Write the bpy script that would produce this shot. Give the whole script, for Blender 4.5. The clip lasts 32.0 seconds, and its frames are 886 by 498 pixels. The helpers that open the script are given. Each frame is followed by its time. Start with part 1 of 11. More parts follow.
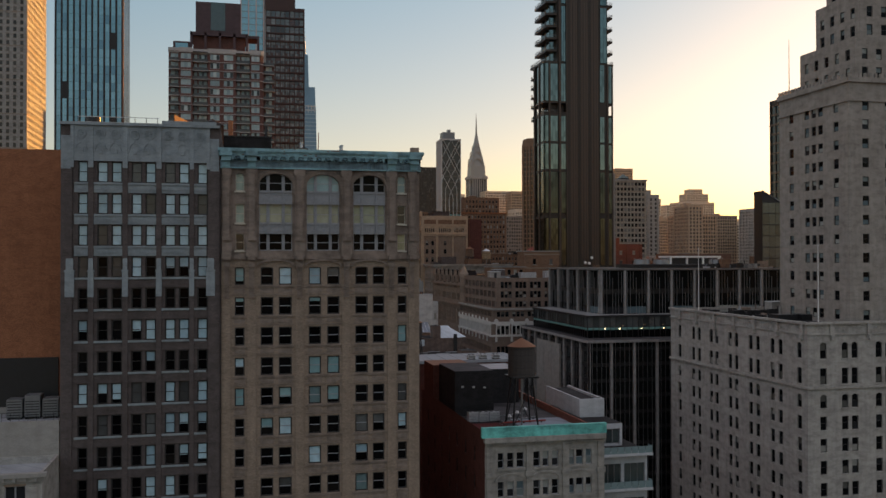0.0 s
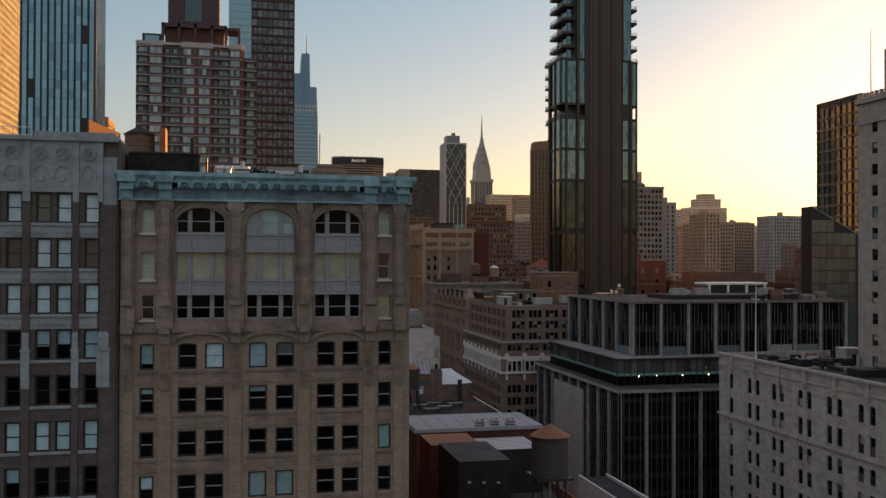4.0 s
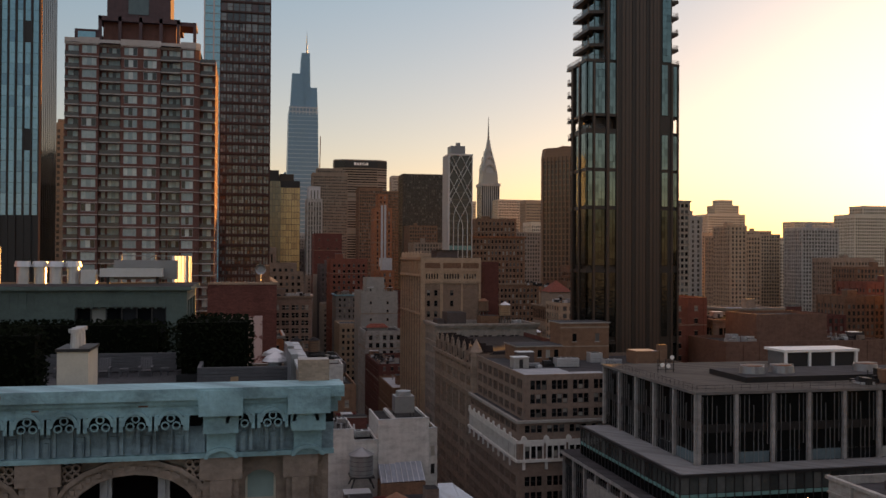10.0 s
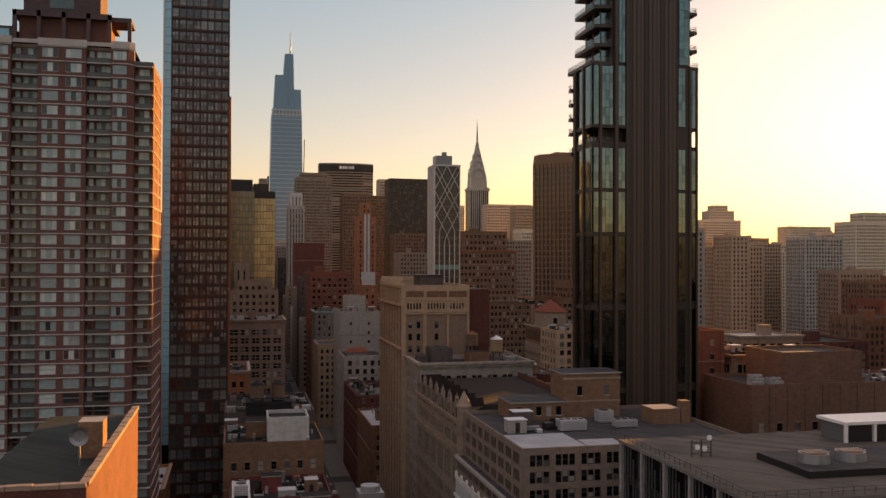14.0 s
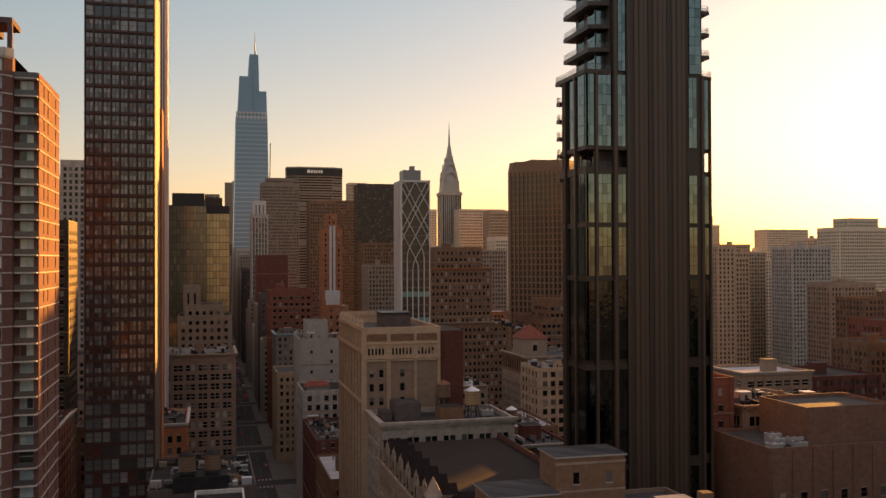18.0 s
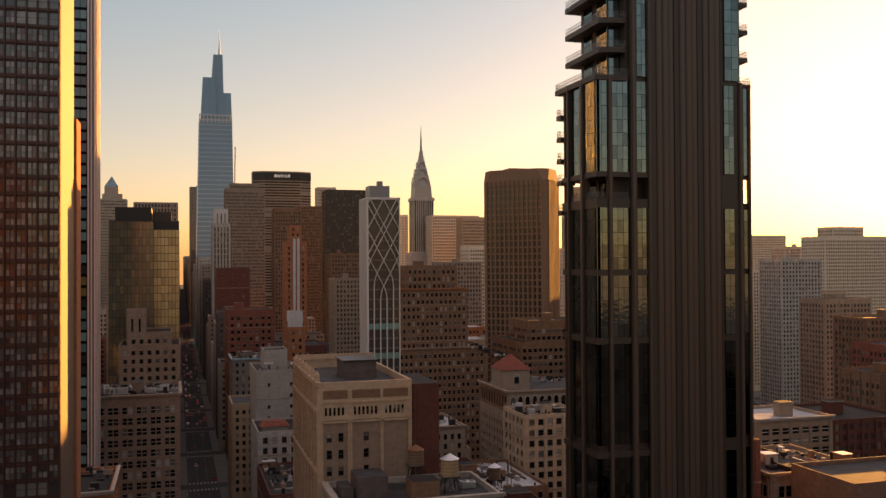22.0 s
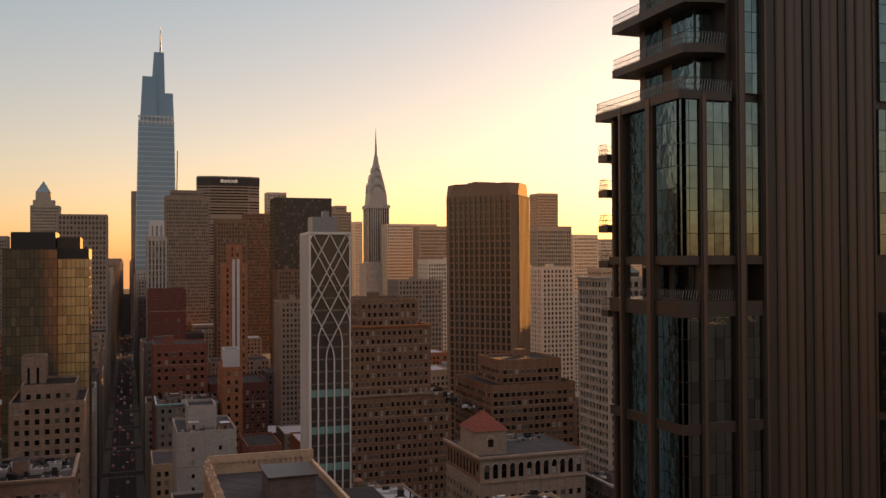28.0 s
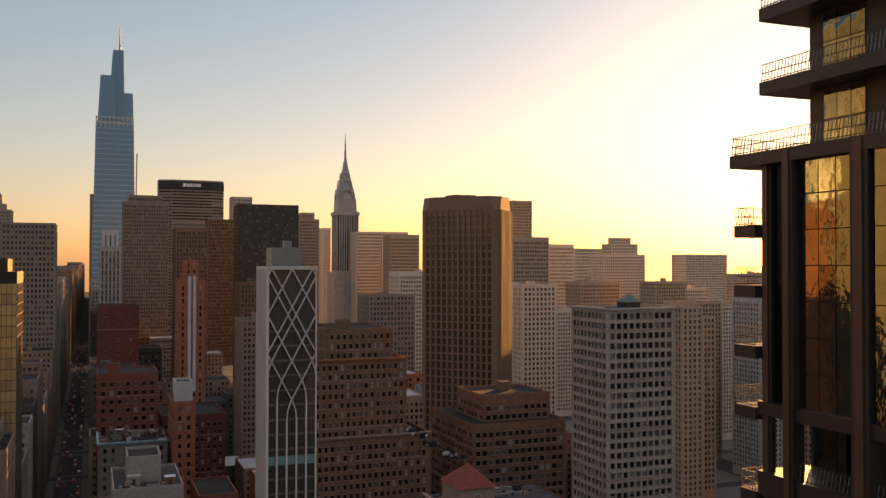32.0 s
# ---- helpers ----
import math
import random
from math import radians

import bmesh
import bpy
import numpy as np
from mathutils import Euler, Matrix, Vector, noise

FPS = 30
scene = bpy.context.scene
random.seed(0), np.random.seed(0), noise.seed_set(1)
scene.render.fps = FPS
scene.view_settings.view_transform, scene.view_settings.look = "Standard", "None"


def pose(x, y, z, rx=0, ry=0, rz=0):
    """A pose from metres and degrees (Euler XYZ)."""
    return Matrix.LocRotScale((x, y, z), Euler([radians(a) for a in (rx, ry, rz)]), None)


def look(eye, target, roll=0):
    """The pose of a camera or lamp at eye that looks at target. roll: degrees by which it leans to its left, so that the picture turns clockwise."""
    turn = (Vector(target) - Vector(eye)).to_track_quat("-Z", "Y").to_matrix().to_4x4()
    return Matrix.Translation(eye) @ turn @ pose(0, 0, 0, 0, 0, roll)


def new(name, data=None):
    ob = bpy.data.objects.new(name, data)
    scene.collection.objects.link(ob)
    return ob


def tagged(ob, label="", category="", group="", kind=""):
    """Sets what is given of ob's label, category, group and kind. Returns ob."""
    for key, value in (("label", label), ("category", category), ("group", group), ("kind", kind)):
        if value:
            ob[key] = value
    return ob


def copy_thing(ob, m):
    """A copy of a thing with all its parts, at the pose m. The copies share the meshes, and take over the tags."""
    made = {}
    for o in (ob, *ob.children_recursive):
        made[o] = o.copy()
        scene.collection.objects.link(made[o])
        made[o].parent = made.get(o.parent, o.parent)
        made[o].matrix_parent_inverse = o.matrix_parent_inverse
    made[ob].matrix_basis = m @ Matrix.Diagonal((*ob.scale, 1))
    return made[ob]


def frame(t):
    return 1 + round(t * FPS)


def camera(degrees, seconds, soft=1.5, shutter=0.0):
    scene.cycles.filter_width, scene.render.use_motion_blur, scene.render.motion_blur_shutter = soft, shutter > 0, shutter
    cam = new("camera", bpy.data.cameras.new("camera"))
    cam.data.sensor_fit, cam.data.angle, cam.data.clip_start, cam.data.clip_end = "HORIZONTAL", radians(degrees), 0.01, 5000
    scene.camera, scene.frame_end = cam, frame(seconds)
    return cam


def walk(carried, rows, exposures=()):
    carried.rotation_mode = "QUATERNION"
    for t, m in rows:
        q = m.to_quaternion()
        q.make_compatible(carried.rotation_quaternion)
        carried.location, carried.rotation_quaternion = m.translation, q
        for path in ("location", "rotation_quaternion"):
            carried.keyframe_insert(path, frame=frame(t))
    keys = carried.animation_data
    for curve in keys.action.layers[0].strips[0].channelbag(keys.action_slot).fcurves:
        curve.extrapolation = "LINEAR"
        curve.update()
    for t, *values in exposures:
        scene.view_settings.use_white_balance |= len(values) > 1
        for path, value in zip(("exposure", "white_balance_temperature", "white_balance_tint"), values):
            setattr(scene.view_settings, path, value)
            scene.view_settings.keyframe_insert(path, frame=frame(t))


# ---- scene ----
cam = camera(52.0, 32.0)
PATH = [
    (0, (-63.189, -109.053, 66.603), (-62.747, -107.102, 66.625), -0.1),
    (1, (-61.074, -100.609, 67.973), (-60.634, -98.658, 67.996), -0.0),
    (2, (-59.007, -91.006, 69.598), (-58.567, -89.055, 69.62), 0.3),
    (3, (-56.71, -81.953, 71.159), (-56.274, -80.002, 71.183), 0.3),
    (6, (-50.923, -55.087, 77.957), (-50.495, -53.133, 77.978), 0.0),
    (7, (-48.945, -46.879, 79.882), (-48.52, -44.925, 79.902), 0.1),
    (8, (-46.85, -38.704, 81.702), (-46.425, -36.75, 81.723), 0.2),
    (9, (-44.376, -30.431, 83.613), (-43.954, -28.477, 83.634), 0.3),
    (10, (-41.973, -21.461, 85.555), (-41.553, -19.506, 85.577), 0.3),
    (11, (-39.558, -12.744, 87.774), (-39.139, -10.789, 87.796), 0.2),
    (12, (-37.349, -4.127, 89.777), (-36.931, -2.171, 89.799), 0.3),
    (13, (-34.84, 4.425, 92.008), (-34.412, 6.378, 92.03), 0.2),
    (14, (-32.802, 13.461, 93.858), (-32.358, 15.411, 93.882), 0.2),
    (17, (-25.083, 41.202, 101.667), (-24.597, 43.142, 101.689), -0.2),
    (18, (-22.498, 50.584, 104.042), (-21.996, 52.52, 104.065), -0.2),
    (19, (-19.863, 60.11, 106.314), (-19.347, 62.042, 106.338), -0.3),
    (20, (-17.429, 69.532, 108.537), (-16.898, 71.46, 108.562), -0.3),
    (21, (-15.008, 79.15, 110.623), (-14.461, 81.074, 110.649), -0.3),
    (22, (-12.521, 88.858, 112.802), (-11.959, 90.778, 112.828), -0.3),
    (23, (-9.875, 98.669, 114.947), (-9.298, 100.584, 114.973), -0.4),
    (24, (-7.056, 108.781, 117.336), (-6.466, 110.692, 117.362), -0.6),
    (25, (-4.461, 118.755, 119.576), (-3.854, 120.661, 119.602), -0.5),
    (28, (2.596, 146.793, 126.227), (3.253, 148.682, 126.254), -0.3),
    (29, (4.69, 156.083, 128.3), (5.363, 157.967, 128.328), -0.4),
    (30, (7.121, 165.741, 130.51), (7.81, 167.618, 130.54), -0.3),
    (31, (9.534, 175.703, 132.605), (10.242, 177.573, 132.635), 0.1),
    (32, (12.098, 185.653, 134.876), (12.82, 187.517, 134.909), 0.1),
]
walk(cam, [(t, look(eye, target, roll)) for t, eye, target, roll in PATH], exposures=[(0.0, 1.46, 7450, 30), (9.0, 1.41, 7600, 35), (13.0, 1.58, 8500, 39), (19.0, 1.62, 8800, 40), (25.0, 1.64, 9100, 43), (30.0, 1.53, 8400, 41), (32.0, 1.46, 7700, 36)])

# ---- light ----
SUN_AZ, SUN_EL = 47.0, 4.2
world = bpy.data.worlds.new("sky")
scene.world = world
world.use_nodes = True
wn = world.node_tree.nodes
sky_tex = wn.new("ShaderNodeTexSky")
sky_tex.sky_type, sky_tex.sun_disc = "NISHITA", False
sky_tex.sun_elevation, sky_tex.sun_rotation = radians(SUN_EL), radians(SUN_AZ)
sky_tex.air_density, sky_tex.dust_density, sky_tex.ozone_density = 1.0, 0.6, 1.6
veil = wn.new("ShaderNodeMix")
veil.data_type, veil.blend_type = "RGBA", "ADD"
veil.inputs["Factor"].default_value = 1.0
up = wn.new("ShaderNodeTexCoord")
axes = wn.new("ShaderNodeSeparateXYZ")
world.node_tree.links.new(up.outputs["Generated"], axes.inputs[0])
haze = wn.new("ShaderNodeValToRGB")
for pos, col in ((0.12, (1.0, 1.16, 1.14, 1)), (0.3, (0.35, 1.06, 1.29, 1))):
    haze.color_ramp.elements.new(pos).color = col
haze.color_ramp.elements[0].color = (1.7, 1.0, 0.72, 1)
haze.color_ramp.elements[-1].position, haze.color_ramp.elements[-1].color = 0.62, (2.75, 2.95, 3.1, 1)
world.node_tree.links.new(axes.outputs[2], haze.inputs[0])
world.node_tree.links.new(sky_tex.outputs[0], veil.inputs["A"])
# pale aureole of thin haze round the low sun
sun_dir = wn.new("ShaderNodeVectorMath")
sun_dir.operation = "DOT_PRODUCT"
sun_dir.inputs[1].default_value = (math.sin(radians(SUN_AZ)) * math.cos(radians(SUN_EL)), math.cos(radians(SUN_AZ)) * math.cos(radians(SUN_EL)), math.sin(radians(SUN_EL)))
world.node_tree.links.new(up.outputs["Generated"], sun_dir.inputs[0])
near_sun = wn.new("ShaderNodeMath")
near_sun.operation, near_sun.use_clamp = "MAXIMUM", True
near_sun.inputs[1].default_value = 0.0
world.node_tree.links.new(sun_dir.outputs["Value"], near_sun.inputs[0])
falloff = wn.new("ShaderNodeMath")
falloff.operation = "POWER"
falloff.inputs[1].default_value = 26.0
world.node_tree.links.new(near_sun.outputs[0], falloff.inputs[0])
# away from the sun the haze is thinner and cooler
cool = wn.new("ShaderNodeValToRGB")
for pos, col in ((0.12, (0.55, 0.9, 1.0, 1)), (0.3, (0.25, 1.0, 1.3, 1))):
    cool.color_ramp.elements.new(pos).color = col
cool.color_ramp.elements[0].color = (0.75, 0.62, 0.62, 1)
cool.color_ramp.elements[-1].position, cool.color_ramp.elements[-1].color = 0.62, (2.75, 2.95, 3.1, 1)
world.node_tree.links.new(axes.outputs[2], cool.inputs[0])
sunward = wn.new("ShaderNodeMapRange")
sunward.inputs["From Min"].default_value, sunward.inputs["From Max"].default_value = 0.4, 0.9
world.node_tree.links.new(sun_dir.outputs["Value"], sunward.inputs["Value"])
turn_haze = wn.new("ShaderNodeMix")
turn_haze.data_type = "RGBA"
world.node_tree.links.new(sunward.outputs["Result"], turn_haze.inputs["Factor"])
world.node_tree.links.new(cool.outputs[0], turn_haze.inputs["A"])
world.node_tree.links.new(haze.outputs[0], turn_haze.inputs["B"])
world.node_tree.links.new(turn_haze.outputs["Result"], veil.inputs["B"])
aureole = wn.new("ShaderNodeMix")
aureole.data_type, aureole.blend_type = "RGBA", "ADD"
aureole.inputs["B"].default_value = (2.0, 1.7, 1.15, 1)
world.node_tree.links.new(falloff.outputs[0], aureole.inputs["Factor"])
world.node_tree.links.new(veil.outputs["Result"], aureole.inputs["A"])
world.node_tree.links.new(aureole.outputs["Result"], wn["Background"].inputs[0])
wn["Background"].inputs[1].default_value = 0.06
sun = new("sun", bpy.data.lights.new("sun", "SUN"))
sun.data.energy, sun.data.angle, sun.data.color = 5.0, radians(0.6), (1.0, 0.54, 0.12)
sun.matrix_world = look((math.sin(radians(SUN_AZ)) * 900, math.cos(radians(SUN_AZ)) * 900, 900 * math.tan(radians(SUN_EL))), (0, 0, 0))


# ---- materials ----
def nodes(name):
    m = bpy.data.materials.new(name)
    m.use_nodes = True
    t = m.node_tree
    return m, t, t.nodes["Principled BSDF"], t.links


def value_node(t, op, a, b=None):
    n = t.nodes.new("ShaderNodeMath")
    n.operation = op
    for i, v in enumerate((a, b)):
        if v is None:
            continue
        if isinstance(v, (int, float)):
            n.inputs[i].default_value = v
        else:
            t.links.new(v, n.inputs[i])
    return n.outputs[0]


def tint(t, base, fac, low, high):
    """base colour times a value that runs from low to high with fac"""
    mr = t.nodes.new("ShaderNodeMapRange")
    mr.inputs["To Min"].default_value, mr.inputs["To Max"].default_value = low, high
    t.links.new(fac, mr.inputs["Value"])
    mix = t.nodes.new("ShaderNodeMix")
    mix.data_type, mix.blend_type = "RGBA", "MULTIPLY"
    mix.inputs["Factor"].default_value = 1.0
    if isinstance(base, tuple):
        mix.inputs["A"].default_value = (*base, 1)
    else:
        t.links.new(base, mix.inputs["A"])
    t.links.new(mr.outputs[0], mix.inputs["B"])
    return mix.outputs["Result"]


def masonry(name, col, rough=0.85, brick=None, joint=0.6, stain=0.3, bump=0.3):
    """Stone, plaster or brick: colour per piece, grain, stains that run down, fine relief."""
    m, t, p, L = nodes(name)
    geo = t.nodes.new("ShaderNodeNewGeometry")
    xyz = t.nodes.new("ShaderNodeSeparateXYZ")
    L.new(geo.outputs["Position"], xyz.inputs[0])
    along = value_node(t, "ADD", xyz.outputs[0], xyz.outputs[1])
    flat = t.nodes.new("ShaderNodeCombineXYZ")
    L.new(along, flat.inputs[0])
    L.new(xyz.outputs[2], flat.inputs[1])
    big = t.nodes.new("ShaderNodeTexNoise")
    big.inputs["Scale"].default_value, big.inputs["Detail"].default_value = 0.22, 6
    L.new(geo.outputs["Position"], big.inputs["Vector"])
    streak_v = t.nodes.new("ShaderNodeVectorMath")
    streak_v.operation = "MULTIPLY"
    streak_v.inputs[1].default_value = (1.3, 0.12, 1)
    L.new(flat.outputs[0], streak_v.inputs[0])
    streak = t.nodes.new("ShaderNodeTexNoise")
    streak.inputs["Scale"].default_value, streak.inputs["Detail"].default_value = 1.0, 5
    L.new(streak_v.outputs[0], streak.inputs["Vector"])
    fine = t.nodes.new("ShaderNodeTexNoise")
    fine.inputs["Scale"].default_value, fine.inputs["Detail"].default_value = 6.0, 4
    L.new(geo.outputs["Position"], fine.inputs["Vector"])
    c = tint(t, col, big.outputs[0], 1 - stain, 1 + stain)
    c = tint(t, c, streak.outputs[0], 1 - stain, 1 + stain)
    c = tint(t, c, fine.outputs[0], 0.78, 1.22)
    patch_v = t.nodes.new("ShaderNodeVectorMath")
    patch_v.operation = "MULTIPLY"
    patch_v.inputs[1].default_value = (0.5, 0.9, 1)
    L.new(flat.outputs[0], patch_v.inputs[0])
    soot = t.nodes.new("ShaderNodeTexNoise")
    soot.inputs["Scale"].default_value, soot.inputs["Detail"].default_value, soot.inputs["Roughness"].default_value = 1.0, 8, 0.68
    L.new(patch_v.outputs[0], soot.inputs["Vector"])
    worn = t.nodes.new("ShaderNodeMapRange")
    worn.inputs["From Min"].default_value, worn.inputs["From Max"].default_value = 0.34, 0.56
    L.new(soot.outputs[0], worn.inputs["Value"])
    c = tint(t, c, worn.outputs[0], 1 - stain * 1.1, 1.04)
    height = fine.outputs[0]
    if brick:
        bt = t.nodes.new("ShaderNodeTexBrick")
        bt.inputs["Scale"].default_value = 1.0
        bt.inputs["Brick Width"].default_value, bt.inputs["Row Height"].default_value = brick
        bt.inputs["Mortar Size"].default_value = brick[1] * 0.09
        bt.inputs["Color1"].default_value = (0.8, 0.8, 0.8, 1)
        bt.inputs["Color2"].default_value = (1.15, 1.1, 1.1, 1)
        bt.inputs["Mortar"].default_value = (joint, joint, joint, 1)
        L.new(flat.outputs[0], bt.inputs["Vector"])
        mix = t.nodes.new("ShaderNodeMix")
        mix.data_type, mix.blend_type = "RGBA", "MULTIPLY"
        mix.inputs["Factor"].default_value = 1
        L.new(c, mix.inputs["A"])
        L.new(bt.outputs[0], mix.inputs["B"])
        c = mix.outputs["Result"]
    L.new(c, p.inputs["Base Color"])
    p.inputs["Roughness"].default_value = rough
    if rough > 0.7:
        p.inputs["Specular IOR Level"].default_value = 0.15
    b = t.nodes.new("ShaderNodeBump")
    b.inputs["Strength"].default_value, b.inputs["Distance"].default_value = bump, 0.05
    L.new(height, b.inputs["Height"])
    L.new(b.outputs[0], p.inputs["Normal"])
    return m


def plain(name, col, rough=0.5, metal=0.0, vary=0.18, scale=1.5):
    m, t, p, L = nodes(name)
    geo = t.nodes.new("ShaderNodeNewGeometry")
    n = t.nodes.new("ShaderNodeTexNoise")
    n.inputs["Scale"].default_value, n.inputs["Detail"].default_value = scale, 6
    L.new(geo.outputs["Position"], n.inputs["Vector"])
    n2 = t.nodes.new("ShaderNodeTexNoise")
    n2.inputs["Scale"].default_value, n2.inputs["Detail"].default_value = scale * 9, 3
    L.new(geo.outputs["Position"], n2.inputs["Vector"])
    c = tint(t, col, n.outputs[0], 1 - vary, 1 + vary)
    c = tint(t, c, n2.outputs[0], 1 - vary * 0.6, 1 + vary * 0.6)
    L.new(c, p.inputs["Base Color"])
    mr = t.nodes.new("ShaderNodeMapRange")
    mr.inputs["To Min"].default_value, mr.inputs["To Max"].default_value = max(0.03, rough - 0.1), min(1, rough + 0.1)
    L.new(n.outputs[0], mr.inputs["Value"])
    L.new(mr.outputs[0], p.inputs["Roughness"])
    p.inputs["Metallic"].default_value = metal
    return m


def glazing(name, stops, rough=0.06, spec=0.5, metal=0.0, wave=0.02, island=True):
    """Window glass with rooms, blinds and curtains behind it, different from pane to pane."""
    m, t, p, L = nodes(name)
    info = t.nodes.new("ShaderNodeObjectInfo")
    geo = t.nodes.new("ShaderNodeNewGeometry")
    r = value_node(t, "FRACT", value_node(t, "ADD", info.outputs["Random"], geo.outputs["Random Per Island"])) if island else info.outputs["Random"]
    ramp = t.nodes.new("ShaderNodeValToRGB")
    ramp.color_ramp.interpolation = "CONSTANT"
    while len(ramp.color_ramp.elements) < len(stops):
        ramp.color_ramp.elements.new(0.5)
    for e, (pos, col) in zip(ramp.color_ramp.elements, stops):
        e.position, e.color = pos, (*col, 1)
    L.new(r, ramp.inputs[0])
    n = t.nodes.new("ShaderNodeTexNoise")
    n.inputs["Scale"].default_value, n.inputs["Detail"].default_value = 1.2, 3
    L.new(geo.outputs["Position"], n.inputs["Vector"])
    L.new(tint(t, ramp.outputs[0], n.outputs[0], 0.7, 1.3), p.inputs["Base Color"])
    p.inputs["Roughness"].default_value = rough
    p.inputs["Specular IOR Level"].default_value = spec
    p.inputs["Metallic"].default_value = metal
    b = t.nodes.new("ShaderNodeBump")
    b.inputs["Strength"].default_value, b.inputs["Distance"].default_value = wave * 5, 0.2
    L.new(n.outputs[0], b.inputs["Height"])
    L.new(b.outputs[0], p.inputs["Normal"])
    return m


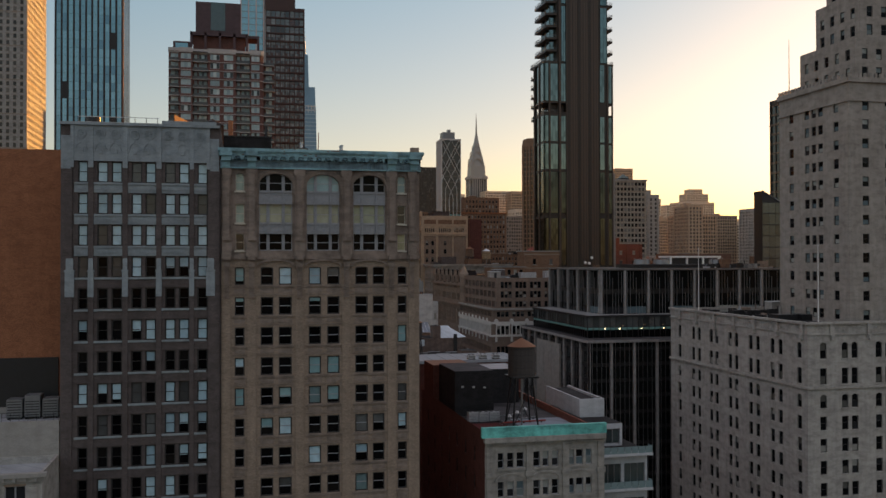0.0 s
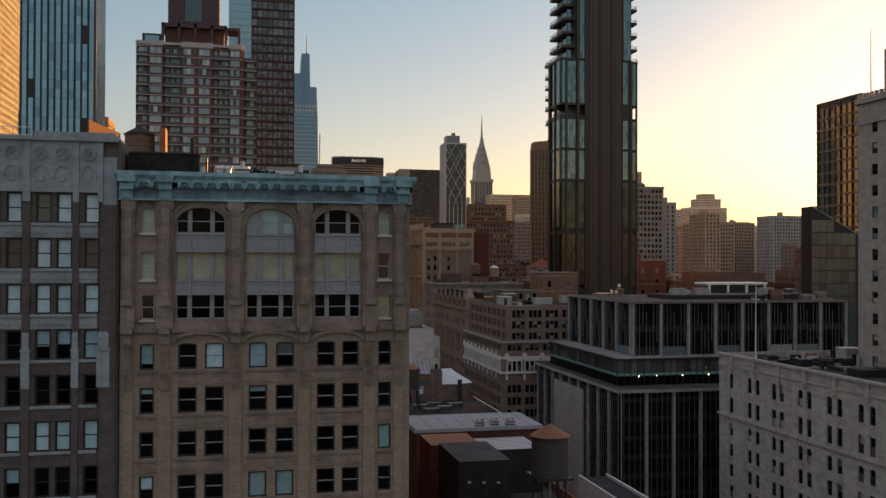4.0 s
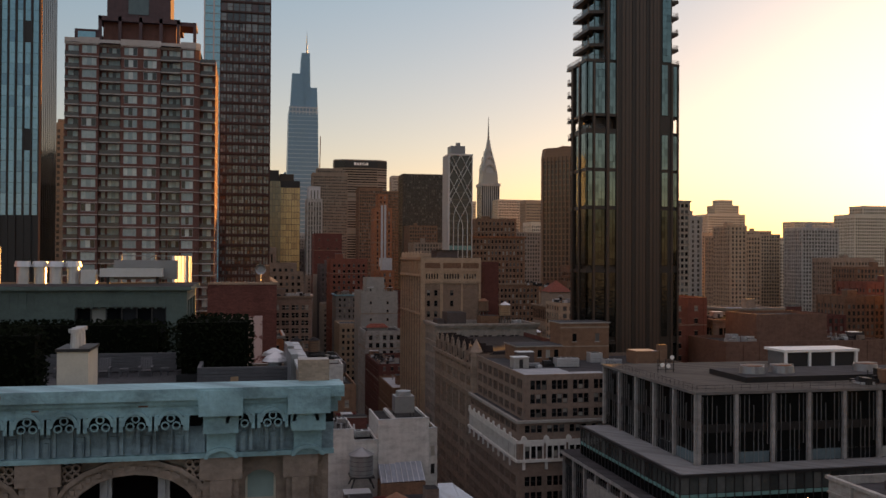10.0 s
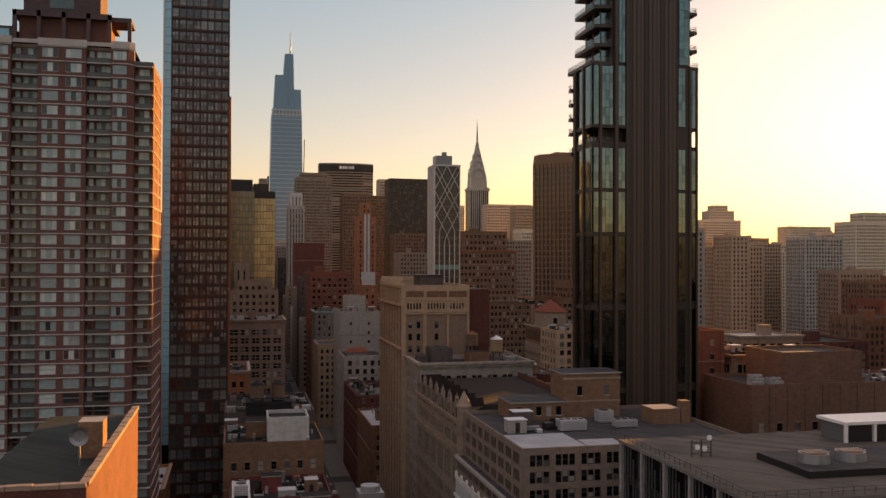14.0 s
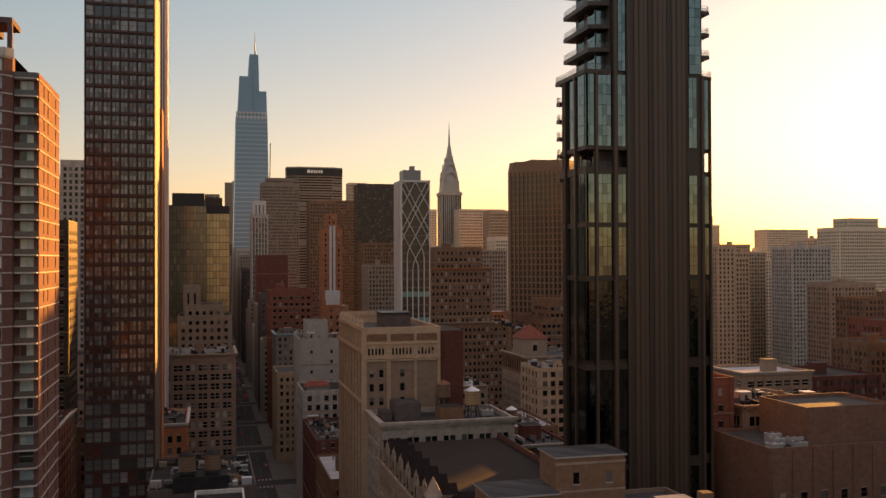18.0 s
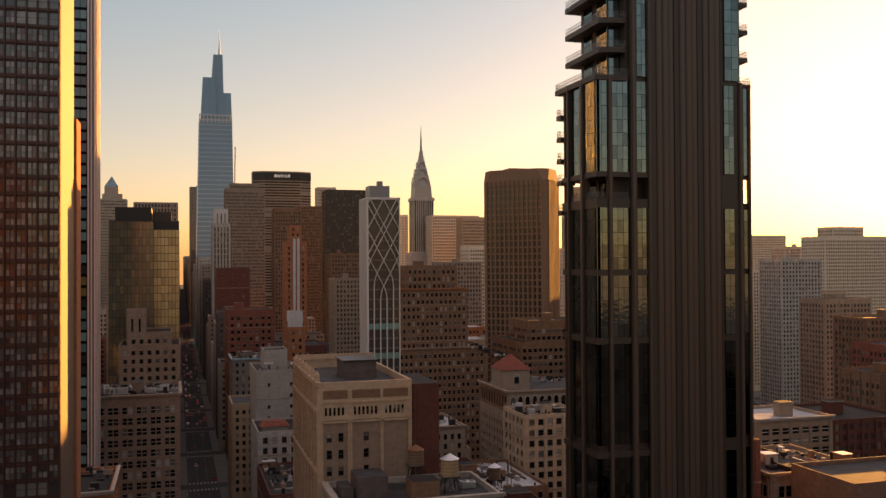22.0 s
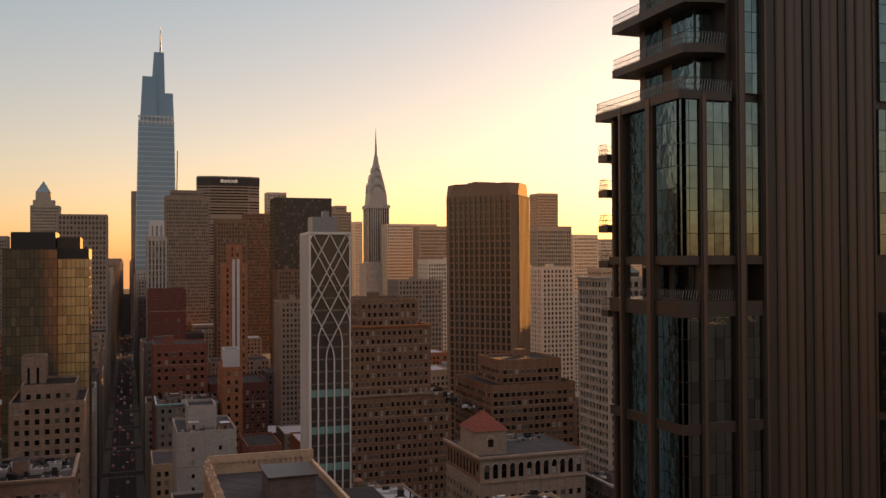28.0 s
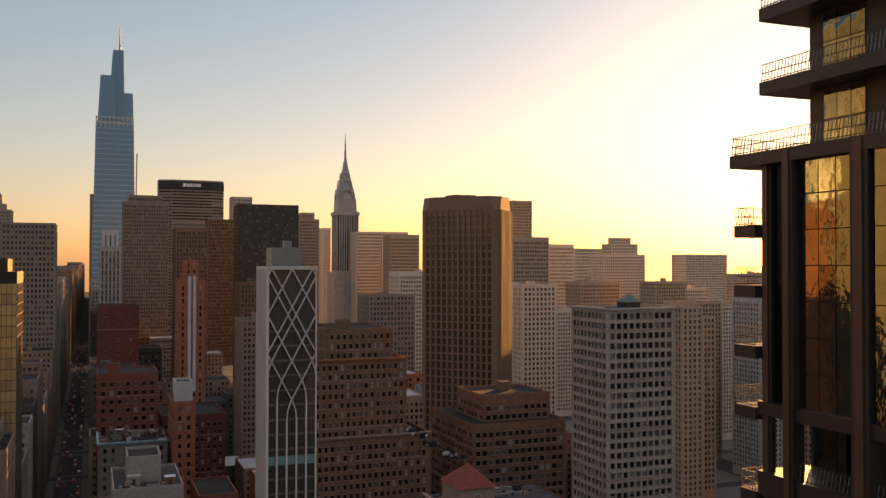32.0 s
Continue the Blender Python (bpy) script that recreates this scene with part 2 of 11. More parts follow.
DARK, DIM = (0.006, 0.007, 0.008), (0.025, 0.027, 0.03)
M = dict(
    glass=glazing("window glass", [(0, DARK), (0.5, DIM), (0.62, (0.16, 0.2, 0.2)), (0.75, (0.3, 0.32, 0.3)), (0.9, (0.1, 0.15, 0.17))], spec=0.1),
    glass_dark=glazing("dark window glass", [(0, DARK), (0.62, DIM), (0.8, (0.1, 0.1, 0.09)), (0.9, (0.26, 0.26, 0.24))], spec=0.07),
    glass_far=glazing("far window glass", [(0, (0.012, 0.012, 0.013)), (0.5, (0.035, 0.034, 0.033)), (0.75, (0.1, 0.1, 0.095)), (0.9, (0.22, 0.21, 0.19))], rough=0.12, spec=0.1),
    glass_mid=glazing("street window glass", [(0, (0.006, 0.006, 0.007)), (0.5, (0.02, 0.02, 0.021)), (0.74, (0.1, 0.1, 0.095)), (0.89, (0.28, 0.27, 0.24))], rough=0.1, spec=0.08),
    # lighter panes lower the contrast of far towers as haze would
    glass_sky=glazing("distant tower glass paled for haze", [(0, (0.04, 0.038, 0.035)), (0.5, (0.07, 0.066, 0.06)), (0.85, (0.16, 0.15, 0.135))], rough=0.15, spec=0.35),
    glass_teal=glazing("shaded loft glass", [(0, DARK), (0.4, (0.22, 0.33, 0.33)), (0.62, (0.3, 0.4, 0.36)), (0.75, (0.34, 0.36, 0.24)), (0.85, DIM)], island=False),
    glass_blue=glazing("blue curtain wall glass", [(0, (0.16, 0.44, 0.56)), (0.5, (0.2, 0.52, 0.64)), (0.9, (0.11, 0.33, 0.45))], rough=0.05, spec=0.8),
    glass_green=glazing("green-grey curtain wall glass", [(0, (0.045, 0.065, 0.064)), (0.5, (0.06, 0.082, 0.08)), (0.85, (0.03, 0.042, 0.042))], rough=0.04, spec=0.8, metal=0.1),
    glass_black=glazing("unlit loft glass", [(0, (0.002, 0.002, 0.0025)), (0.5, (0.006, 0.006, 0.0065)), (0.9, (0.012, 0.011, 0.01))], spec=0.06),
    # pale blue that also paints the sky mirrored in gothic loft windows
    blue_blind_sky=glazing("pale blue for blinds and reflected sky", [(0, (0.33, 0.52, 0.6)), (0.4, (0.4, 0.6, 0.68)), (0.8, (0.25, 0.4, 0.47))], spec=0.4, island=False),
    blind_grey=glazing("grey blind behind glass", [(0, (0.07, 0.075, 0.075)), (0.5, (0.11, 0.12, 0.12)), (0.8, (0.05, 0.053, 0.053))], spec=0.3, island=False),
    blind_teal=glazing("teal blind behind glass", [(0, (0.18, 0.34, 0.36)), (0.5, (0.23, 0.4, 0.42)), (0.85, (0.12, 0.2, 0.21))], spec=0.4, island=False),
    glass_ribs=glazing("dark office glass", [(0, (0.003, 0.0035, 0.004)), (0.8, (0.006, 0.007, 0.007)), (0.95, (0.03, 0.03, 0.028))], rough=0.08, spec=0.08),
    limestone=masonry("weathered limestone", (0.34, 0.30, 0.25), stain=0.2),
    paleston=masonry("pale stone", (0.36, 0.345, 0.32), stain=0.28),
    greystone=masonry("grey gothic terracotta", (0.26, 0.305, 0.325), stain=0.2),
    greybrick=masonry("grey-brown brick", (0.115, 0.098, 0.094), brick=(0.24, 0.075), stain=0.22),
    tan=masonry("tan brick", (0.285, 0.225, 0.175), brick=(0.24, 0.075), joint=0.85, stain=0.15),
    tanstone=masonry("tan terracotta", (0.28, 0.205, 0.155), stain=0.18),
    redbrick=masonry("red brick", (0.23, 0.09, 0.065), brick=(0.24, 0.075), stain=0.2),
    darkred=masonry("dark red brick", (0.14, 0.055, 0.045), brick=(0.24, 0.075), stain=0.2),
    orangebrick=masonry("orange brick", (0.36, 0.15, 0.08), brick=(0.24, 0.075), stain=0.16),
    brownbrick=masonry("brown brick", (0.22, 0.13, 0.085), brick=(0.24, 0.075), stain=0.2),
    beige=masonry("beige brick", (0.43, 0.325, 0.23), brick=(0.24, 0.075), joint=0.85, stain=0.15),
    whitepaint=masonry("white painted brick", (0.48, 0.49, 0.49), brick=(0.24, 0.075), joint=0.9, stain=0.12),
    concrete=masonry("concrete", (0.30, 0.29, 0.27), stain=0.15),
    copper=masonry("green copper", (0.2, 0.4, 0.45), rough=0.6, stain=0.42, bump=0.7),
    terracotta=masonry("weathered brown terracotta", (0.245, 0.195, 0.165), stain=0.34, bump=0.7),
    copper_d=masonry("dark green painted metal", (0.07, 0.11, 0.10), rough=0.6, stain=0.2),
    roofing=masonry("grey roof felt", (0.058, 0.058, 0.062), stain=0.5),
    roof_dark=masonry("tar roof", (0.026, 0.025, 0.026), stain=0.5),
    roof_pale=masonry("silver roof coating", (0.32, 0.34, 0.36), stain=0.25),
    bronze=plain("bronze cladding", (0.042, 0.031, 0.025), 0.42, 0.3),
    blackfin=plain("black fin metal", (0.012, 0.012, 0.013), 0.5, 0.0),
    darkmetal=plain("dark metal", (0.03, 0.03, 0.032), 0.45, 0.5),
    midmetal=plain("grey metal", (0.22, 0.23, 0.24), 0.45, 0.6),
    palemetal=plain("pale metal", (0.5, 0.52, 0.54), 0.4, 0.5),
    white=plain("white paint", (0.72, 0.72, 0.7), 0.55),
    cream=plain("cream sash paint", (0.5, 0.47, 0.4), 0.6),
    blackframe=plain("black sash paint", (0.02, 0.02, 0.022), 0.5),
    greyframe=plain("grey painted iron", (0.27, 0.285, 0.305), 0.6, 0, 0.3, 3),
    wood=plain("weathered cedar", (0.16, 0.10, 0.065), 0.85, 0, 0.35, 2.5),
    plank=plain("weathered grey timber", (0.085, 0.088, 0.095), 0.85, 0, 0.3, 3),
    tanwood=plain("tan outdoor timber", (0.33, 0.22, 0.13), 0.7, 0, 0.25, 3),
    rust=plain("rusted steel", (0.2, 0.09, 0.05), 0.8, 0.2, 0.4, 3),
    asphalt=masonry("asphalt", (0.05, 0.05, 0.052), stain=0.3),
    paving=masonry("pavement concrete", (0.13, 0.127, 0.12), stain=0.2),
    lining=plain("worn road paint", (0.24, 0.24, 0.23), 0.7),
    # darker than the leaves, for the shade deep in a hedge
    leaf_core_shade=plain("inner foliage", (0.003, 0.0045, 0.0025), 0.9),
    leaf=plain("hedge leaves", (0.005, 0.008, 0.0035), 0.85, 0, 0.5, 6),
    bluegrey=masonry("blue-grey glass and metal skin", (0.13, 0.255, 0.34), rough=0.3, stain=0.1, bump=0.05),
    hazebrown=masonry("brown tower concrete", (0.21, 0.13, 0.085), stain=0.12),
    redroof=masonry("red clay roof tiles", (0.22, 0.07, 0.05), brick=(0.3, 0.3), stain=0.2),
    goldglass=glazing("bronze reflective glass", [(0, (0.1, 0.09, 0.06)), (0.35, (0.12, 0.105, 0.07)), (0.7, (0.085, 0.085, 0.065)), (0.93, (0.16, 0.13, 0.08))], rough=0.08, spec=0.9),
)
for name in ("leaf", "leaf_core_shade"):
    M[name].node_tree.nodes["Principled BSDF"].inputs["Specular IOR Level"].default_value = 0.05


def chipped(name, paint, under, amount=0.42):
    """Old paint flaking off brick."""
    m, t, p, L = nodes(name)
    geo = t.nodes.new("ShaderNodeNewGeometry")
    big = t.nodes.new("ShaderNodeTexNoise")
    big.inputs["Scale"].default_value, big.inputs["Detail"].default_value = 1.1, 9
    big.inputs["Roughness"].default_value = 0.72
    L.new(geo.outputs["Position"], big.inputs["Vector"])
    ramp = t.nodes.new("ShaderNodeValToRGB")
    ramp.color_ramp.elements[0].position, ramp.color_ramp.elements[0].color = amount, (*under, 1)
    ramp.color_ramp.elements[1].position, ramp.color_ramp.elements[1].color = amount + 0.04, (*paint, 1)
    L.new(big.outputs[0], ramp.inputs[0])
    n = t.nodes.new("ShaderNodeTexNoise")
    n.inputs["Scale"].default_value, n.inputs["Detail"].default_value = 0.5, 4
    L.new(geo.outputs["Position"], n.inputs["Vector"])
    L.new(tint(t, ramp.outputs[0], n.outputs[0], 0.7, 1.3), p.inputs["Base Color"])
    p.inputs["Roughness"].default_value = 0.85
    return m


M["palewall"] = masonry("stained white render", (0.46, 0.46, 0.44), stain=0.22)
M["patch"] = chipped("flaking pinkish paint over brick", (0.5, 0.37, 0.34), (0.16, 0.06, 0.05))
sign_white = plain("white sign enamel", (0.8, 0.8, 0.8), 0.5)


# ---- mesh helpers ----
class MB:
    """Collects faces with their materials, relative to the origin o."""

    def __init__(self, o=(0, 0, 0)):
        self.o, self.v, self.f, self.m, self.slots = o, [], [], [], []

    def slot(self, mat):
        mat = M[mat] if isinstance(mat, str) else mat
        if mat not in self.slots:
            self.slots.append(mat)
        return self.slots.index(mat)

    def poly(self, pts, mat):
        k, (a, b, c) = len(self.v), self.o
        self.v += [(p[0] - a, p[1] - b, p[2] - c) for p in pts]
        self.f.append(tuple(range(k, k + len(pts))))
        self.m.append(self.slot(mat))

    def prism(self, pts, z0, z1, mat, top=None, cap=True, bottom=False):
        """An upright prism over the outline pts, which runs anticlockwise seen from above."""
        n = len(pts)
        for i in range(n):
            a, b = pts[i], pts[(i + 1) % n]
            self.poly([(a[0], a[1], z0), (b[0], b[1], z0), (b[0], b[1], z1), (a[0], a[1], z1)], mat)
        if cap:
            self.poly([(p[0], p[1], z1) for p in pts], top or mat)
        if bottom:
            self.poly([(p[0], p[1], z0) for p in reversed(pts)], mat)

    def box(self, x0, x1, y0, y1, z0, z1, mat, top=None, bottom=True):
        self.prism([(x0, y0), (x1, y0), (x1, y1), (x0, y1)], z0, z1, mat, top, True, bottom)

    def taper(self, pts, z0, pts2, z1, mat, cap=True):
        n = len(pts)
        for i in range(n):
            a, b, c, d = pts[i], pts[(i + 1) % n], pts2[(i + 1) % n], pts2[i]
            self.poly([(a[0], a[1], z0), (b[0], b[1], z0), (c[0], c[1], z1), (d[0], d[1], z1)], mat)
        if cap:
            self.poly([(p[0], p[1], z1) for p in pts2], mat)

    def cyl(self, x, y, z0, z1, r0, r1=None, n=12, mat="midmetal"):
        r1 = r0 if r1 is None else r1
        ring = lambda r: [(x + r * math.cos(2 * math.pi * i / n), y + r * math.sin(2 * math.pi * i / n)) for i in range(n)]
        self.taper(ring(r0), z0, ring(max(r1, 0.001)), z1, mat)

    def bar(self, a, b, w, mat):
        """A square bar from a to b."""
        a, b = Vector(a), Vector(b)
        d = (b - a).normalized()
        s = d.cross(Vector((0, 0, 1)))
        s = (s if s.length > 0.01 else Vector((1, 0, 0))).normalized() * (w / 2)
        u = s.cross(d).normalized() * (w / 2)
        ra, rb = [a + s + u, a - s + u, a - s - u, a + s - u], [b + s + u, b - s + u, b - s - u, b + s - u]
        for i in range(4):
            j = (i + 1) % 4
            self.poly([ra[j], ra[i], rb[i], rb[j]], mat)
        self.poly(ra, mat)
        self.poly(rb[::-1], mat)

    def face_bar(self, P, U, N, u0, u1, v0, v1, out, mat, back=0.0):
        """A bar on a wall: from u0 to u1 along U, v0 to v1 in height, standing out by out from the wall (or from back inside it)."""
        c = lambda u, v, d: (P[0] + U[0] * u + N[0] * d, P[1] + U[1] * u + N[1] * d, v)
        a, b = -back, out
        self.poly([c(u0, v0, b), c(u1, v0, b), c(u1, v1, b), c(u0, v1, b)], mat)
        self.poly([c(u0, v1, b), c(u1, v1, b), c(u1, v1, a), c(u0, v1, a)], mat)
        self.poly([c(u0, v0, a), c(u1, v0, a), c(u1, v0, b), c(u0, v0, b)], mat)
        self.poly([c(u0, v0, a), c(u0, v0, b), c(u0, v1, b), c(u0, v1, a)], mat)
        self.poly([c(u1, v0, b), c(u1, v0, a), c(u1, v1, a), c(u1, v1, b)], mat)

    def facade(self, P0, P1, z0, z1, cols, rows, mat, depth=0.25, skip=None, reveal=None):
        """A wall from P0 to P1 (left to right from outside) with openings cols x rows. Returns the openings."""
        W = math.hypot(P1[0] - P0[0], P1[1] - P0[1])
        U = ((P1[0] - P0[0]) / W, (P1[1] - P0[1]) / W)
        N = (U[1], -U[0])
        c = lambda u, v, d=0: (P0[0] + U[0] * u - N[0] * d, P0[1] + U[1] * u - N[1] * d, v)
        q = lambda u0, u1, v0, v1: self.poly([c(u0, v0), c(u1, v0), c(u1, v1), c(u0, v1)], mat) if u1 - u0 > 1e-4 and v1 - v0 > 1e-4 else None
        out, z, rv = [], z0, reveal or mat
        for j, (v0, v1) in enumerate(rows):
            q(0, W, z, v0)
            u = 0
            for i, (u0, u1) in enumerate(cols):
                if skip and skip(i, j):
                    continue
                q(u, u0, v0, v1)
                self.poly([c(u0, v0), c(u1, v0), c(u1, v0, depth), c(u0, v0, depth)], rv)
                self.poly([c(u0, v1, depth), c(u1, v1, depth), c(u1, v1), c(u0, v1)], rv)
                self.poly([c(u0, v0), c(u0, v0, depth), c(u0, v1, depth), c(u0, v1)], rv)
                self.poly([c(u1, v0, depth), c(u1, v0), c(u1, v1), c(u1, v1, depth)], rv)
                out.append((c((u0 + u1) / 2, (v0 + v1) / 2, depth), u1 - u0, v1 - v0, math.atan2(U[1], U[0]), i, j))
                u = u1
            q(u, W, v0, v1)
            z = v1
        q(0, W, z, z1)
        return out


def part(name, mb, parent=None, label="", loc=None, rot=0.0, kind="", smooth=False):
    me = mb if isinstance(mb, bpy.types.Mesh) else mesh_of(name, mb)
    ob = new(name, me)
    if loc is not None:
        ob.location, ob.rotation_euler = loc, (0, 0, rot)
    if parent is not None:
        ob.parent = parent
    if label or kind:
        tagged(ob, label=label, kind=kind)
    return ob


def mesh_of(name, mb):
    me = bpy.data.meshes.new(name)
    me.from_pydata(mb.v, [], mb.f)
    for s in mb.slots:
        me.materials.append(s)
    me.polygons.foreach_set("material_index", mb.m)
    me.update()
    return me


def thing(name, at, label, category, group="", kind=""):
    e = new(name)
    e.location = at
    e.empty_display_size = 0.5
    return tagged(e, label=label, category=category, group=group, kind=kind)


# ---- windows ----
window_meshes = {}


def window_mesh(w, h, style):
    """One window: frame bars, a meeting rail and panes; x right, z up, the outside towards -y."""
    key = (round(w, 2), round(h, 2), style)
    if key not in window_meshes:
        b = MB()
        glass, frame_mat, kind_of = style
        f = min(0.09, w * 0.07)
        P, U, N = (0, 0), (1, 0), (0, -1)
        x, z = w / 2, h / 2
        if kind_of in ("sash", "sash2"):
            cuts = [(-x, x)] if kind_of == "sash" else [(-x, -0.02), (0.02, x)]
            for a, c in cuts:
                b.poly([(a, 0.0, 0.03), (c, 0.0, 0.03), (c, 0.0, z), (a, 0.0, z)], glass)
                b.poly([(a, -0.03, -z), (c, -0.03, -z), (c, -0.03, 0.03), (a, -0.03, 0.03)], glass)
            b.face_bar(P, U, N, -x, x, -f / 2, f / 2, 0.07, frame_mat)
            if kind_of == "sash2":
                b.face_bar(P, U, N, -f, f, -z, z, 0.09, frame_mat)
        elif kind_of == "grid":
            n = max(1, round(w / 1.0))
            for i in range(n):
                a, c = -x + w * i / n, -x + w * (i + 1) / n
                b.poly([(a, 0, -z), (c, 0, -z), (c, 0, z), (a, 0, z)], glass)
                if i:
                    b.face_bar(P, U, N, a - f / 2, a + f / 2, -z, z, 0.07, frame_mat)
        else:
            b.poly([(-x, 0, -z), (x, 0, -z), (x, 0, z), (-x, 0, z)], glass)
        b.face_bar(P, U, N, -x, -x + f, -z, z, 0.1, frame_mat)
        b.face_bar(P, U, N, x - f, x, -z, z, 0.1, frame_mat)
        b.face_bar(P, U, N, -x + f, x - f, z - f, z, 0.1, frame_mat)
        b.face_bar(P, U, N, -x + f, x - f, -z, -z + f * 1.4, 0.12, frame_mat)
        window_meshes[key] = mesh_of("window", b)
    return window_meshes[key]


def loft_window(w, h, drop, blind, dark, frame_mat, rail_mat):
    """An old double-hung window with its blind drawn down by drop; outside towards -y."""
    key = ("loft", round(w, 2), round(h, 2), drop, blind, frame_mat)
    if key not in window_meshes:
        b = MB()
        P, U, N = (0, 0), (1, 0), (0, -1)
        x, z, f = w / 2, h / 2, 0.15
        for lo, hi, d in ((0.0, z, 0.0), (-z, 0.0, 0.05)):
            cut = min(hi, max(lo, z - drop * h))
            if cut < hi:
                b.poly([(-x, -d, cut), (x, -d, cut), (x, -d, hi), (-x, -d, hi)], blind)
            if cut > lo:
                b.poly([(-x, -d, lo), (x, -d, lo), (x, -d, cut), (-x, -d, cut)], dark)
        b.face_bar(P, U, N, -x, -x + f, -z, z, 0.14, frame_mat)
        b.face_bar(P, U, N, x - f, x, -z, z, 0.14, frame_mat)
        b.face_bar(P, U, N, -x + f, x - f, z - f, z, 0.14, frame_mat)
        b.face_bar(P, U, N, -x + f, x - f, -z, -z + f, 0.16, frame_mat)
        b.face_bar(P, U, N, -x + f, x - f, -0.05, 0.04, 0.1, rail_mat)
        window_meshes[key] = mesh_of("window", b)
    return window_meshes[key]


def loft_glaze(root, openings, share, blinds, frame_mat, rail_mat, seed, dark="glass_black"):
    """Windows whose blinds, or blue panes painted as reflected sky, differ; share gives, from the top storey down, how
    many are drawn.
    """
    rn, o = random.Random(seed), root.location
    top = max(q[5] for q in openings)
    for c, w, h, a, i, j in openings:
        p = share[min(top - j, len(share) - 1)]
        drop = 0
        if rn.random() < p:
            drop = 1 if p == 1 else rn.choice((1, 1, 1, 0.5, 0.56, 0.78)) if p > 0.3 else rn.choice((0.25, 0.5, 1))
        part("window", loft_window(w, h, drop, rn.choice(blinds), dark, frame_mat, rail_mat), root, loc=(c[0] - o[0], c[1] - o[1], c[2] - o[2]), rot=a)


def glaze(root, openings, style=("glass", "blackframe", "sash"), single=True, name="window", limit=300, with_piers=None):
    """Fills the openings: windows of their own for the first ones, the rest joined."""
    o = root.location
    if single:
        for c, w, h, a, i, j in openings[:limit]:
            part(name, window_mesh(w, h, style), root, loc=(c[0] - o[0], c[1] - o[1], c[2] - o[2]), rot=a)
        openings = openings[limit:]
    if openings:
        b = with_piers or MB(tuple(o))
        for c, w, h, a, i, j in openings:
            u, n = (math.cos(a), math.sin(a)), (math.sin(a), -math.cos(a))
            x, z = w / 2, h / 2
            at = lambda s, v, d=0: (c[0] + u[0] * s + n[0] * d, c[1] + u[1] * s + n[1] * d, c[2] + v)
            b.poly([at(-x, -z), at(x, -z), at(x, z), at(-x, z)], style[0])
            if style[2] != "plain":
                b.poly([at(-x, -0.06, 0.05), at(x, -0.06, 0.05), at(x, 0.06, 0.05), at(-x, 0.06, 0.05)], style[1])
        part("glazing" if with_piers is None else "facade_relief", b, root, kind="stuff")


def spread(width, bay, w, margin=1.0, group=1, gap=0.35):
    """Columns of windows of width w over a wall, one group a bay."""
    n = max(1, int((width - 2 * margin) / bay))
    step = (width - 2 * margin) / n
    cols = []
    for i in range(n):
        mid = margin + step * (i + 0.5)
        total = group * w + (group - 1) * gap
        for g in range(group):
            a = mid - total / 2 + g * (w + gap)
            cols.append((a, a + w))
    return cols


def storeys(z0, z1, floor, h, sill=0.9, top=1.2):
    rows, z = [], z0
    while z + sill + h < z1 - top:
        rows.append((z + sill, z + sill + h))
        z += floor
    return rows


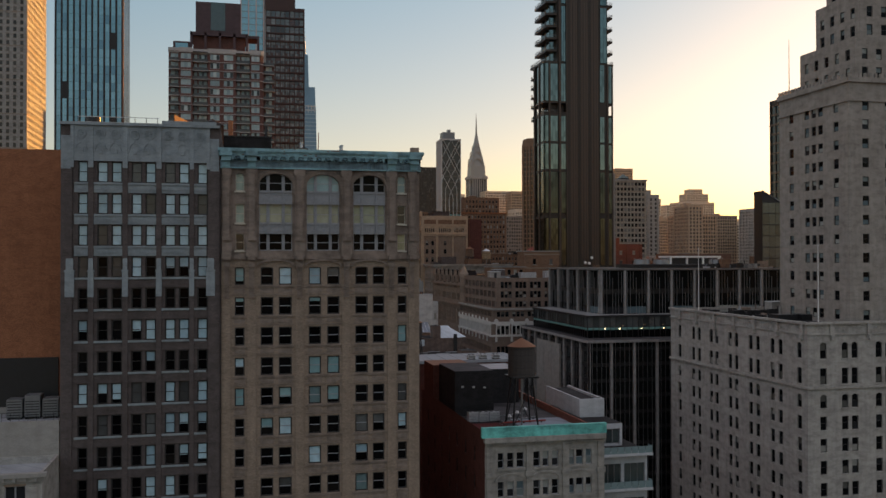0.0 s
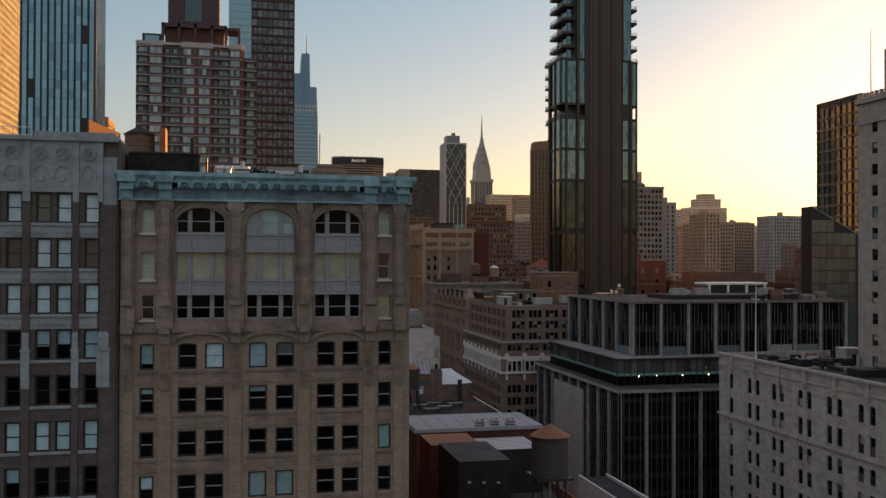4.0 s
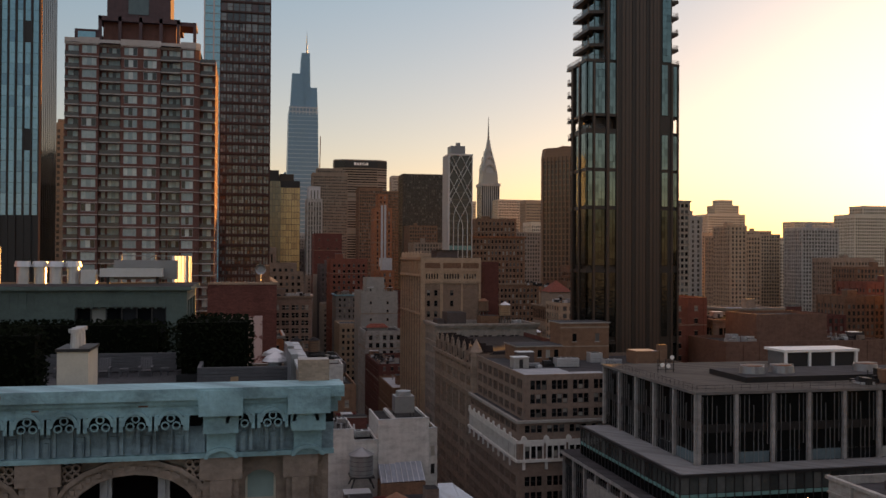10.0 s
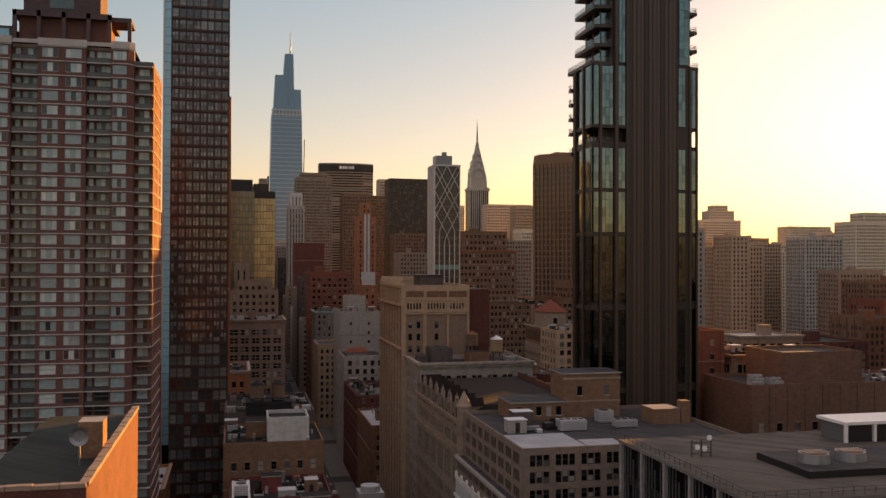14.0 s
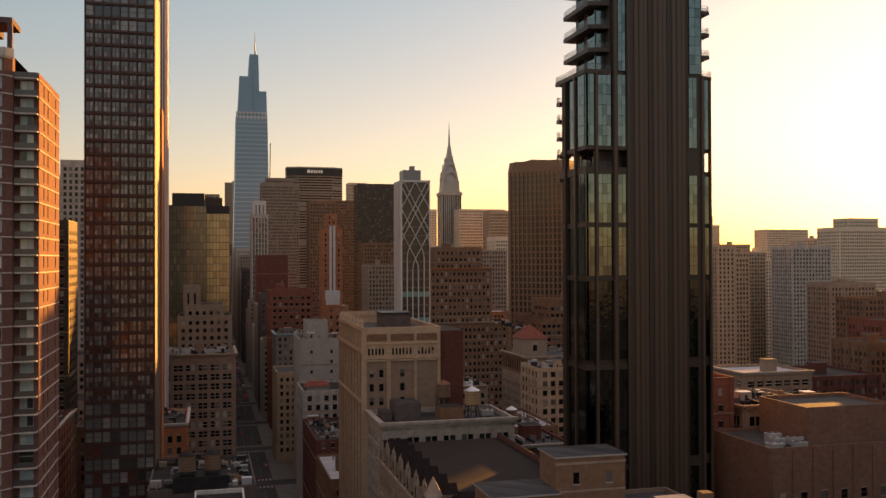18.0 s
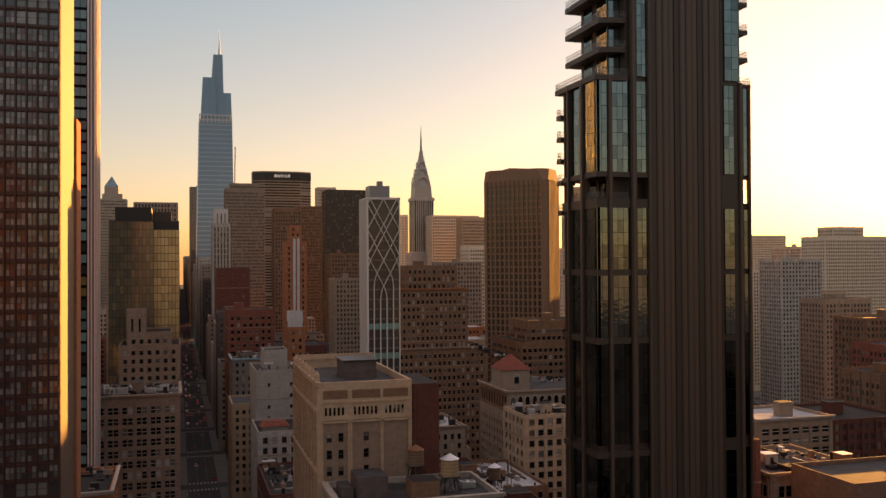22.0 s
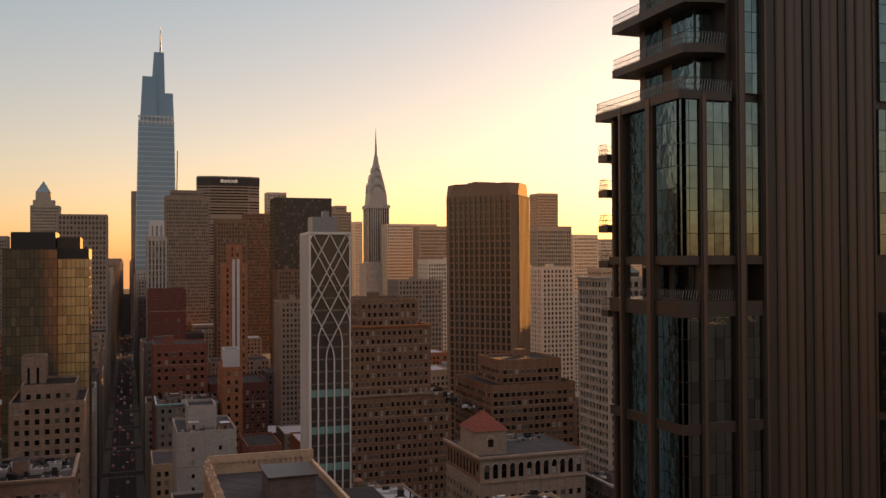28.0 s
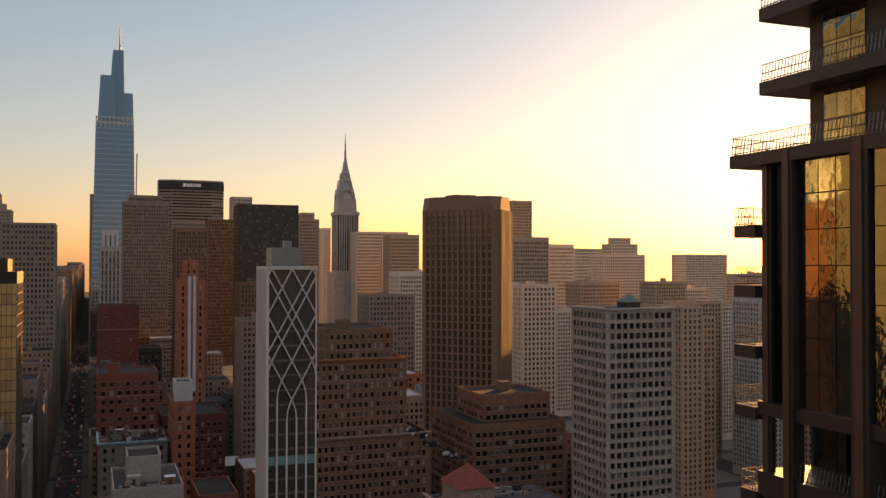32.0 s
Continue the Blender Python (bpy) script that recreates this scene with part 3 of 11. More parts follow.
def building(name, label, x0, x1, y0, y1, h, wall="limestone", w=1.3, wh=1.9, bay=3.2, floor=3.8, group=1, faces="SW", z0=0.0,
             style=("glass_far", "blackframe", "sash"), single=False, cornice=None, roof="roof_dark", bulk=True, bands=0, base=None, seed=0,
             category="building", depth=0.25, sills=None, parapet=0.9, kind="", far=False, trim="tanstone"):
    """A house of brick or stone: walls with real openings on the seen sides, parapet, roof, cornice, roof house."""
    rnd = random.Random(int(x0 * 7 + y0 * 13 + seed))
    root = thing(name, ((x0 + x1) / 2, (y0 + y1) / 2, 0), label, category, kind=kind)
    b = MB(tuple(root.location))
    rows = storeys(max(z0, 4.5 if z0 == 0 else z0), h, floor, wh)
    sides = dict(S=((x0, y0), (x1, y0)), E=((x1, y0), (x1, y1)), N=((x1, y1), (x0, y1)), W=((x0, y1), (x0, y0)))
    found = []
    for s, (a, c) in sides.items():
        width = math.hypot(c[0] - a[0], c[1] - a[1])
        if s in faces and width > 4:
            found += b.facade(a, c, z0, h, spread(width, bay, w, 0.9, group), rows, wall, depth)
        else:
            b.facade(a, c, z0, h, [], [], wall)
    relief = MB(tuple(root.location))
    if found:
        for s, (a, c) in sides.items():
            W = math.hypot(c[0] - a[0], c[1] - a[1])
            if s not in faces or W <= 4:
                continue
            U = ((c[0] - a[0]) / W, (c[1] - a[1]) / W)
            n = max(1, int((W - 1.8) / bay))
            step = (W - 1.8) / n
            free_w = step - group * w - (group - 1) * 0.35
            every = 1 if group > 1 or bay > 2.9 else 2
            for i in range(0, n + 1, every):
                u = 0.9 + step * i
                hw = min(0.42, free_w * 0.3)
                relief.face_bar(a, U, (U[1], -U[0]), max(0.02, u - hw), min(W - 0.02, u + hw), z0, h - (1.5 if cornice else 0.5), 0.2 if not far else 0.35, wall)
            for j, (v0, v1) in enumerate(rows):
                if group > 1 or far:
                    relief.face_bar(a, U, (U[1], -U[0]), 0.02, W - 0.02, v0 - 0.3, v0 - 0.06, 0.1, wall)
    t = 0.35
    rz = h - parapet
    inner = [(x0 + t, y0 + t), (x1 - t, y0 + t), (x1 - t, y1 - t), (x0 + t, y1 - t)]
    outer = [(x0, y0), (x1, y0), (x1, y1), (x0, y1)]
    for i in range(4):
        a, c, d, e = outer[i], outer[(i + 1) % 4], inner[(i + 1) % 4], inner[i]
        b.poly([(a[0], a[1], h), (c[0], c[1], h), (d[0], d[1], h), (e[0], e[1], h)], wall)
        b.poly([(d[0], d[1], rz), (e[0], e[1], rz), (e[0], e[1], h), (d[0], d[1], h)], wall)
    if far:
        b.poly([(p[0], p[1], rz) for p in inner], roof)
        part("wall", b, root)
    else:
        part("wall", b, root)
        r = MB(tuple(root.location))
        r.poly([(p[0], p[1], rz) for p in inner], roof)
        part("roof", r, root)
    if sills:
        sb = MB(tuple(root.location))
        for c, ww, hh, a, i, j in found:
            n = (math.sin(a), -math.cos(a))
            u = (math.cos(a), math.sin(a))
            P = (c[0] + n[0] * depth, c[1] + n[1] * depth)
            sb.face_bar(P, u, n, -ww / 2 - 0.12, ww / 2 + 0.12, c[2] - hh / 2 - 0.18, c[2] - hh / 2, 0.12, sills)
        part("sill", sb, root, kind="stuff")
    glaze(root, found, style, single, limit=150 if y0 > 400 else 300, with_piers=relief if far else None)
    if trim and not far and found:
        tb = relief
        for c, ww, hh, a, i, j in found:
            n, u = (math.sin(a), -math.cos(a)), (math.cos(a), math.sin(a))
            P = (c[0] + n[0] * depth, c[1] + n[1] * depth)
            tb.face_bar(P, u, n, -ww / 2 - 0.1, ww / 2 + 0.1, c[2] - hh / 2 - 0.2, c[2] - hh / 2, 0.14, trim)
            tb.face_bar(P, u, n, -ww / 2 - 0.05, ww / 2 + 0.05, c[2] + hh / 2, c[2] + hh / 2 + 0.22, 0.06, trim)
        bc = tb
        for s, (a, c) in sides.items():
            if s in faces:
                W = math.hypot(c[0] - a[0], c[1] - a[1])
                U = ((c[0] - a[0]) / W, (c[1] - a[1]) / W)
                for zz in [rows[k][0] - 0.55 for k in range(len(rows) - 2, 0, -5)]:
                    bc.face_bar(a, U, (U[1], -U[0]), -0.08, W + 0.08, zz - 0.16, zz + 0.14, 0.22, trim)
        part("stone_trim", bc, root, kind="stuff")
    if cornice:
        cb = MB(tuple(root.location))
        for s, (a, c) in sides.items():
            if s not in faces:
                continue
            W = math.hypot(c[0] - a[0], c[1] - a[1])
            U = ((c[0] - a[0]) / W, (c[1] - a[1]) / W)
            N = (U[1], -U[0])
            cb.face_bar(a, U, N, -0.6, W + 0.6, h - 0.35, h + 0.12, 0.75, cornice)
            cb.face_bar(a, U, N, -0.3, W + 0.3, h - 0.9, h - 0.35, 0.4, cornice)
            n = int(W / 1.1)
            for i in range(n):
                u = (i + 0.5) * W / n
                cb.face_bar(a, U, N, u - 0.14, u + 0.14, h - 0.8, h - 0.352, 0.68, cornice)
            for k in range(bands):
                zz = h - (k * 2 + 2) * floor + 0.3
                cb.face_bar(a, U, N, -0.15, W + 0.15, zz - 0.2, zz + 0.2, 0.25, cornice)
        part("cornice", cb, root)
    if bulk and x1 - x0 > 8 and y1 - y0 > 8:
        bx, by = x0 + (x1 - x0) * rnd.uniform(0.25, 0.6), y0 + (y1 - y0) * rnd.uniform(0.35, 0.65)
        bw, bd, bh = rnd.uniform(3, 5.5), rnd.uniform(3, 5), rnd.uniform(2.6, 4.5)
        k = MB(tuple(root.location))
        k.box(bx - bw / 2, bx + bw / 2, by - bd / 2, by + bd / 2, rz, rz + bh, wall, "roof_dark")
        k.box(bx - bw / 2 - 0.15, bx + bw / 2 + 0.15, by - bd / 2 - 0.15, by + bd / 2 + 0.15, rz + bh, rz + bh + 0.2, "concrete", "roof_dark")
        part("roof_house", k, root)
    return root

# ---- ground and streets ----
AVES = [(-420, 15), (-280, 15), (-140, 9), (0, 7.5), (140, 14), (280, 7), (410, 12), (600, 12), (790, 12), (1000, 12), (1250, 12)]
STREET = 80.4
g = MB()
g.poly([(-4500, -1500, 0), (4500, -1500, 0), (4500, 4800, 0), (-4500, 4800, 0)], "asphalt")
tagged(part("ground", g), "dark worn asphalt ground of the city streets", "road", kind="structure")
pv = MB()
for i in range(len(AVES) - 1):
    for n in range(0, 24):
        xa, xb = AVES[i][0] + AVES[i][1], AVES[i + 1][0] - AVES[i + 1][1]
        pv.box(xa, xb, n * STREET + 5, (n + 1) * STREET - 5, 0.0, 0.16, "paving", bottom=False)
tagged(part("pavement", pv), "grey concrete pavement with raised kerbs round the blocks", "pavement", kind="structure")
ln = MB()
for n in range(1, 14):
    for k in range(8):
        for yy in (-8.5, 5.5):
            ln.box(-6.8 + k * 1.8, -5.9 + k * 1.8, n * STREET + yy, n * STREET + yy + 3, 0.004, 0.012, "lining")
    for lane in (-2.5, 2.5):
        for k in range(7):
            ln.box(lane - 0.08, lane + 0.08, n * STREET + 14 + k * 8, n * STREET + 17 + k * 8, 0.004, 0.012, "lining")
tagged(part("road_markings", ln), "worn white crossings and lane lines on the avenue", "road marking", kind="structure")

taken = []


def put(name, label, x0, x1, y0, y1, h, *a, **k):
    taken.append((x0, x1, y0, y1))
    if y0 > 400 and name != "grid_building":
        k["single"] = False
    return building(name, label, x0, x1, y0, y1, h, *a, **k)


# ---- tools for facades ----
def arc(u0, u1, vs, vt, n=10):
    r = (u1 - u0) / 2
    return [((u0 + u1) / 2 - r * math.cos(math.pi * i / n), vs + (vt - vs) * math.sin(math.pi * i / n)) for i in range(n + 1)]


def arch_fill(b, P, U, N, u0, u1, vs, vt, depth, mat):
    """Closes the corners over an arch inside the square head of an opening, with the arch's soffit."""
    c = lambda u, v, d=0: (P[0] + U[0] * u - N[0] * d, P[1] + U[1] * u - N[1] * d, v)
    a = arc(u0, u1, vs, vt)
    for (ua, va), (ub, vb) in zip(a, a[1:]):
        b.poly([c(ua, va), c(ub, vb), c(ub, vt), c(ua, vt)], mat)
        b.poly([c(ua, va), c(ua, va, depth), c(ub, vb, depth), c(ub, vb)], mat)


def arch_ring(b, P, U, N, u0, u1, vs, vt, w, out, mat):
    c = lambda u, v, d=0: (P[0] + U[0] * u + N[0] * d, P[1] + U[1] * u + N[1] * d, v)
    i, o = arc(u0, u1, vs, vt), arc(u0 - w, u1 + w, vs, vt + w)
    for k in range(len(i) - 1):
        b.poly([c(*i[k], out), c(*i[k + 1], out), c(*o[k + 1], out), c(*o[k], out)], mat)
        b.poly([c(*o[k], out), c(*o[k + 1], out), c(*o[k + 1], 0), c(*o[k], 0)], mat)
        b.poly([c(*i[k + 1], out), c(*i[k], out), c(*i[k], 0), c(*i[k + 1], 0)], mat)


def ring_disc(b, P, U, N, u, v, r, w, out, mat, n=14):
    c = lambda a, rr, d: (P[0] + U[0] * (u + rr * math.cos(a)) + N[0] * d, P[1] + U[1] * (u + rr * math.cos(a)) + N[1] * d, v + rr * math.sin(a))
    for k in range(n):
        a, e = 2 * math.pi * k / n, 2 * math.pi * (k + 1) / n
        b.poly([c(a, r - w, out), c(a, r, out), c(e, r, out), c(e, r - w, out)], mat)
        b.poly([c(a, r, out), c(a, r, 0), c(e, r, 0), c(e, r, out)], mat)
        b.poly([c(e, r - w, out), c(e, r - w, 0), c(a, r - w, 0), c(a, r - w, out)], mat)


def roof_shell(root, x0, x1, y0, y1, h, wall, roof, parapet=0.9, t=0.35, name="parapet"):
    o = tuple(root.location)
    b = MB(o)
    outer, inner = [(x0, y0), (x1, y0), (x1, y1), (x0, y1)], [(x0 + t, y0 + t), (x1 - t, y0 + t), (x1 - t, y1 - t), (x0 + t, y1 - t)]
    rz = h - parapet
    for i in range(4):
        a, c, d, e = outer[i], outer[(i + 1) % 4], inner[(i + 1) % 4], inner[i]
        b.poly([(a[0], a[1], h), (c[0], c[1], h), (d[0], d[1], h), (e[0], e[1], h)], wall)
        b.poly([(d[0], d[1], rz), (e[0], e[1], rz), (e[0], e[1], h), (d[0], d[1], h)], wall)
    part(name, b, root)
    r = MB(o)
    r.poly([(p[0], p[1], rz) for p in inner], roof)
    part("roof", r, root)


def wall_plain(b, P0, P1, z0, z1, mat):
    b.facade(P0, P1, z0, z1, [], [], mat)


S, SE_, EU = ((1, 0), (0, -1)), None, ((0, 1), (1, 0))


# ---- grey gothic loft building ----
def gothic_loft():
    x0, x1, y0, y1, h = -84.7, -65.3, 12.2, 58, 83.8
    root = thing("loft_building", ((x0 + x1) / 2, (y0 + y1) / 2, 0), "grey-brown brick loft building with pale gothic terracotta top", "building")
    taken.append((x0, x1, y0, y1))
    o = tuple(root.location)
    b = MB(o)
    cols = [(c - x0, d - x0) for c, d in ((-82.7, -81.5), (-80.4, -79.1), (-78.7, -77.4), (-76.3, -75.0), (-74.6, -73.3), (-72.2, -70.9), (-70.5, -69.2), (-68.2, -66.9))]
    rows = [(79 - 4.0 * k - 2.65, 79 - 4.0 * k) for k in range(18)][::-1]
    found = b.facade((x0, y0), (x1, y0), 0, h, cols, rows, "greybrick", 0.3)
    wall_plain(b, (x1, y0), (x1, y1), 0, h, "greybrick")
    wall_plain(b, (x1, y1), (x0, y1), 0, h, "greybrick")
    wall_plain(b, (x0, y1), (x0, y0), 0, h, "greybrick")
    part("wall", b, root)
    roof_shell(root, x0, x1, y0, y1, h, "greystone", "roofing")
    # full-height blue panes here are reflected sky put into the colour
    loft_glaze(root, found, (1, 1, 1, 0.55, 0.12, 0.8, 0.3, 0.85, 0.5, 0.6, 0.4, 0.7), ("blue_blind_sky",) * 7 + ("blind_grey",), "blackfin", "blackfin", 5)
    P, U, N = (x0, y0), (1, 0), (0, -1)
    bays = [(1.55, 3.25), (3.85, 7.35), (7.95, 11.45), (12.05, 15.55), (16.05, 17.65)]
    edges = [(0, 1.55), (3.25, 3.85), (7.35, 7.95), (11.45, 12.05), (15.55, 16.05), (17.65, 19.2)]
    for (a, c) in edges:
        t = MB(o)
        if a == 0:
            a = 1.15
        if c > 19:
            c = 18.05
        t.face_bar(P, U, N, a, c, 78.2, h, 0.32, "greystone")
        if a == 1.15:
            t.face_bar(P, U, N, 0, 1.15, 78.0, h - 1.6, 0.12, "greystone")
        if c == 18.05:
            t.face_bar(P, U, N, 18.05, 19.2, 78.0, h - 1.6, 0.12, "greystone")
        part("pilaster", t, root, "pale grey terracotta pilaster")
    for k, (a, c) in enumerate(bays):
        for lo in (75.05, 71.05, 67.05):
            p = MB(o)
            p.face_bar(P, U, N, a + 0.02, c - 0.02, lo, lo + 1.2, 0.06, "greystone")
            p.face_bar(P, U, N, a + 0.02, c - 0.02, lo + 1.06, lo + 1.2, 0.2, "greystone")
            p.face_bar(P, U, N, a + 0.02, c - 0.02, lo + 0.4, lo + 0.5, 0.14, "greystone")
            n = max(3, int((c - a) / 0.4))
            for i in range(n):
                u = a + (i + 0.5) * (c - a) / n
                p.face_bar(P, U, N, u - 0.09, u + 0.09, lo + 0.05, lo + 0.35, 0.13, "greystone")
            part("spandrel", p, root, "pale grey terracotta spandrel")
        p = MB(o)
        p.face_bar(P, U, N, a, c, 79.05, h, 0.2, "greystone")
        n = 1 if c - a < 2 else 2
        for i in range(n):
            u = a + (i + 0.5) * (c - a) / n
            w = (c - a) / n * 0.36
            arch_ring(p, (P[0], P[1] - 0.2), U, N, u - w, u + w, 80.3, 81.35, 0.09, 0.1, "greystone")
            p.face_bar((P[0], P[1] - 0.2), U, N, u - 0.22, u + 0.22, 80.0, 80.55, 0.1, "greystone")
            ring_disc(p, (P[0], P[1] - 0.2), U, N, u, 82.45, 0.62, 0.1, 0.12, "greystone")
            for m in range(4):
                ring_disc(p, (P[0], P[1] - 0.2), U, N, u + 0.27 * math.cos(m * math.pi / 2), 82.45 + 0.27 * math.sin(m * math.pi / 2), 0.24, 0.07, 0.08, "greystone", 8)
        part("gothic_panel", p, root, "pale grey terracotta panel with quatrefoil roundels")
    cp = MB(o)
    cp.face_bar(P, U, N, -0.1, 19.3, h - 0.25, h + 0.1, 0.5, "greystone", 0.1)
    part("coping", cp, root)
    for a, c in edges:
        f = MB(o)
        m, w = (a + c) / 2, min(c - a, 1.0) / 2 + 0.05
        if a == 0:
            m = 1.05
        if c > 19:
            m = 18.15
        f.face_bar(P, U, N, m - w, m + w, 61.9, 65.3, 0.28, "greystone")
        f.face_bar(P, U, N, m - w * 0.8, m + w * 0.8, 65.3, 66.6, 0.22, "greystone")
        f.poly([(P[0] + m - w * 0.8, y0 - 0.22, 66.6), (P[0] + m + w * 0.8, y0 - 0.22, 66.6), (P[0] + m, y0 - 0.1, 67.6)], "greystone")
        f.face_bar(P, U, N, m - w - 0.06, m + w + 0.06, 65.1, 65.3, 0.36, "greystone")
        part("buttress", f, root, "pale terracotta buttress with gable head")
    pr = MB(o)
    for a, c in edges[1:-1]:
        pr.face_bar(P, U, N, a - 0.02, c + 0.02, 0, 78.2, 0.2, "greybrick")
    pr.face_bar(P, U, N, 0, 1.35, 0, 78.0, 0.2, "greybrick")
    pr.face_bar(P, U, N, 17.85, 19.2, 0, 78.0, 0.2, "greybrick")
    part("pier", pr, root, kind="stuff")
    for (a, c) in bays:
        for zt, zb in rows:
            sl = MB(o)
            sl.face_bar(P, U, N, a + 0.05, c - 0.05, zt - 0.2, zt, 0.16, "greystone")
            if zt < 66:
                sl.face_bar(P, U, N, a, c, zt - 0.28, zt - 0.2, 0.1, "greystone")
                sl.face_bar(P, U, N, a, c, zt - 1.3, zt - 1.12, 0.09, "greybrick")
            if zt > 30:
                part("sill", sl, root, "pale stone sill across the bay")
    # pipes and rails on the roof
    rail = MB(o)
    for k in range(8):
        rail.bar((x0 + 1.5 + k * 1.4, y0 + 3, h - 0.9), (x0 + 1.5 + k * 1.4, y0 + 3, h + 1.3), 0.07, "darkmetal")
    for zz in (h + 0.6, h + 1.3):
        rail.bar((x0 + 1.5, y0 + 3, zz), (x0 + 11.5, y0 + 3, zz), 0.07, "palemetal")
    part("roof_rail", rail, root, "thin pale steel roof rail")
    k = MB(o)
    k.box(x0 + 12, x1 - 0.6, y0 + 1.2, y0 + 9, h - 0.9, h + 0.75, "greystone", "roofing")
    part("roof_house", k, root)
    tank = MB(o)
    tank.cyl(x0 + 3, y0 + 6, h - 0.9, h + 1.6, 0.9, 0.9, 12, "darkmetal")
    part("roof_vent", tank, root)


gothic_loft()


RZ = 78.4


# ---- tan loft building with the copper cornice ----
def tri_window(root, uc, w, z0, z1, glass, x0, y0, depth):
    key = ("tri", round(w, 2), round(z1 - z0, 2), glass)
    if key not in window_meshes:
        b = MB()
        h, x = z1 - z0, w / 2
        m1, m2 = -x + w * 0.27, x - w * 0.27
        P, U, N = (0, 0), (1, 0), (0, -1)
        for a, c in ((-x, m1), (m1, m2), (m2, x)):
            b.poly([(a, 0, h * 0.48), (c, 0, h * 0.48), (c, 0, h), (a, 0, h)], glass)
            b.poly([(a, -0.04, 0), (c, -0.04, 0), (c, -0.04, h * 0.48), (a, -0.04, h * 0.48)], glass)
            b.face_bar(P, U, N, a, c, h * 0.46, h * 0.5, 0.08, "greyframe")
        for m in (m1, m2):
            b.face_bar(P, U, N, m - 0.2, m + 0.2, 0, h, 0.2, "greyframe")
            b.face_bar(P, U, N, m - 0.06, m + 0.06, 0, h, 0.28, "greyframe")
        b.face_bar(P, U, N, -x, -x + 0.1, 0, h, 0.15, "greyframe")
        b.face_bar(P, U, N, x - 0.1, x, 0, h, 0.15, "greyframe")
        b.face_bar(P, U, N, -x, x, 0, 0.12, 0.2, "greyframe")
        window_meshes[key] = mesh_of("window", b)
    o = root.location
    part("window", window_meshes[key], root, loc=(x0 + uc - o[0], y0 + depth - o[1], z0))


def copper_loft():
    x0, x1, y0, y1, h = -65.2, -39.0, 12.4, 36.5, 80.3
    wx, wy = -44.4, 58.1
    root = thing("loft_building", ((x0 + x1) / 2, (y0 + y1) / 2, 0), "tan terracotta loft building with arched windows and blue-green copper cornice", "building")
    taken.append((x0, x1, y0, y1))
    o = tuple(root.location)
    P, U, N = (x0, y0), (1, 0), (0, -1)
    b = MB(o)
    rel = lambda pairs: [(a - x0, c - x0) for a, c in pairs]
    upper = rel(((-63.4, -62.3), (-60.4, -56.1), (-54.2, -49.9), (-48.0, -43.7), (-42.0, -40.9)))
    lower = rel(((-63.5, -62.25), (-60.2, -58.55), (-57.85, -56.15), (-53.95, -52.3), (-51.5, -49.85), (-47.75, -46.05), (-45.4, -43.8), (-42.0, -40.75)))
    low_rows = [(65.6 - 3.95 * k - 2.35, 65.6 - 3.95 * k) for k in range(16)][::-1]
    up_rows = [(67.75, 69.95), (71.35, 73.85), (75.55, 77.85)]
    lo = b.facade((x0, y0), (x1, y0), 0, 66.45, lower, [r for r in low_rows if r[0] > 2], "tan", 0.32)
    up = b.facade((x0, y0), (x1, y0), 66.45, h, upper, up_rows, "terracotta", 0.45)
    east = b.facade((x1, y0), (x1, y1), 0, h, spread(y1 - y0, 6.5, 1.2, 4, 1), [r for r in low_rows if r[0] > 30], "tan", 0.25)
    wall_plain(b, (x1, y1), (wx, y1), 0, 79.0, "tan")
    wall_plain(b, (wx, y1), (wx, wy), 0, h, "orangebrick")
    wall_plain(b, (wx, wy), (x0, wy), 0, h, "tan")
    wall_plain(b, (x0, wy), (x0, y0), 0, h, "tan")
    for (u0, u1) in upper[1:4]:
        arch_fill(b, P, U, N, u0, u1, 76.45, 77.85, 0.45, "terracotta")
    for (u0, u1) in (upper[0], upper[4]):
        arch_fill(b, P, U, N, u0, u1, 77.45, 77.85, 0.45, "terracotta")
    for (u0, u1) in lower:
        arch_fill(b, P, U, N, u0, u1, 65.4, 65.6, 0.32, "terracotta")
    part("wall", b, root)
    rf = MB(o)
    rf.poly([(x0, y0, RZ), (x1, y0, RZ), (x1, y1, RZ), (wx, y1, RZ), (wx, wy, RZ), (x0, wy, RZ)], "roof_wet")
    part("roof", rf, root, "dark wet roof felt")
    for (xa, xb, ya, yb, zb) in ((x0, x1, y0, y0 + 0.4, h), (x1 - 0.55, x1, y0 + 0.4, 34.4, h), (wx - 0.5, wx, y1, wy, h), (x1 - 0.55, x1, 34.4, y1, 79.0), (wx, x1 - 0.55, y1 - 0.35, y1, 79.0)):
        rf = MB(o)
        rf.box(xa, xb - 0.002, ya, yb, RZ, zb - 0.02, "tan", "concrete")
        part("parapet", rf, root)
    for k in range(14):
        rf = MB(o)
        rf.box(x1 - 0.65, x1 + 0.08, y0 + 0.5 + k * 1.55, y0 + 2.02 + k * 1.55, h - 0.018, h + 0.14 + 0.02 * (k % 2), "palestone2")
        part("coping_stone", rf, root)
    for k in range(14):
        rf = MB(o)
        rf.box(wx - 0.6, wx + 0.06, y1 + k * 1.53, y1 + 1.5 + k * 1.53, h - 0.018, h + 0.12 + 0.02 * (k % 2), "palestone2")
        part("coping_stone", rf, root)
    loft_glaze(root, lo, (0.4, 0.2, 0.15, 0.35, 0.7, 0.65, 0.5), ("blind_teal", "blind_teal", "blind_grey", "blue_blind_sky"), "blackframe", "greyframe", 8)
    loft_glaze(root, east, (0.3,), ("blind_teal", "blind_grey"), "blackframe", "greyframe", 9)
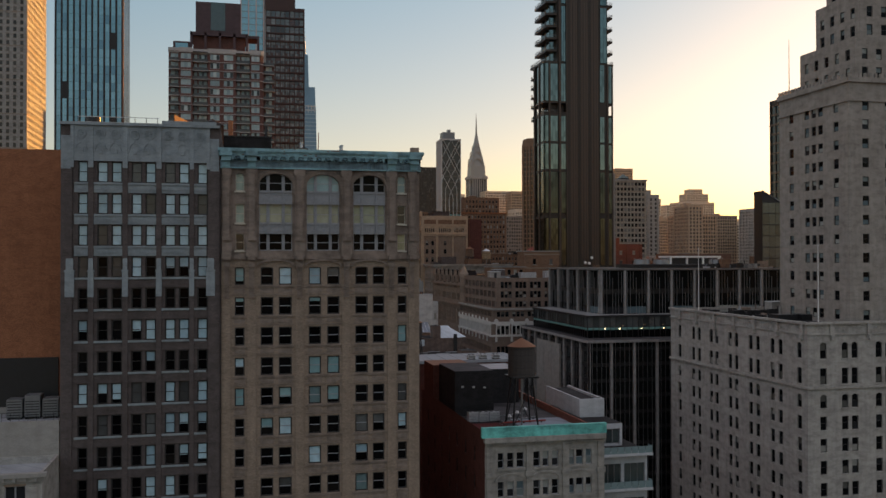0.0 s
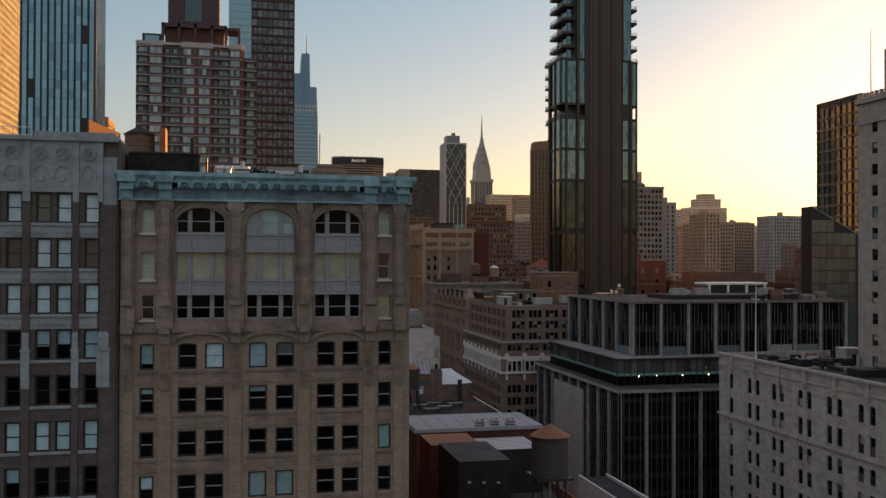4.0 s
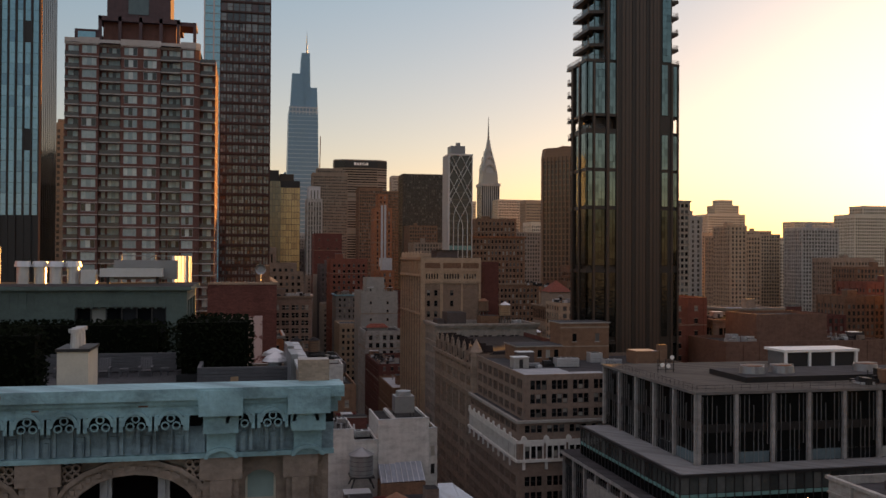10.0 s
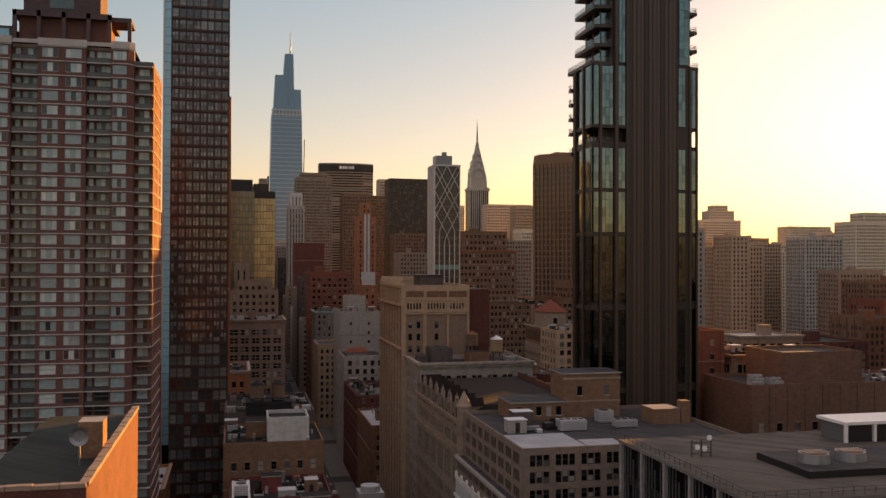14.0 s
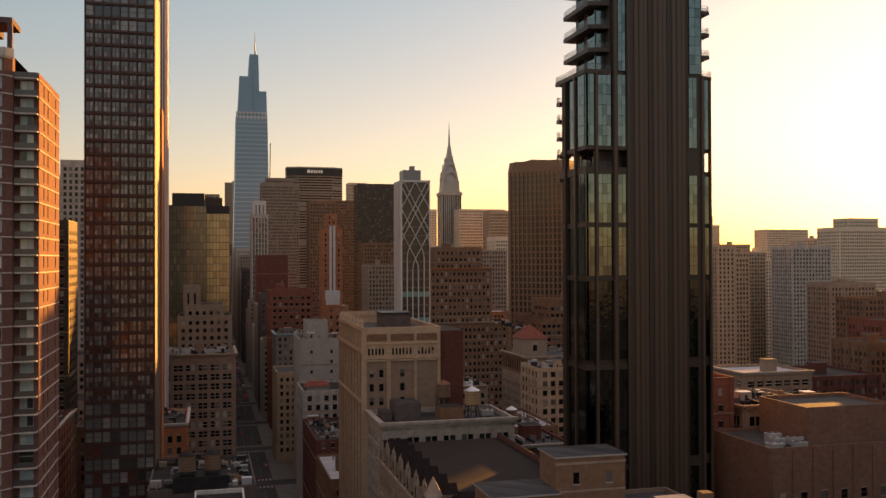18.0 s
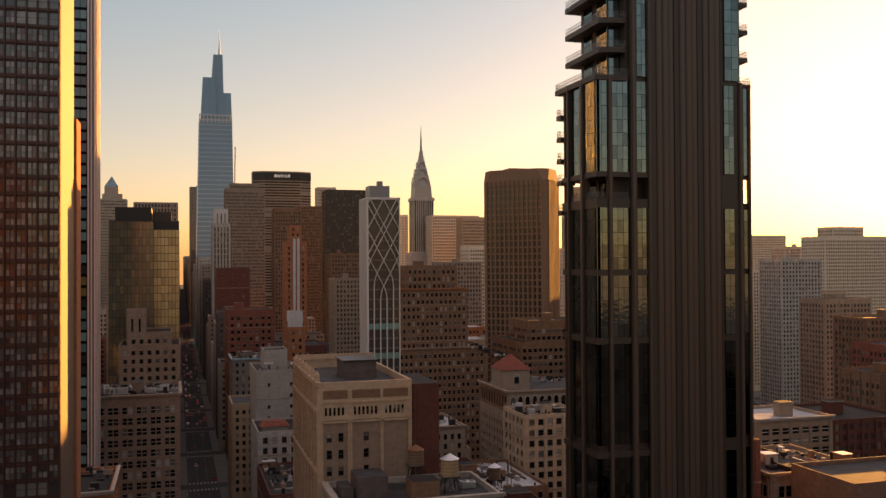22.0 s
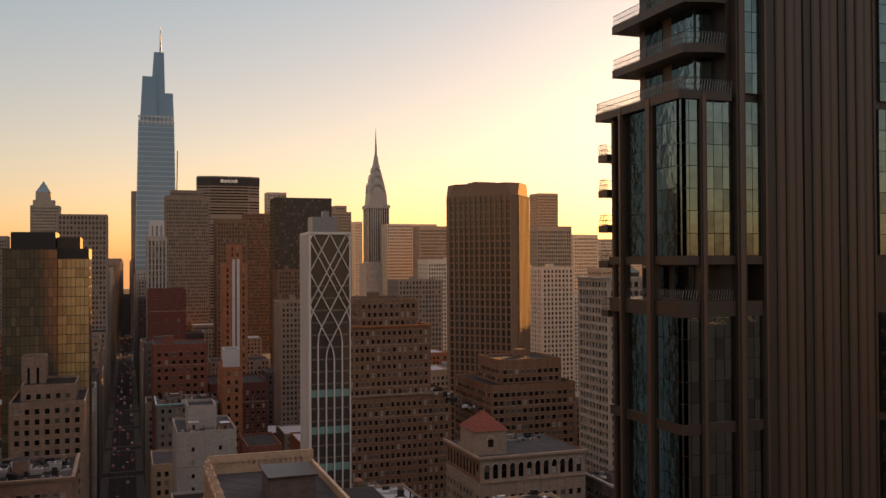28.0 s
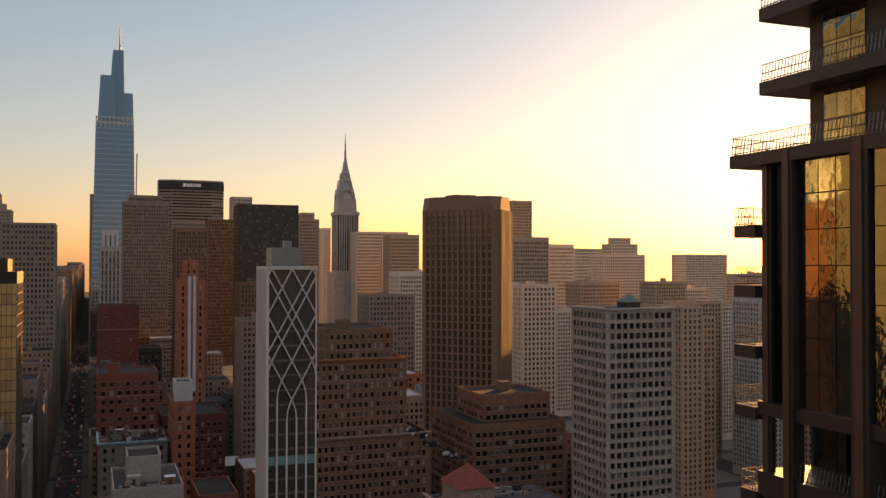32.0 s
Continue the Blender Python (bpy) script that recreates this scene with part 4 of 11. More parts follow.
    singles = [w for w in up if w[4] in (0, 4)]
    glaze(root, singles, ("glass_teal", "cream", "sash"))
    for (c, w, hh, a, i, j) in up:
        if i in (1, 2, 3):
            g = ("glass_black", "glass_olive", "glass_pale" if i == 2 else "glass_black")[j]
            tri_window(root, c[0] - x0, w, c[2] - hh / 2, c[2] + hh / 2, g, x0, y0, 0.45)
    for (u0, u1) in upper[1:4]:
        for z0, z1 in ((69.95, 71.35), (73.85, 75.55)):
            s = MB(o)
            s.face_bar(P, U, N, u0, u1, z0, z1, 0.03, "greyframe")
            s.face_bar(P, U, N, u0, u1, z1 - 0.16, z1, 0.2, "greyframe", 0.3)
            s.face_bar(P, U, N, u0, u1, z0, z0 + 0.14, 0.14, "greyframe", 0.3)
            w = u1 - u0
            for m in (0.27, 0.73):
                s.face_bar(P, U, N, u0 + w * m - 0.14, u0 + w * m + 0.14, z0, z1, 0.16, "greyframe", 0.3)
            for a, c in ((0.04, 0.22), (0.33, 0.67), (0.78, 0.96)):
                s.face_bar(P, U, N, u0 + w * a, u0 + w * c, z0 + 0.35, z0 + 0.42, 0.09, "greyframe", 0.3)
                s.face_bar(P, U, N, u0 + w * a, u0 + w * c, z1 - 0.5, z1 - 0.43, 0.09, "greyframe", 0.3)
            for a, c in ((0.045, 0.215), (0.325, 0.675), (0.785, 0.955)):
                va, vb = z0 + 0.3, z1 - 0.34
                for (pa, pc, pz, pw) in ((a, c, va, va + 0.09), (a, c, vb - 0.09, vb)):
                    s.face_bar(P, U, N, u0 + w * pa, u0 + w * pc, pz, pw, 0.12, "greyframe")
                for m in (a, c):
                    s.face_bar(P, U, N, u0 + w * m - 0.045, u0 + w * m + 0.045, va, vb, 0.118, "greyframe")
                s.face_bar(P, U, N, u0 + w * a + 0.2, u0 + w * c - 0.2, va + 0.24, vb - 0.24, 0.07, "greyframe")
            for m in (0.27, 0.73):
                for q in range(5):
                    s.face_bar(P, U, N, u0 + w * m - 0.09, u0 + w * m + 0.09, z0 + 0.1 + q * (z1 - z0) / 5, z0 + 0.24 + q * (z1 - z0) / 5, 0.21, "greyframe")
            part("spandrel", s, root, "pale grey cast spandrel panel")
        m = MB(o)
        arch_ring(m, P, U, N, u0 - 0.05, u1 + 0.05, 76.45, 77.90, 0.42, 0.22, "terracotta")
        arch_ring(m, P, U, N, u0 - 0.5, u1 + 0.5, 76.45, 78.30, 0.16, 0.34, "terracotta")
        for u in (u0 - 0.35, u1 + 0.35):
            m.face_bar(P, U, N, u - 0.28, u + 0.28, 76.35, 76.55, 0.42, "terracotta")
            m.face_bar(P, U, N, u - 0.22, u + 0.22, 75.65, 76.35, 0.36, "terracotta")
            m.face_bar(P, U, N, u - 0.17, u + 0.17, 75.15, 75.65, 0.33, "terracotta")
            m.face_bar(P, U, N, u - 0.24, u + 0.24, 75.75, 75.87, 0.46, "terracotta")
            m.face_bar(P, U, N, u - 0.24, u + 0.24, 76.03, 76.15, 0.44, "terracotta")
        for q in range(19):
            an = math.pi * (q + 0.5) / 19
            rr = (u1 - u0) / 2 + 0.28
            cu, cv = (u0 + u1) / 2 - rr * math.cos(an), 76.45 + 1.68 * math.sin(an)
            m.face_bar(P, U, N, cu - 0.08, cu + 0.08, cv - 0.08, cv + 0.08, 0.29, "terracotta")
        for su in (u0 - 0.25, u1 + 0.25):
            for q in range(6):
                ring_disc(m, P, U, N, su + (0.5 if su < u0 else -0.5) * (q % 3) * 0.5, 77.87 + 0.2 * (q // 3) + 0.03 * q, 0.16, 0.07, 0.26 + 0.02 * (q % 3), "terracotta", 7)
        part("arch_moulding", m, root)
    piers = [-64.5, -61.35, -55.15, -48.95, -42.85, -40.05]
    for k, px in enumerate(piers):
        q, u = MB(o), px - x0
        w = 0.62 if k not in (0, 5) else 0.5
        q.face_bar(P, U, N, u - w, u + w, 69.45, 77.65, 0.4, "terracotta")
        q.face_bar(P, U, N, u - w * 0.6, u + w * 0.6, 69.45, 77.65, 0.62, "terracotta")
        q.face_bar(P, U, N, u - w - 0.12, u + w + 0.12, 77.65, 78.45, 0.5, "terracotta")
        q.face_bar(P, U, N, u - w - 0.1, u + w + 0.1, 66.95, 69.45, 0.7, "terracotta")
        q.face_bar(P, U, N, u - w * 0.8, u + w * 0.8, 66.2, 66.95, 0.42, "terracotta")
        q.face_bar(P, U, N, u - 0.5, u + 0.5, 69.05, 69.55, 1.0, "terracotta")
        q.face_bar(P, U, N, u - 0.45, u + 0.45, 66.55, 67.15, 1.05, "terracotta")
        part("pilaster", q, root)
        q = MB(o)
        q.face_bar(P, U, N, u - w * 0.9, u + w * 0.9, 0, 66.2, 0.16, "tan")
        q.face_bar(P, U, N, u - w * 0.55, u + w * 0.55, 61.5, 66.0, 0.36, "terracotta")
        q.face_bar(P, U, N, u - w * 0.7, u + w * 0.7, 65.6, 66.3, 0.56, "terracotta")
        for m in range(9):
            ring_disc(q, P, U, N, u + (0.14 if m % 2 else -0.14), 61.9 + m * 0.45, 0.2, 0.08, 0.46, "terracotta", 7)
        part("pier", q, root)
    belt = MB(o)
    belt.face_bar(P, U, N, 0, x1 - x0, 66.60, 67.20, 0.32, "terracotta")
    belt.face_bar(P, U, N, 0, x1 - x0, 67.20, 67.40, 0.18, "terracotta")
    part("belt_course", belt, root)
    for a, c in ((-60.4, -56.1), (-54.2, -49.9), (-48.0, -43.7)):
        m = MB(o)
        arch_ring(m, P, U, N, a - x0 - 0.1, c - x0 + 0.1, 65.65, 66.4, 0.32, 0.3, "terracotta")
        part("arch_moulding", m, root)
    for (c, w, hh, a, i, j) in lo:
        if c[2] < 32:
            continue
        sl = MB(o)
        sl.face_bar((c[0], y0), U, N, -w / 2 - 0.15, w / 2 + 0.15, c[2] - hh / 2 - 0.2, c[2] - hh / 2, 0.2, "terracotta")
        sl.face_bar((c[0], y0), U, N, -w / 2 - 0.05, w / 2 + 0.05, c[2] - hh / 2 - 1.1, c[2] - hh / 2 - 0.45, 0.07, "terracotta")
        part("sill", sl, root, "brown terracotta sill and apron")
    sl = MB(o)
    for a, c in ((-60.5, -55.9), (-54.3, -49.6), (-48.1, -43.5), (-63.8, -61.95), (-42.3, -40.5)):
        for zt, zb in low_rows:
            if zt > 30:
                sl.face_bar(P, U, N, a - x0, c - x0, zt - 0.36, zt - 0.2, 0.13, "terracotta")
                sl.face_bar(P, U, N, a - x0, c - x0, zt - 1.36, zt - 1.22, 0.1, "terracotta")
    for (c, w, hh, a, i, j) in singles:
        sl.face_bar((c[0], y0), U, N, -w / 2 - 0.15, w / 2 + 0.15, c[2] - hh / 2 - 0.2, c[2] - hh / 2, 0.22, "cream")
    part("string_course", sl, root, "thin terracotta mouldings between the storeys", kind="stuff")
    # copper cornice with its row of small pierced arches
    W = x1 - x0
    cr = MB(o)
    cr.face_bar(P, U, N, -0.15, W + 0.15, 78.45, 79.56, 0.35, "copper_frieze")
    # near-black strip paints the deep shade behind the small arches
    cr.face_bar(P, U, N, -0.15, W + 0.15, 79.56, 80.05, 0.3, "copper_void")
    for k in range(int(W / 0.55)):
        u = (k + 0.5) * 0.55
        cr.face_bar(P, U, N, u - 0.06, u + 0.06, 78.65, 79.62, 0.52, "copper_frieze")
        if k % 2:
            cr.face_bar(P, U, N, u + 0.14, u + 0.41, 78.45, 79.3, 0.42, "copper_frieze")
            cr.face_bar(P, U, N, u + 0.2, u + 0.35, 78.6, 79.15, 0.47, "copper_frieze")
    cr.face_bar(P, U, N, -0.15, W + 0.15, 78.45, 78.62, 0.56, "copper")
    cr.face_bar(P, U, N, -0.45, W + 0.45, 80.62, 81.02, 1.25, "copper", 0.4)
    cr.face_bar(P, U, N, -0.35, W + 0.35, 80.45, 80.62, 1.08, "copper", 0.4)
    cr.face_bar(P, U, N, -0.25, W + 0.25, 80.05, 80.45, 0.95, "copper", 0.4)
    part("cornice", cr, root, "blue-green weathered copper cornice")
    for k in range(22):
        u = 0.9 + k * (W - 1.8) / 21
        if any(abs(u + x0 - p) < 0.55 for p in (-61.35, -42.85)):
            continue
        a = MB(o)
        Q = (x0, y0 - 0.95)
        arch_ring(a, Q, U, N, u - 0.36, u + 0.36, 79.75, 80.15, 0.12, 0.1, "copper")
        for du in (-0.3, 0, 0.3):
            ring_disc(a, Q, U, N, u + du * 0.62, 79.72 + (0.26 if du == 0 else 0), 0.15, 0.05, 0.06, "copper", 8)
        for du in (-0.52, 0.52):
            a.face_bar(Q, U, N, u + du - 0.1, u + du + 0.1, 79.55, 80.05, 0.08, "copper", 0.3)
        part("cornice_arch", a, root)
    chip = random.Random(4)
    for k in range(22):
        u = 6.0 + 9.5 * chip.random() if k < 16 else W * chip.random()
        z, l = chip.uniform(80.1, 80.95), chip.uniform(0.1, 0.5)
        out = 1.256 if z > 80.62 else 1.086 if z > 80.45 else 0.956
        if 80.5 < z + 0.1 < 80.7:
            continue
        a = MB(o)
        a.face_bar(P, U, N, u, u + l, z, min(z + chip.uniform(0.04, 0.14), 81.0), out, "rust", -out + 0.02)
        part("flaked_patch", a, root, "rusty patch where the copper has flaked")
    for px in (-64.6, -61.35, -42.85, -39.8):
        u, a = px - x0, MB(o)
        a.face_bar(P, U, N, u - 0.75, u + 0.75, 80.05, 80.95, 1.32, "copper")
        a.face_bar(P, U, N, u - 0.6, u + 0.6, 79.4, 80.05, 1.05, "copper")
        a.face_bar(P, U, N, u - 0.5, u + 0.5, 78.55, 79.4, 0.6, "copper")
        arch_ring(a, (x0, y0 - 0.6), U, N, u - 0.45, u + 0.45, 78.45, 78.7, 0.14, 0.14, "copper")
        part("cornice_bracket", a, root)
    k = MB(o)
    k.box(x1 - 1.1, x1 + 0.02, y0 + 0.1, y0 + 0.9, h, h + 1.5, "tan", "concrete")
    part("corner_pier", k, root)
    return root


M["copper_frieze"] = masonry("blue-grey weathered copper frieze", (0.17, 0.28, 0.33), rough=0.7, stain=0.5, bump=0.8)
# copper colour blackened to stand for shade under the cornice
M["copper_void"] = masonry("copper blackened for shade behind arches", (0.012, 0.014, 0.015), rough=0.8, stain=0.3)
M["roof_green"] = masonry("dark green roof felt", (0.022, 0.03, 0.028), stain=0.4)
M["roof_wet"] = masonry("dark wet roof felt", (0.018, 0.019, 0.021), rough=0.5, stain=0.35)
M["palestone2"] = masonry("pale coping stone", (0.4, 0.42, 0.43), stain=0.2)
M["wetplank"] = plain("wet blue-grey deck timber", (0.03, 0.034, 0.04), 0.45, 0, 0.35, 2)
M["glass_olive"] = glazing("loft glass with olive blinds", [(0, (0.25, 0.29, 0.22)), (0.5, (0.3, 0.32, 0.25)), (0.8, (0.22, 0.27, 0.26))], island=False)
M["glass_pale"] = glazing("loft glass with pale blinds drawn", [(0, (0.25, 0.41, 0.44)), (0.6, (0.21, 0.35, 0.38))])
copper_loft()


# ---- roof terrace on the tan loft building ----
def chimney(x, y, w, d, z1, label):
    r = thing("chimney", (x, y, RZ), label, "chimney")
    b = MB()
    b.box(-w / 2, w / 2, -d / 2, d / 2, 0, z1 - RZ, "cream")
    part("chimney_shaft", b, r)
    b = MB()
    b.box(-w / 2 - 0.06, w / 2 + 0.06, -d / 2 - 0.06, d / 2 + 0.06, z1 - RZ, z1 - RZ + 0.12, "darkmetal")
    part("cap", b, r)
    for k in range(3):
        b = MB()
        yy = -d / 2 + d * (k + 0.5) / 3
        b.cyl(0, yy, z1 - RZ + 0.12, z1 - RZ + 0.75, 0.17, 0.15, 10, "palemetal")
        b.cyl(0, yy, z1 - RZ + 0.75, z1 - RZ + 0.9, 0.24, 0.24, 10, "palemetal")
        part("flue", b, r)


chimney(-48.9, 19.0, 1.2, 2.4, 81.7, "cream painted chimney with steel flues on the roof")
chimney(-54.6, 17.0, 1.3, 2.2, 81.7, "cream painted chimney with steel flues on the roof")

deck = thing("roof_deck", (-47, 30, RZ), "grey weathered timber roof deck with a low plank wall", "deck")
for k in range(32):
    b = MB()
    b.box(-10.6, 5.2, -7.4 + k * 0.45, -6.97 + k * 0.45, 0.01, 0.1, "wetplank")
    part("board", b, deck)
for (xa, xb, ya, yb) in ((-10, 2.6, 7.6, 7.8), (2.4, 2.6, -0.8, 7.6), (2.6, 7.4, -0.8, -0.6), (-10.2, -10.0, -7, 7.8)):
    for q in range(6):
        b = MB()
        b.box(xa, xb, ya, yb, 0.1 + q * 0.19, 0.27 + q * 0.19, "plank")
        part("fence_board", b, deck)


def lounge_chair(x, y, rz):
    r = thing("deck_chair", (x, y, RZ + 0.1), "grey weathered slatted wooden deck chair", "chair", group="deck chairs on the roof terrace")
    for k in range(6):
        b = MB()
        b.box(-0.33, 0.33, -0.6 + k * 0.15, -0.49 + k * 0.15, 0.3, 0.33, "plank")
        part("seat_slat", b, r)
    for k in range(5):
        b = MB()
        xx = -0.28 + k * 0.14
        b.bar((xx, 0.3, 0.32), (xx, 0.72, 1.0), 0.09, "plank")
        part("back_slat", b, r)
    for sx in (-0.36, 0.36):
        for yy in (-0.55, 0.28):
            b = MB()
            b.box(sx - 0.03, sx + 0.03, yy - 0.04, yy + 0.04, 0, 0.5, "plank")
            part("leg", b, r)
        b = MB()
        b.box(sx - 0.06, sx + 0.06, -0.6, 0.4, 0.5, 0.53, "plank")
        part("armrest", b, r)
    r.matrix_basis = pose(x, y, RZ + 0.1, 0, 0, rz)
    return r


first = lounge_chair(-52.6, 35.6, 0)
for x in (-50.3, -47.9, -45.6):
    copy_thing(first, pose(x, 35.6 + 0.1 * math.sin(x), RZ + 0.1, 0, 0, 4 * math.sin(x * 3)))


def small_table(x, y, w, d, h, label):
    r = thing("side_table", (x, y, RZ + 0.1), label, "table")
    for k in range(4):
        b = MB()
        b.box(-w / 2, w / 2, -d / 2 + k * d / 4, -d / 2 + (k + 0.85) * d / 4, h - 0.04, h, "plank")
        part("top_slat", b, r)
    for sx in (-1, 1):
        for sy in (-1, 1):
            b = MB()
            b.box(sx * (w / 2 - 0.06) - 0.03, sx * (w / 2 - 0.06) + 0.03, sy * (d / 2 - 0.06) - 0.03, sy * (d / 2 - 0.06) + 0.03, 0, h - 0.04, "plank")
            part("leg", b, r)
    return r


small_table(-51.4, 35.3, 0.5, 0.5, 0.45, "low grey slatted table between the deck chairs")
small_table(-49.1, 35.3, 0.5, 0.5, 0.45, "low grey slatted table between the deck chairs")
small_table(-46.8, 35.3, 0.5, 0.5, 0.45, "low grey slatted table between the deck chairs")
small_table(-45.9, 23.2, 1.7, 0.9, 0.75, "worn wooden outdoor dining table on the deck")
small_table(-42.0, 25.0, 1.5, 1.1, 0.75, "pale outdoor table beside the plank wall")


def dining_chair(x, y, rz, label):
    r = thing("outdoor_chair", (x, y, RZ + 0.1), label, "chair")
    b = MB()
    b.box(-0.22, 0.22, -0.22, 0.22, 0.42, 0.46, "tanwood")
    part("seat", b, r)
    b = MB()
    b.box(-0.22, 0.22, 0.18, 0.22, 0.46, 0.95, "tanwood")
    part("backrest", b, r)
    for sx in (-0.19, 0.19):
        for sy in (-0.19, 0.19):
            b = MB()
            b.box(sx - 0.025, sx + 0.025, sy - 0.025, sy + 0.025, 0, 0.42, "tanwood")
            part("leg", b, r)
    r.matrix_basis = pose(x, y, RZ + 0.1, 0, 0, rz)


dining_chair(-47.3, 23.4, 80, "tan wooden outdoor chair at the table")
dining_chair(-45.6, 24.3, 10, "tan wooden outdoor chair at the table")
dining_chair(-42.5, 26.3, 30, "grey outdoor armchair by the pale table")


def hedge(x0, x1, y0, y1, z0, z1, label, seed):
    """A clipped hedge or shrub: many small leaves round a box of twigs."""
    rnd = random.Random(seed)
    r = thing("hedge", ((x0 + x1) / 2, (y0 + y1) / 2, z0), label, "hedge")
    w, d, h = (x1 - x0) / 2, (y1 - y0) / 2, z1 - z0
    b = MB()
    b.box(-w + 0.1, w - 0.1, -d + 0.1, d - 0.1, 0, 0.5, "darkmetal")
    part("planter", b, r)
    b = MB()
    for k in range(max(3, int(w * 3))):
        xx = rnd.uniform(-w * 0.8, w * 0.8)
        b.bar((xx, 0, 0.4), (xx + rnd.uniform(-0.4, 0.4), rnd.uniform(-d, d) * 0.6, h * 0.85), 0.05, "wood")
    part("stem", b, r, kind="stuff")
    # solid near-black box stands for the shade between the leaves
    b = MB()
    b.box(-w * 0.84, w * 0.84, -d * 0.8, d * 0.8, 0.5, h * 0.9, "leaf_core_shade")
    part("foliage_core", b, r, "near-black core for the shade inside the hedge")
    b = MB()
    n = int(520 * (w * d * h) ** 0.66 + 700)
    for k in range(n):
        while True:
            p = (rnd.uniform(-1, 1), rnd.uniform(-1, 1), rnd.uniform(-1, 1))
            m = max(abs(p[0]) ** 4 + abs(p[1]) ** 4 + abs(p[2]) ** 4, 0) ** 0.25
            if 0.55 < m < 1.0 + 0.12 * rnd.random():
                break
        c = Vector((p[0] * w, p[1] * d, 0.35 + (p[2] + 1) / 2 * (h - 0.35)))
        s = rnd.uniform(0.09, 0.2)
        a1 = Vector((rnd.uniform(-1, 1), rnd.uniform(-1, 1), rnd.uniform(-0.6, 1))).normalized()
        a2 = a1.orthogonal().normalized()
        b.poly([c - a1 * s, c + a2 * s * 0.5, c + a1 * s, c - a2 * s * 0.5], "leaf")
    part("leaves", b, r, kind="stuff")


hedge(-60.5, -46.4, 38.2, 40.6, RZ, 81.6, "dark green clipped hedge along the roof terrace", 3)
hedge(-46.0, -41.6, 32.2, 36.0, RZ, 82.2, "dense dark green shrub at the terrace end", 4)
hedge(-54.6, -51.0, 22.0, 24.4, RZ, 82.4, "dark green bush in a planter beside the chimney", 5)
hedge(-57.6, -56.0, 21.0, 22.2, RZ, 80.2, "small dark bush in a roof planter", 6)

screen = thing("roof_screen", (-39.4, 34, RZ), "stepped grey metal roof screen with louvred top", "screen")
for k in range(4):
    b = MB()
    b.box(-0.4, -0.05, -9 + k * 2.2, -7.0 + k * 2.2, 0, 2.3 - 0.12 * (k % 2), "midmetal")
    part("screen_panel", b, screen)
for dy in (0, 2.9):
    vents = thing("roof_vent", (-40.4, 31.3 + dy, RZ), "round galvanised mushroom roof vent", "vent", group="terrace roof vents")
    dy = 0
    b = MB()
    b.cyl(0, dy, 0, 1.3, 0.35, 0.35, 12, "palemetal")
    b.cyl(0, dy, 1.3, 1.5, 0.75, 0.6, 14, "palemetal")
    b.cyl(0, dy, 1.5, 1.75, 0.6, 0.1, 14, "palemetal")
    part("vent_cowl", b, vents)

pent = thing("penthouse", (-56.0, 46.2, RZ), "dark green painted roof house with wide black opening", "roof house")
b = MB(tuple(pent.location))
found = b.facade((-65.1, 41), (-45.9, 41), RZ, 83.4, [(2.0, 6.4), (12.2, 17.9)], [(79.6, 82.3)], "copper_d", 0.4)
found += b.facade((-45.9, 41), (-45.9, 51.5), RZ, 83.4, [(0.7, 2.7), (3.2, 5.8), (6.3, 9.8)], [(78.2, 82.7)], "copper_d", 0.3)
for a, c in (((-45.9, 51.5), (-65.1, 51.5)), ((-65.1, 51.5), (-65.1, 41))):
    wall_plain(b, a, c, RZ, 83.4, "copper_d")
part("wall", b, pent)
glaze(pent, found, ("glass_dark", "blackframe", "grid"))
b = MB(tuple(pent.location))
for k in range(38):
    b.face_bar((-65.1, 41), (1, 0), (0, -1), 0.15 + k * 0.5, 0.3 + k * 0.5, 82.2, 83.3, 0.05, "copper_d")
part("cladding_ribs", b, pent, kind="stuff")
b = MB(tuple(pent.location))
b.box(-65.15, -45.6, 40.7, 51.8, 83.4, 83.65, "copper_d", "roof_dark")
part("roof", b, pent)


def duct_group(x, y, z, label, kind_list):
    r = thing("roof_plant", (x, y, z), label, "roof machinery")
    for (nm, shape, *v) in kind_list:
        b = MB()
        if shape == "b":
            b.box(*v[:6], v[6])
        elif shape == "c":
            b.cyl(v[0], v[1], v[2], v[3], v[4], v[5], 12, v[6])
        else:
            b.bar(v[0], v[1], v[2], v[3])
        part(nm, b, r)
    return r


plant = [("fan", "c", -3 + 1.1 * k, 0.3 * (k % 2), 0, 1.2, 0.42, 0.42, "palemetal") for k in range(4)]
plant += [("fan_cowl", "c", -3 + 1.1 * k, 0.3 * (k % 2), 1.2, 1.6, 0.6, 0.5, "palemetal") for k in range(4)]
plant += [("duct", "b", 2.2, 6.5, -0.5, 0.6, 0.5, 1.1, "palemetal"), ("duct", "b", 3.0, 7.4, 0.8, 1.8, 0.3, 1.7, "midmetal"), ("duct_leg", "b", 2.6, 2.8, 0, 0.2, 0, 0.5, "darkmetal"),
          ("duct_leg", "b", 6.0, 6.2, 0, 0.2, 0, 0.5, "darkmetal"), ("stack_pipe", "c", -4.6, 0.2, 0, 2.6, 0.1, 0.1, "darkmetal"), ("stack_pipe", "c", -5.6, 0.4, 0, 2.9, 0.16, 0.16, "darkmetal"),
          ("condenser", "b", 0.9, 1.9, -0.3, 0.7, 0, 1.0, "palemetal")]
duct_group(-54.5, 47.5, 83.65, "cluster of galvanised fans, ducts and dark stacks on the roof house", plant)

